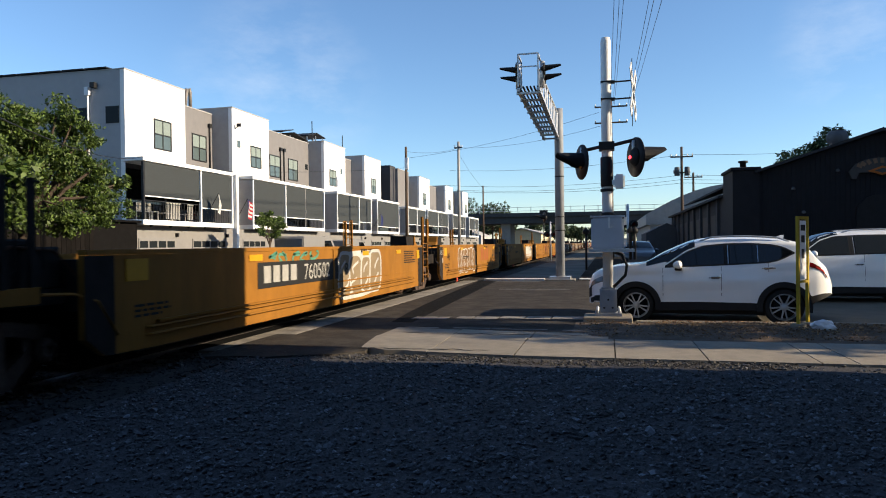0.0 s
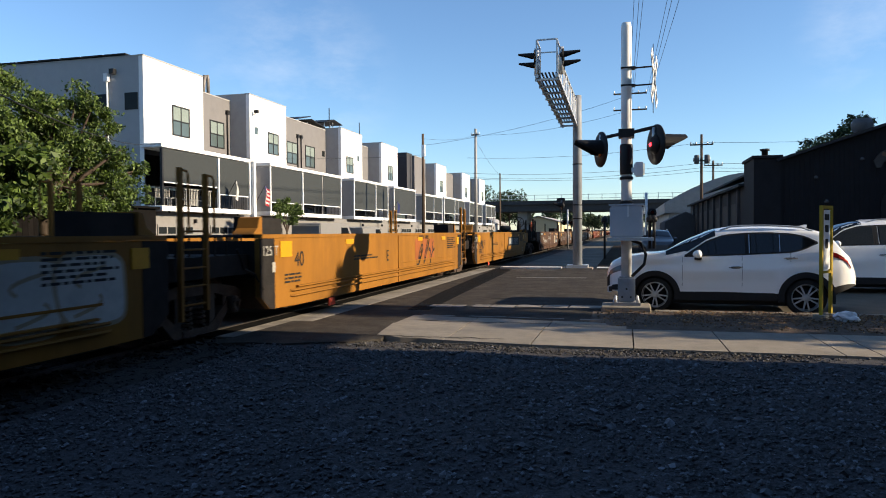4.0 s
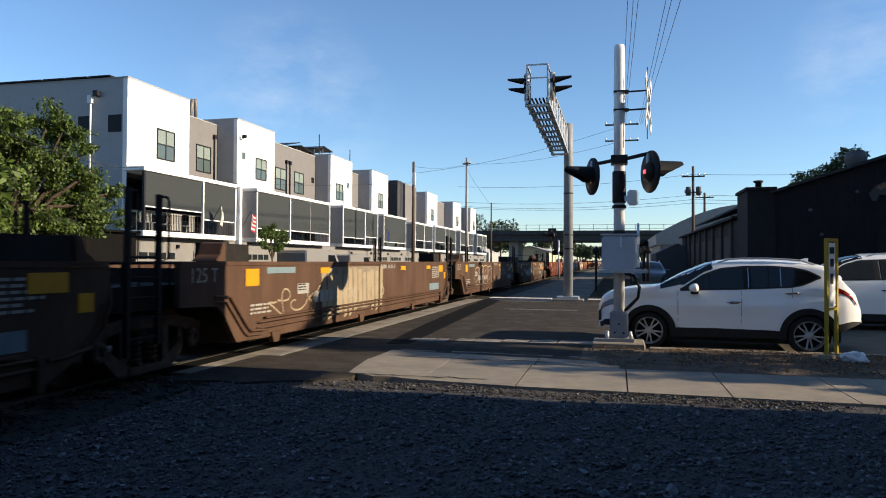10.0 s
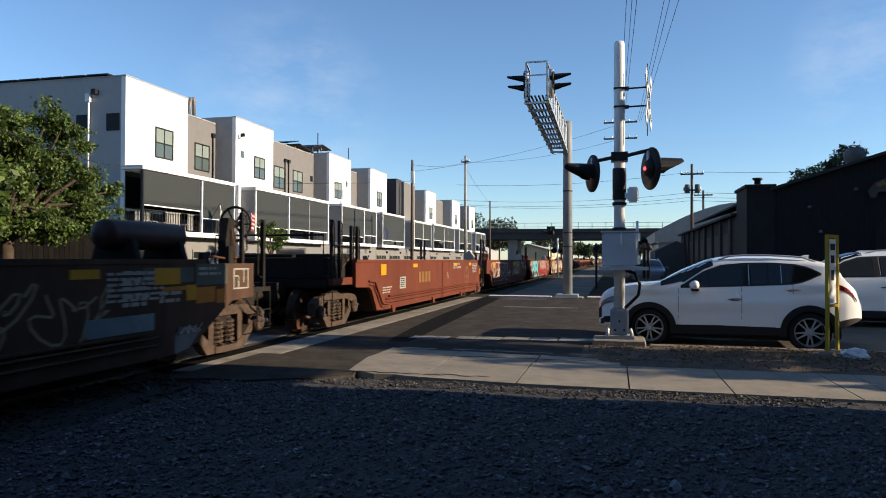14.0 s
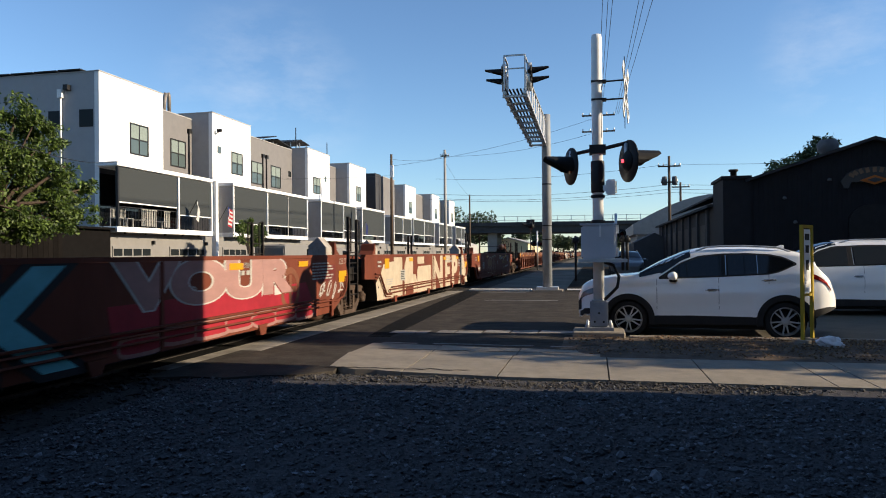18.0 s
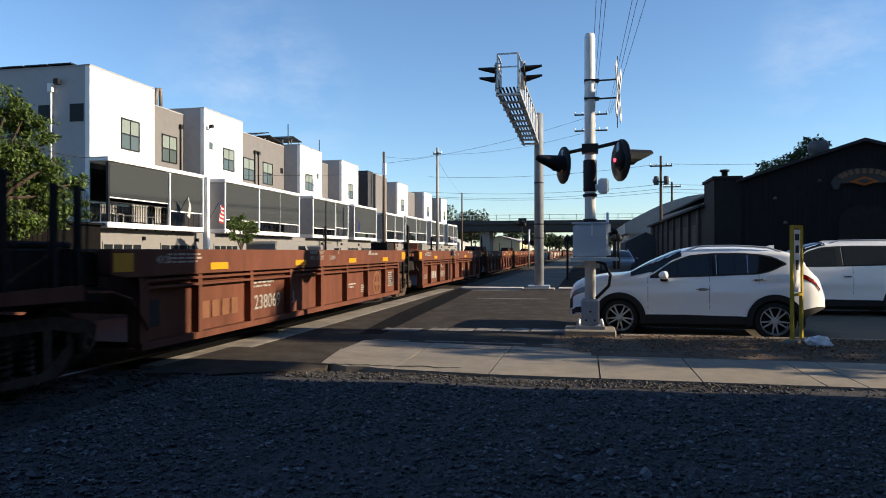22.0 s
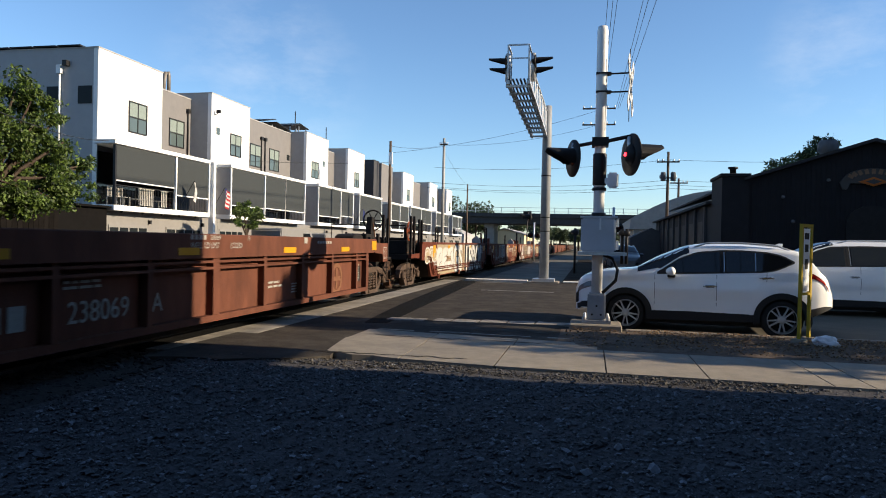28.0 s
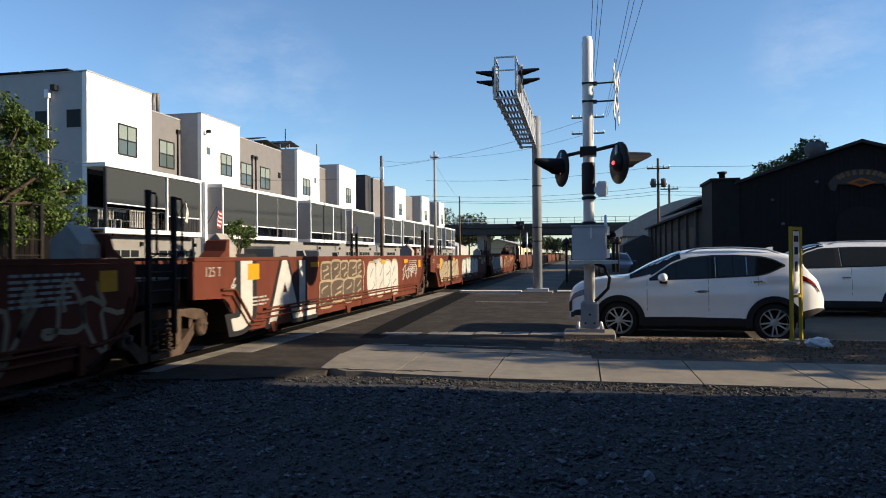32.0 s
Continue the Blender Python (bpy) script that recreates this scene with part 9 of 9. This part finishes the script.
# loose slab edge and cracked asphalt lip
CRACK = mat("crack_dark", (0.0144, 0.01296, 0.01152), 0.95, var=0.2)
rc = random.Random(77)
for x0, x1, y in ((-3.6, -1.6, 9.55), (-3.4, -0.4, 11.3), (-3.1, -0.9, 15.6), (-3.0, 0.0, 12.6)):
    bm = bmesh.new()
    n = 22
    up, lo = [], []
    for i in range(n + 1):
        x = x0 + (x1 - x0) * i / n
        yy = y + rc.uniform(-0.05, 0.05)
        wd = rc.uniform(0.008, 0.03) * (1 if 0 < i < n else 0.2)
        z = 0.0265 if y < 10.9 else 0.0225 if y < 11.9 else 0.0045
        up.append(bm.verts.new((x, yy + wd, z)))
        lo.append(bm.verts.new((x, yy - wd, z)))
    for i in range(n):
        bm.faces.new((lo[i], lo[i + 1], up[i + 1], up[i]))
    solid("pavement_crack", bm, CRACK, "dark ragged crack in the pavement", "crack", kind="structure", fix=False)
# distant traffic signal hung from the overpass side
ts = thing("traffic_signal", (-14.0, 158.5, 0), "dark traffic signal before the overpass", "traffic light")
bm = bmesh.new()
tube(bm, [(0, 0, -0.1), (0, 0, 9.0)], 0.12, 8)
part("pole", bm, DARK_METAL, ts)
bm = bmesh.new()
box(bm, -0.9, 0.9, -0.4, 0.2, 7.2, 9.0)
part("signal_head", bm, BLACK, ts)
# broken kerb line in the roadway and a gutter beside the sidewalk ramp
gut = thing("gutter_strip", (0, 0, 0), "broken pale concrete kerb line flush with the asphalt", "kerb", kind="structure")
a = -3.9
while a < -0.5:
    w = rc.choice((0.22, 0.5, 0.9, 0.34))
    bm = bmesh.new()
    lo_, hi_ = 13.62 + 0.12 * (a + 3.9) + rc.uniform(-0.06, 0.06), 14.0 + 0.13 * (a + 3.9) + rc.uniform(-0.14, 0.08)
    rim = [(a + w * q, lo_ + rc.uniform(-0.035, 0.035)) for q in (0.0, 0.2, 0.45, 0.7, 0.97)]
    rim += [(a + w * q, hi_ + rc.uniform(-0.06, 0.05)) for q in (0.98, 0.75, 0.5, 0.22, 0.03)]
    prism(bm, rim, "z", -0.05, rc.uniform(0.005, 0.009))
    part("kerb_piece", bm, CONC_OLD, gut)
    a += w + rc.choice((0.01, 0.02, 0.15))
a = -3.6
while a < 0.0:
    w = rc.uniform(0.5, 1.3)
    bm = bmesh.new()
    y_ = 12.15 - 0.03 * (a + 3.6)
    prism(bm, [(a, y_ + rc.uniform(-0.02, 0.02)), (a + w, y_ - 0.03 * w), (a + w - 0.02, y_ + rc.uniform(0.05, 0.12)), (a + 0.5 * w, y_ + rc.uniform(0.04, 0.1)), (a + 0.02, y_ + 0.1)], "z", -0.05, rc.uniform(0.005, 0.01))
    part("kerb_piece", bm, CONC_OLD, gut)
    a += w + rc.choice((0.012, 0.25))


def motions():
    """The train rolls towards the camera at an even speed."""
    for car, first in CARS:
        walk(car, [(t, Matrix.Translation((TX, first - SPEED * t, RT))) for t in (0, 4, 8, 12, 16, 20, 24, 28, 32)])


motions()
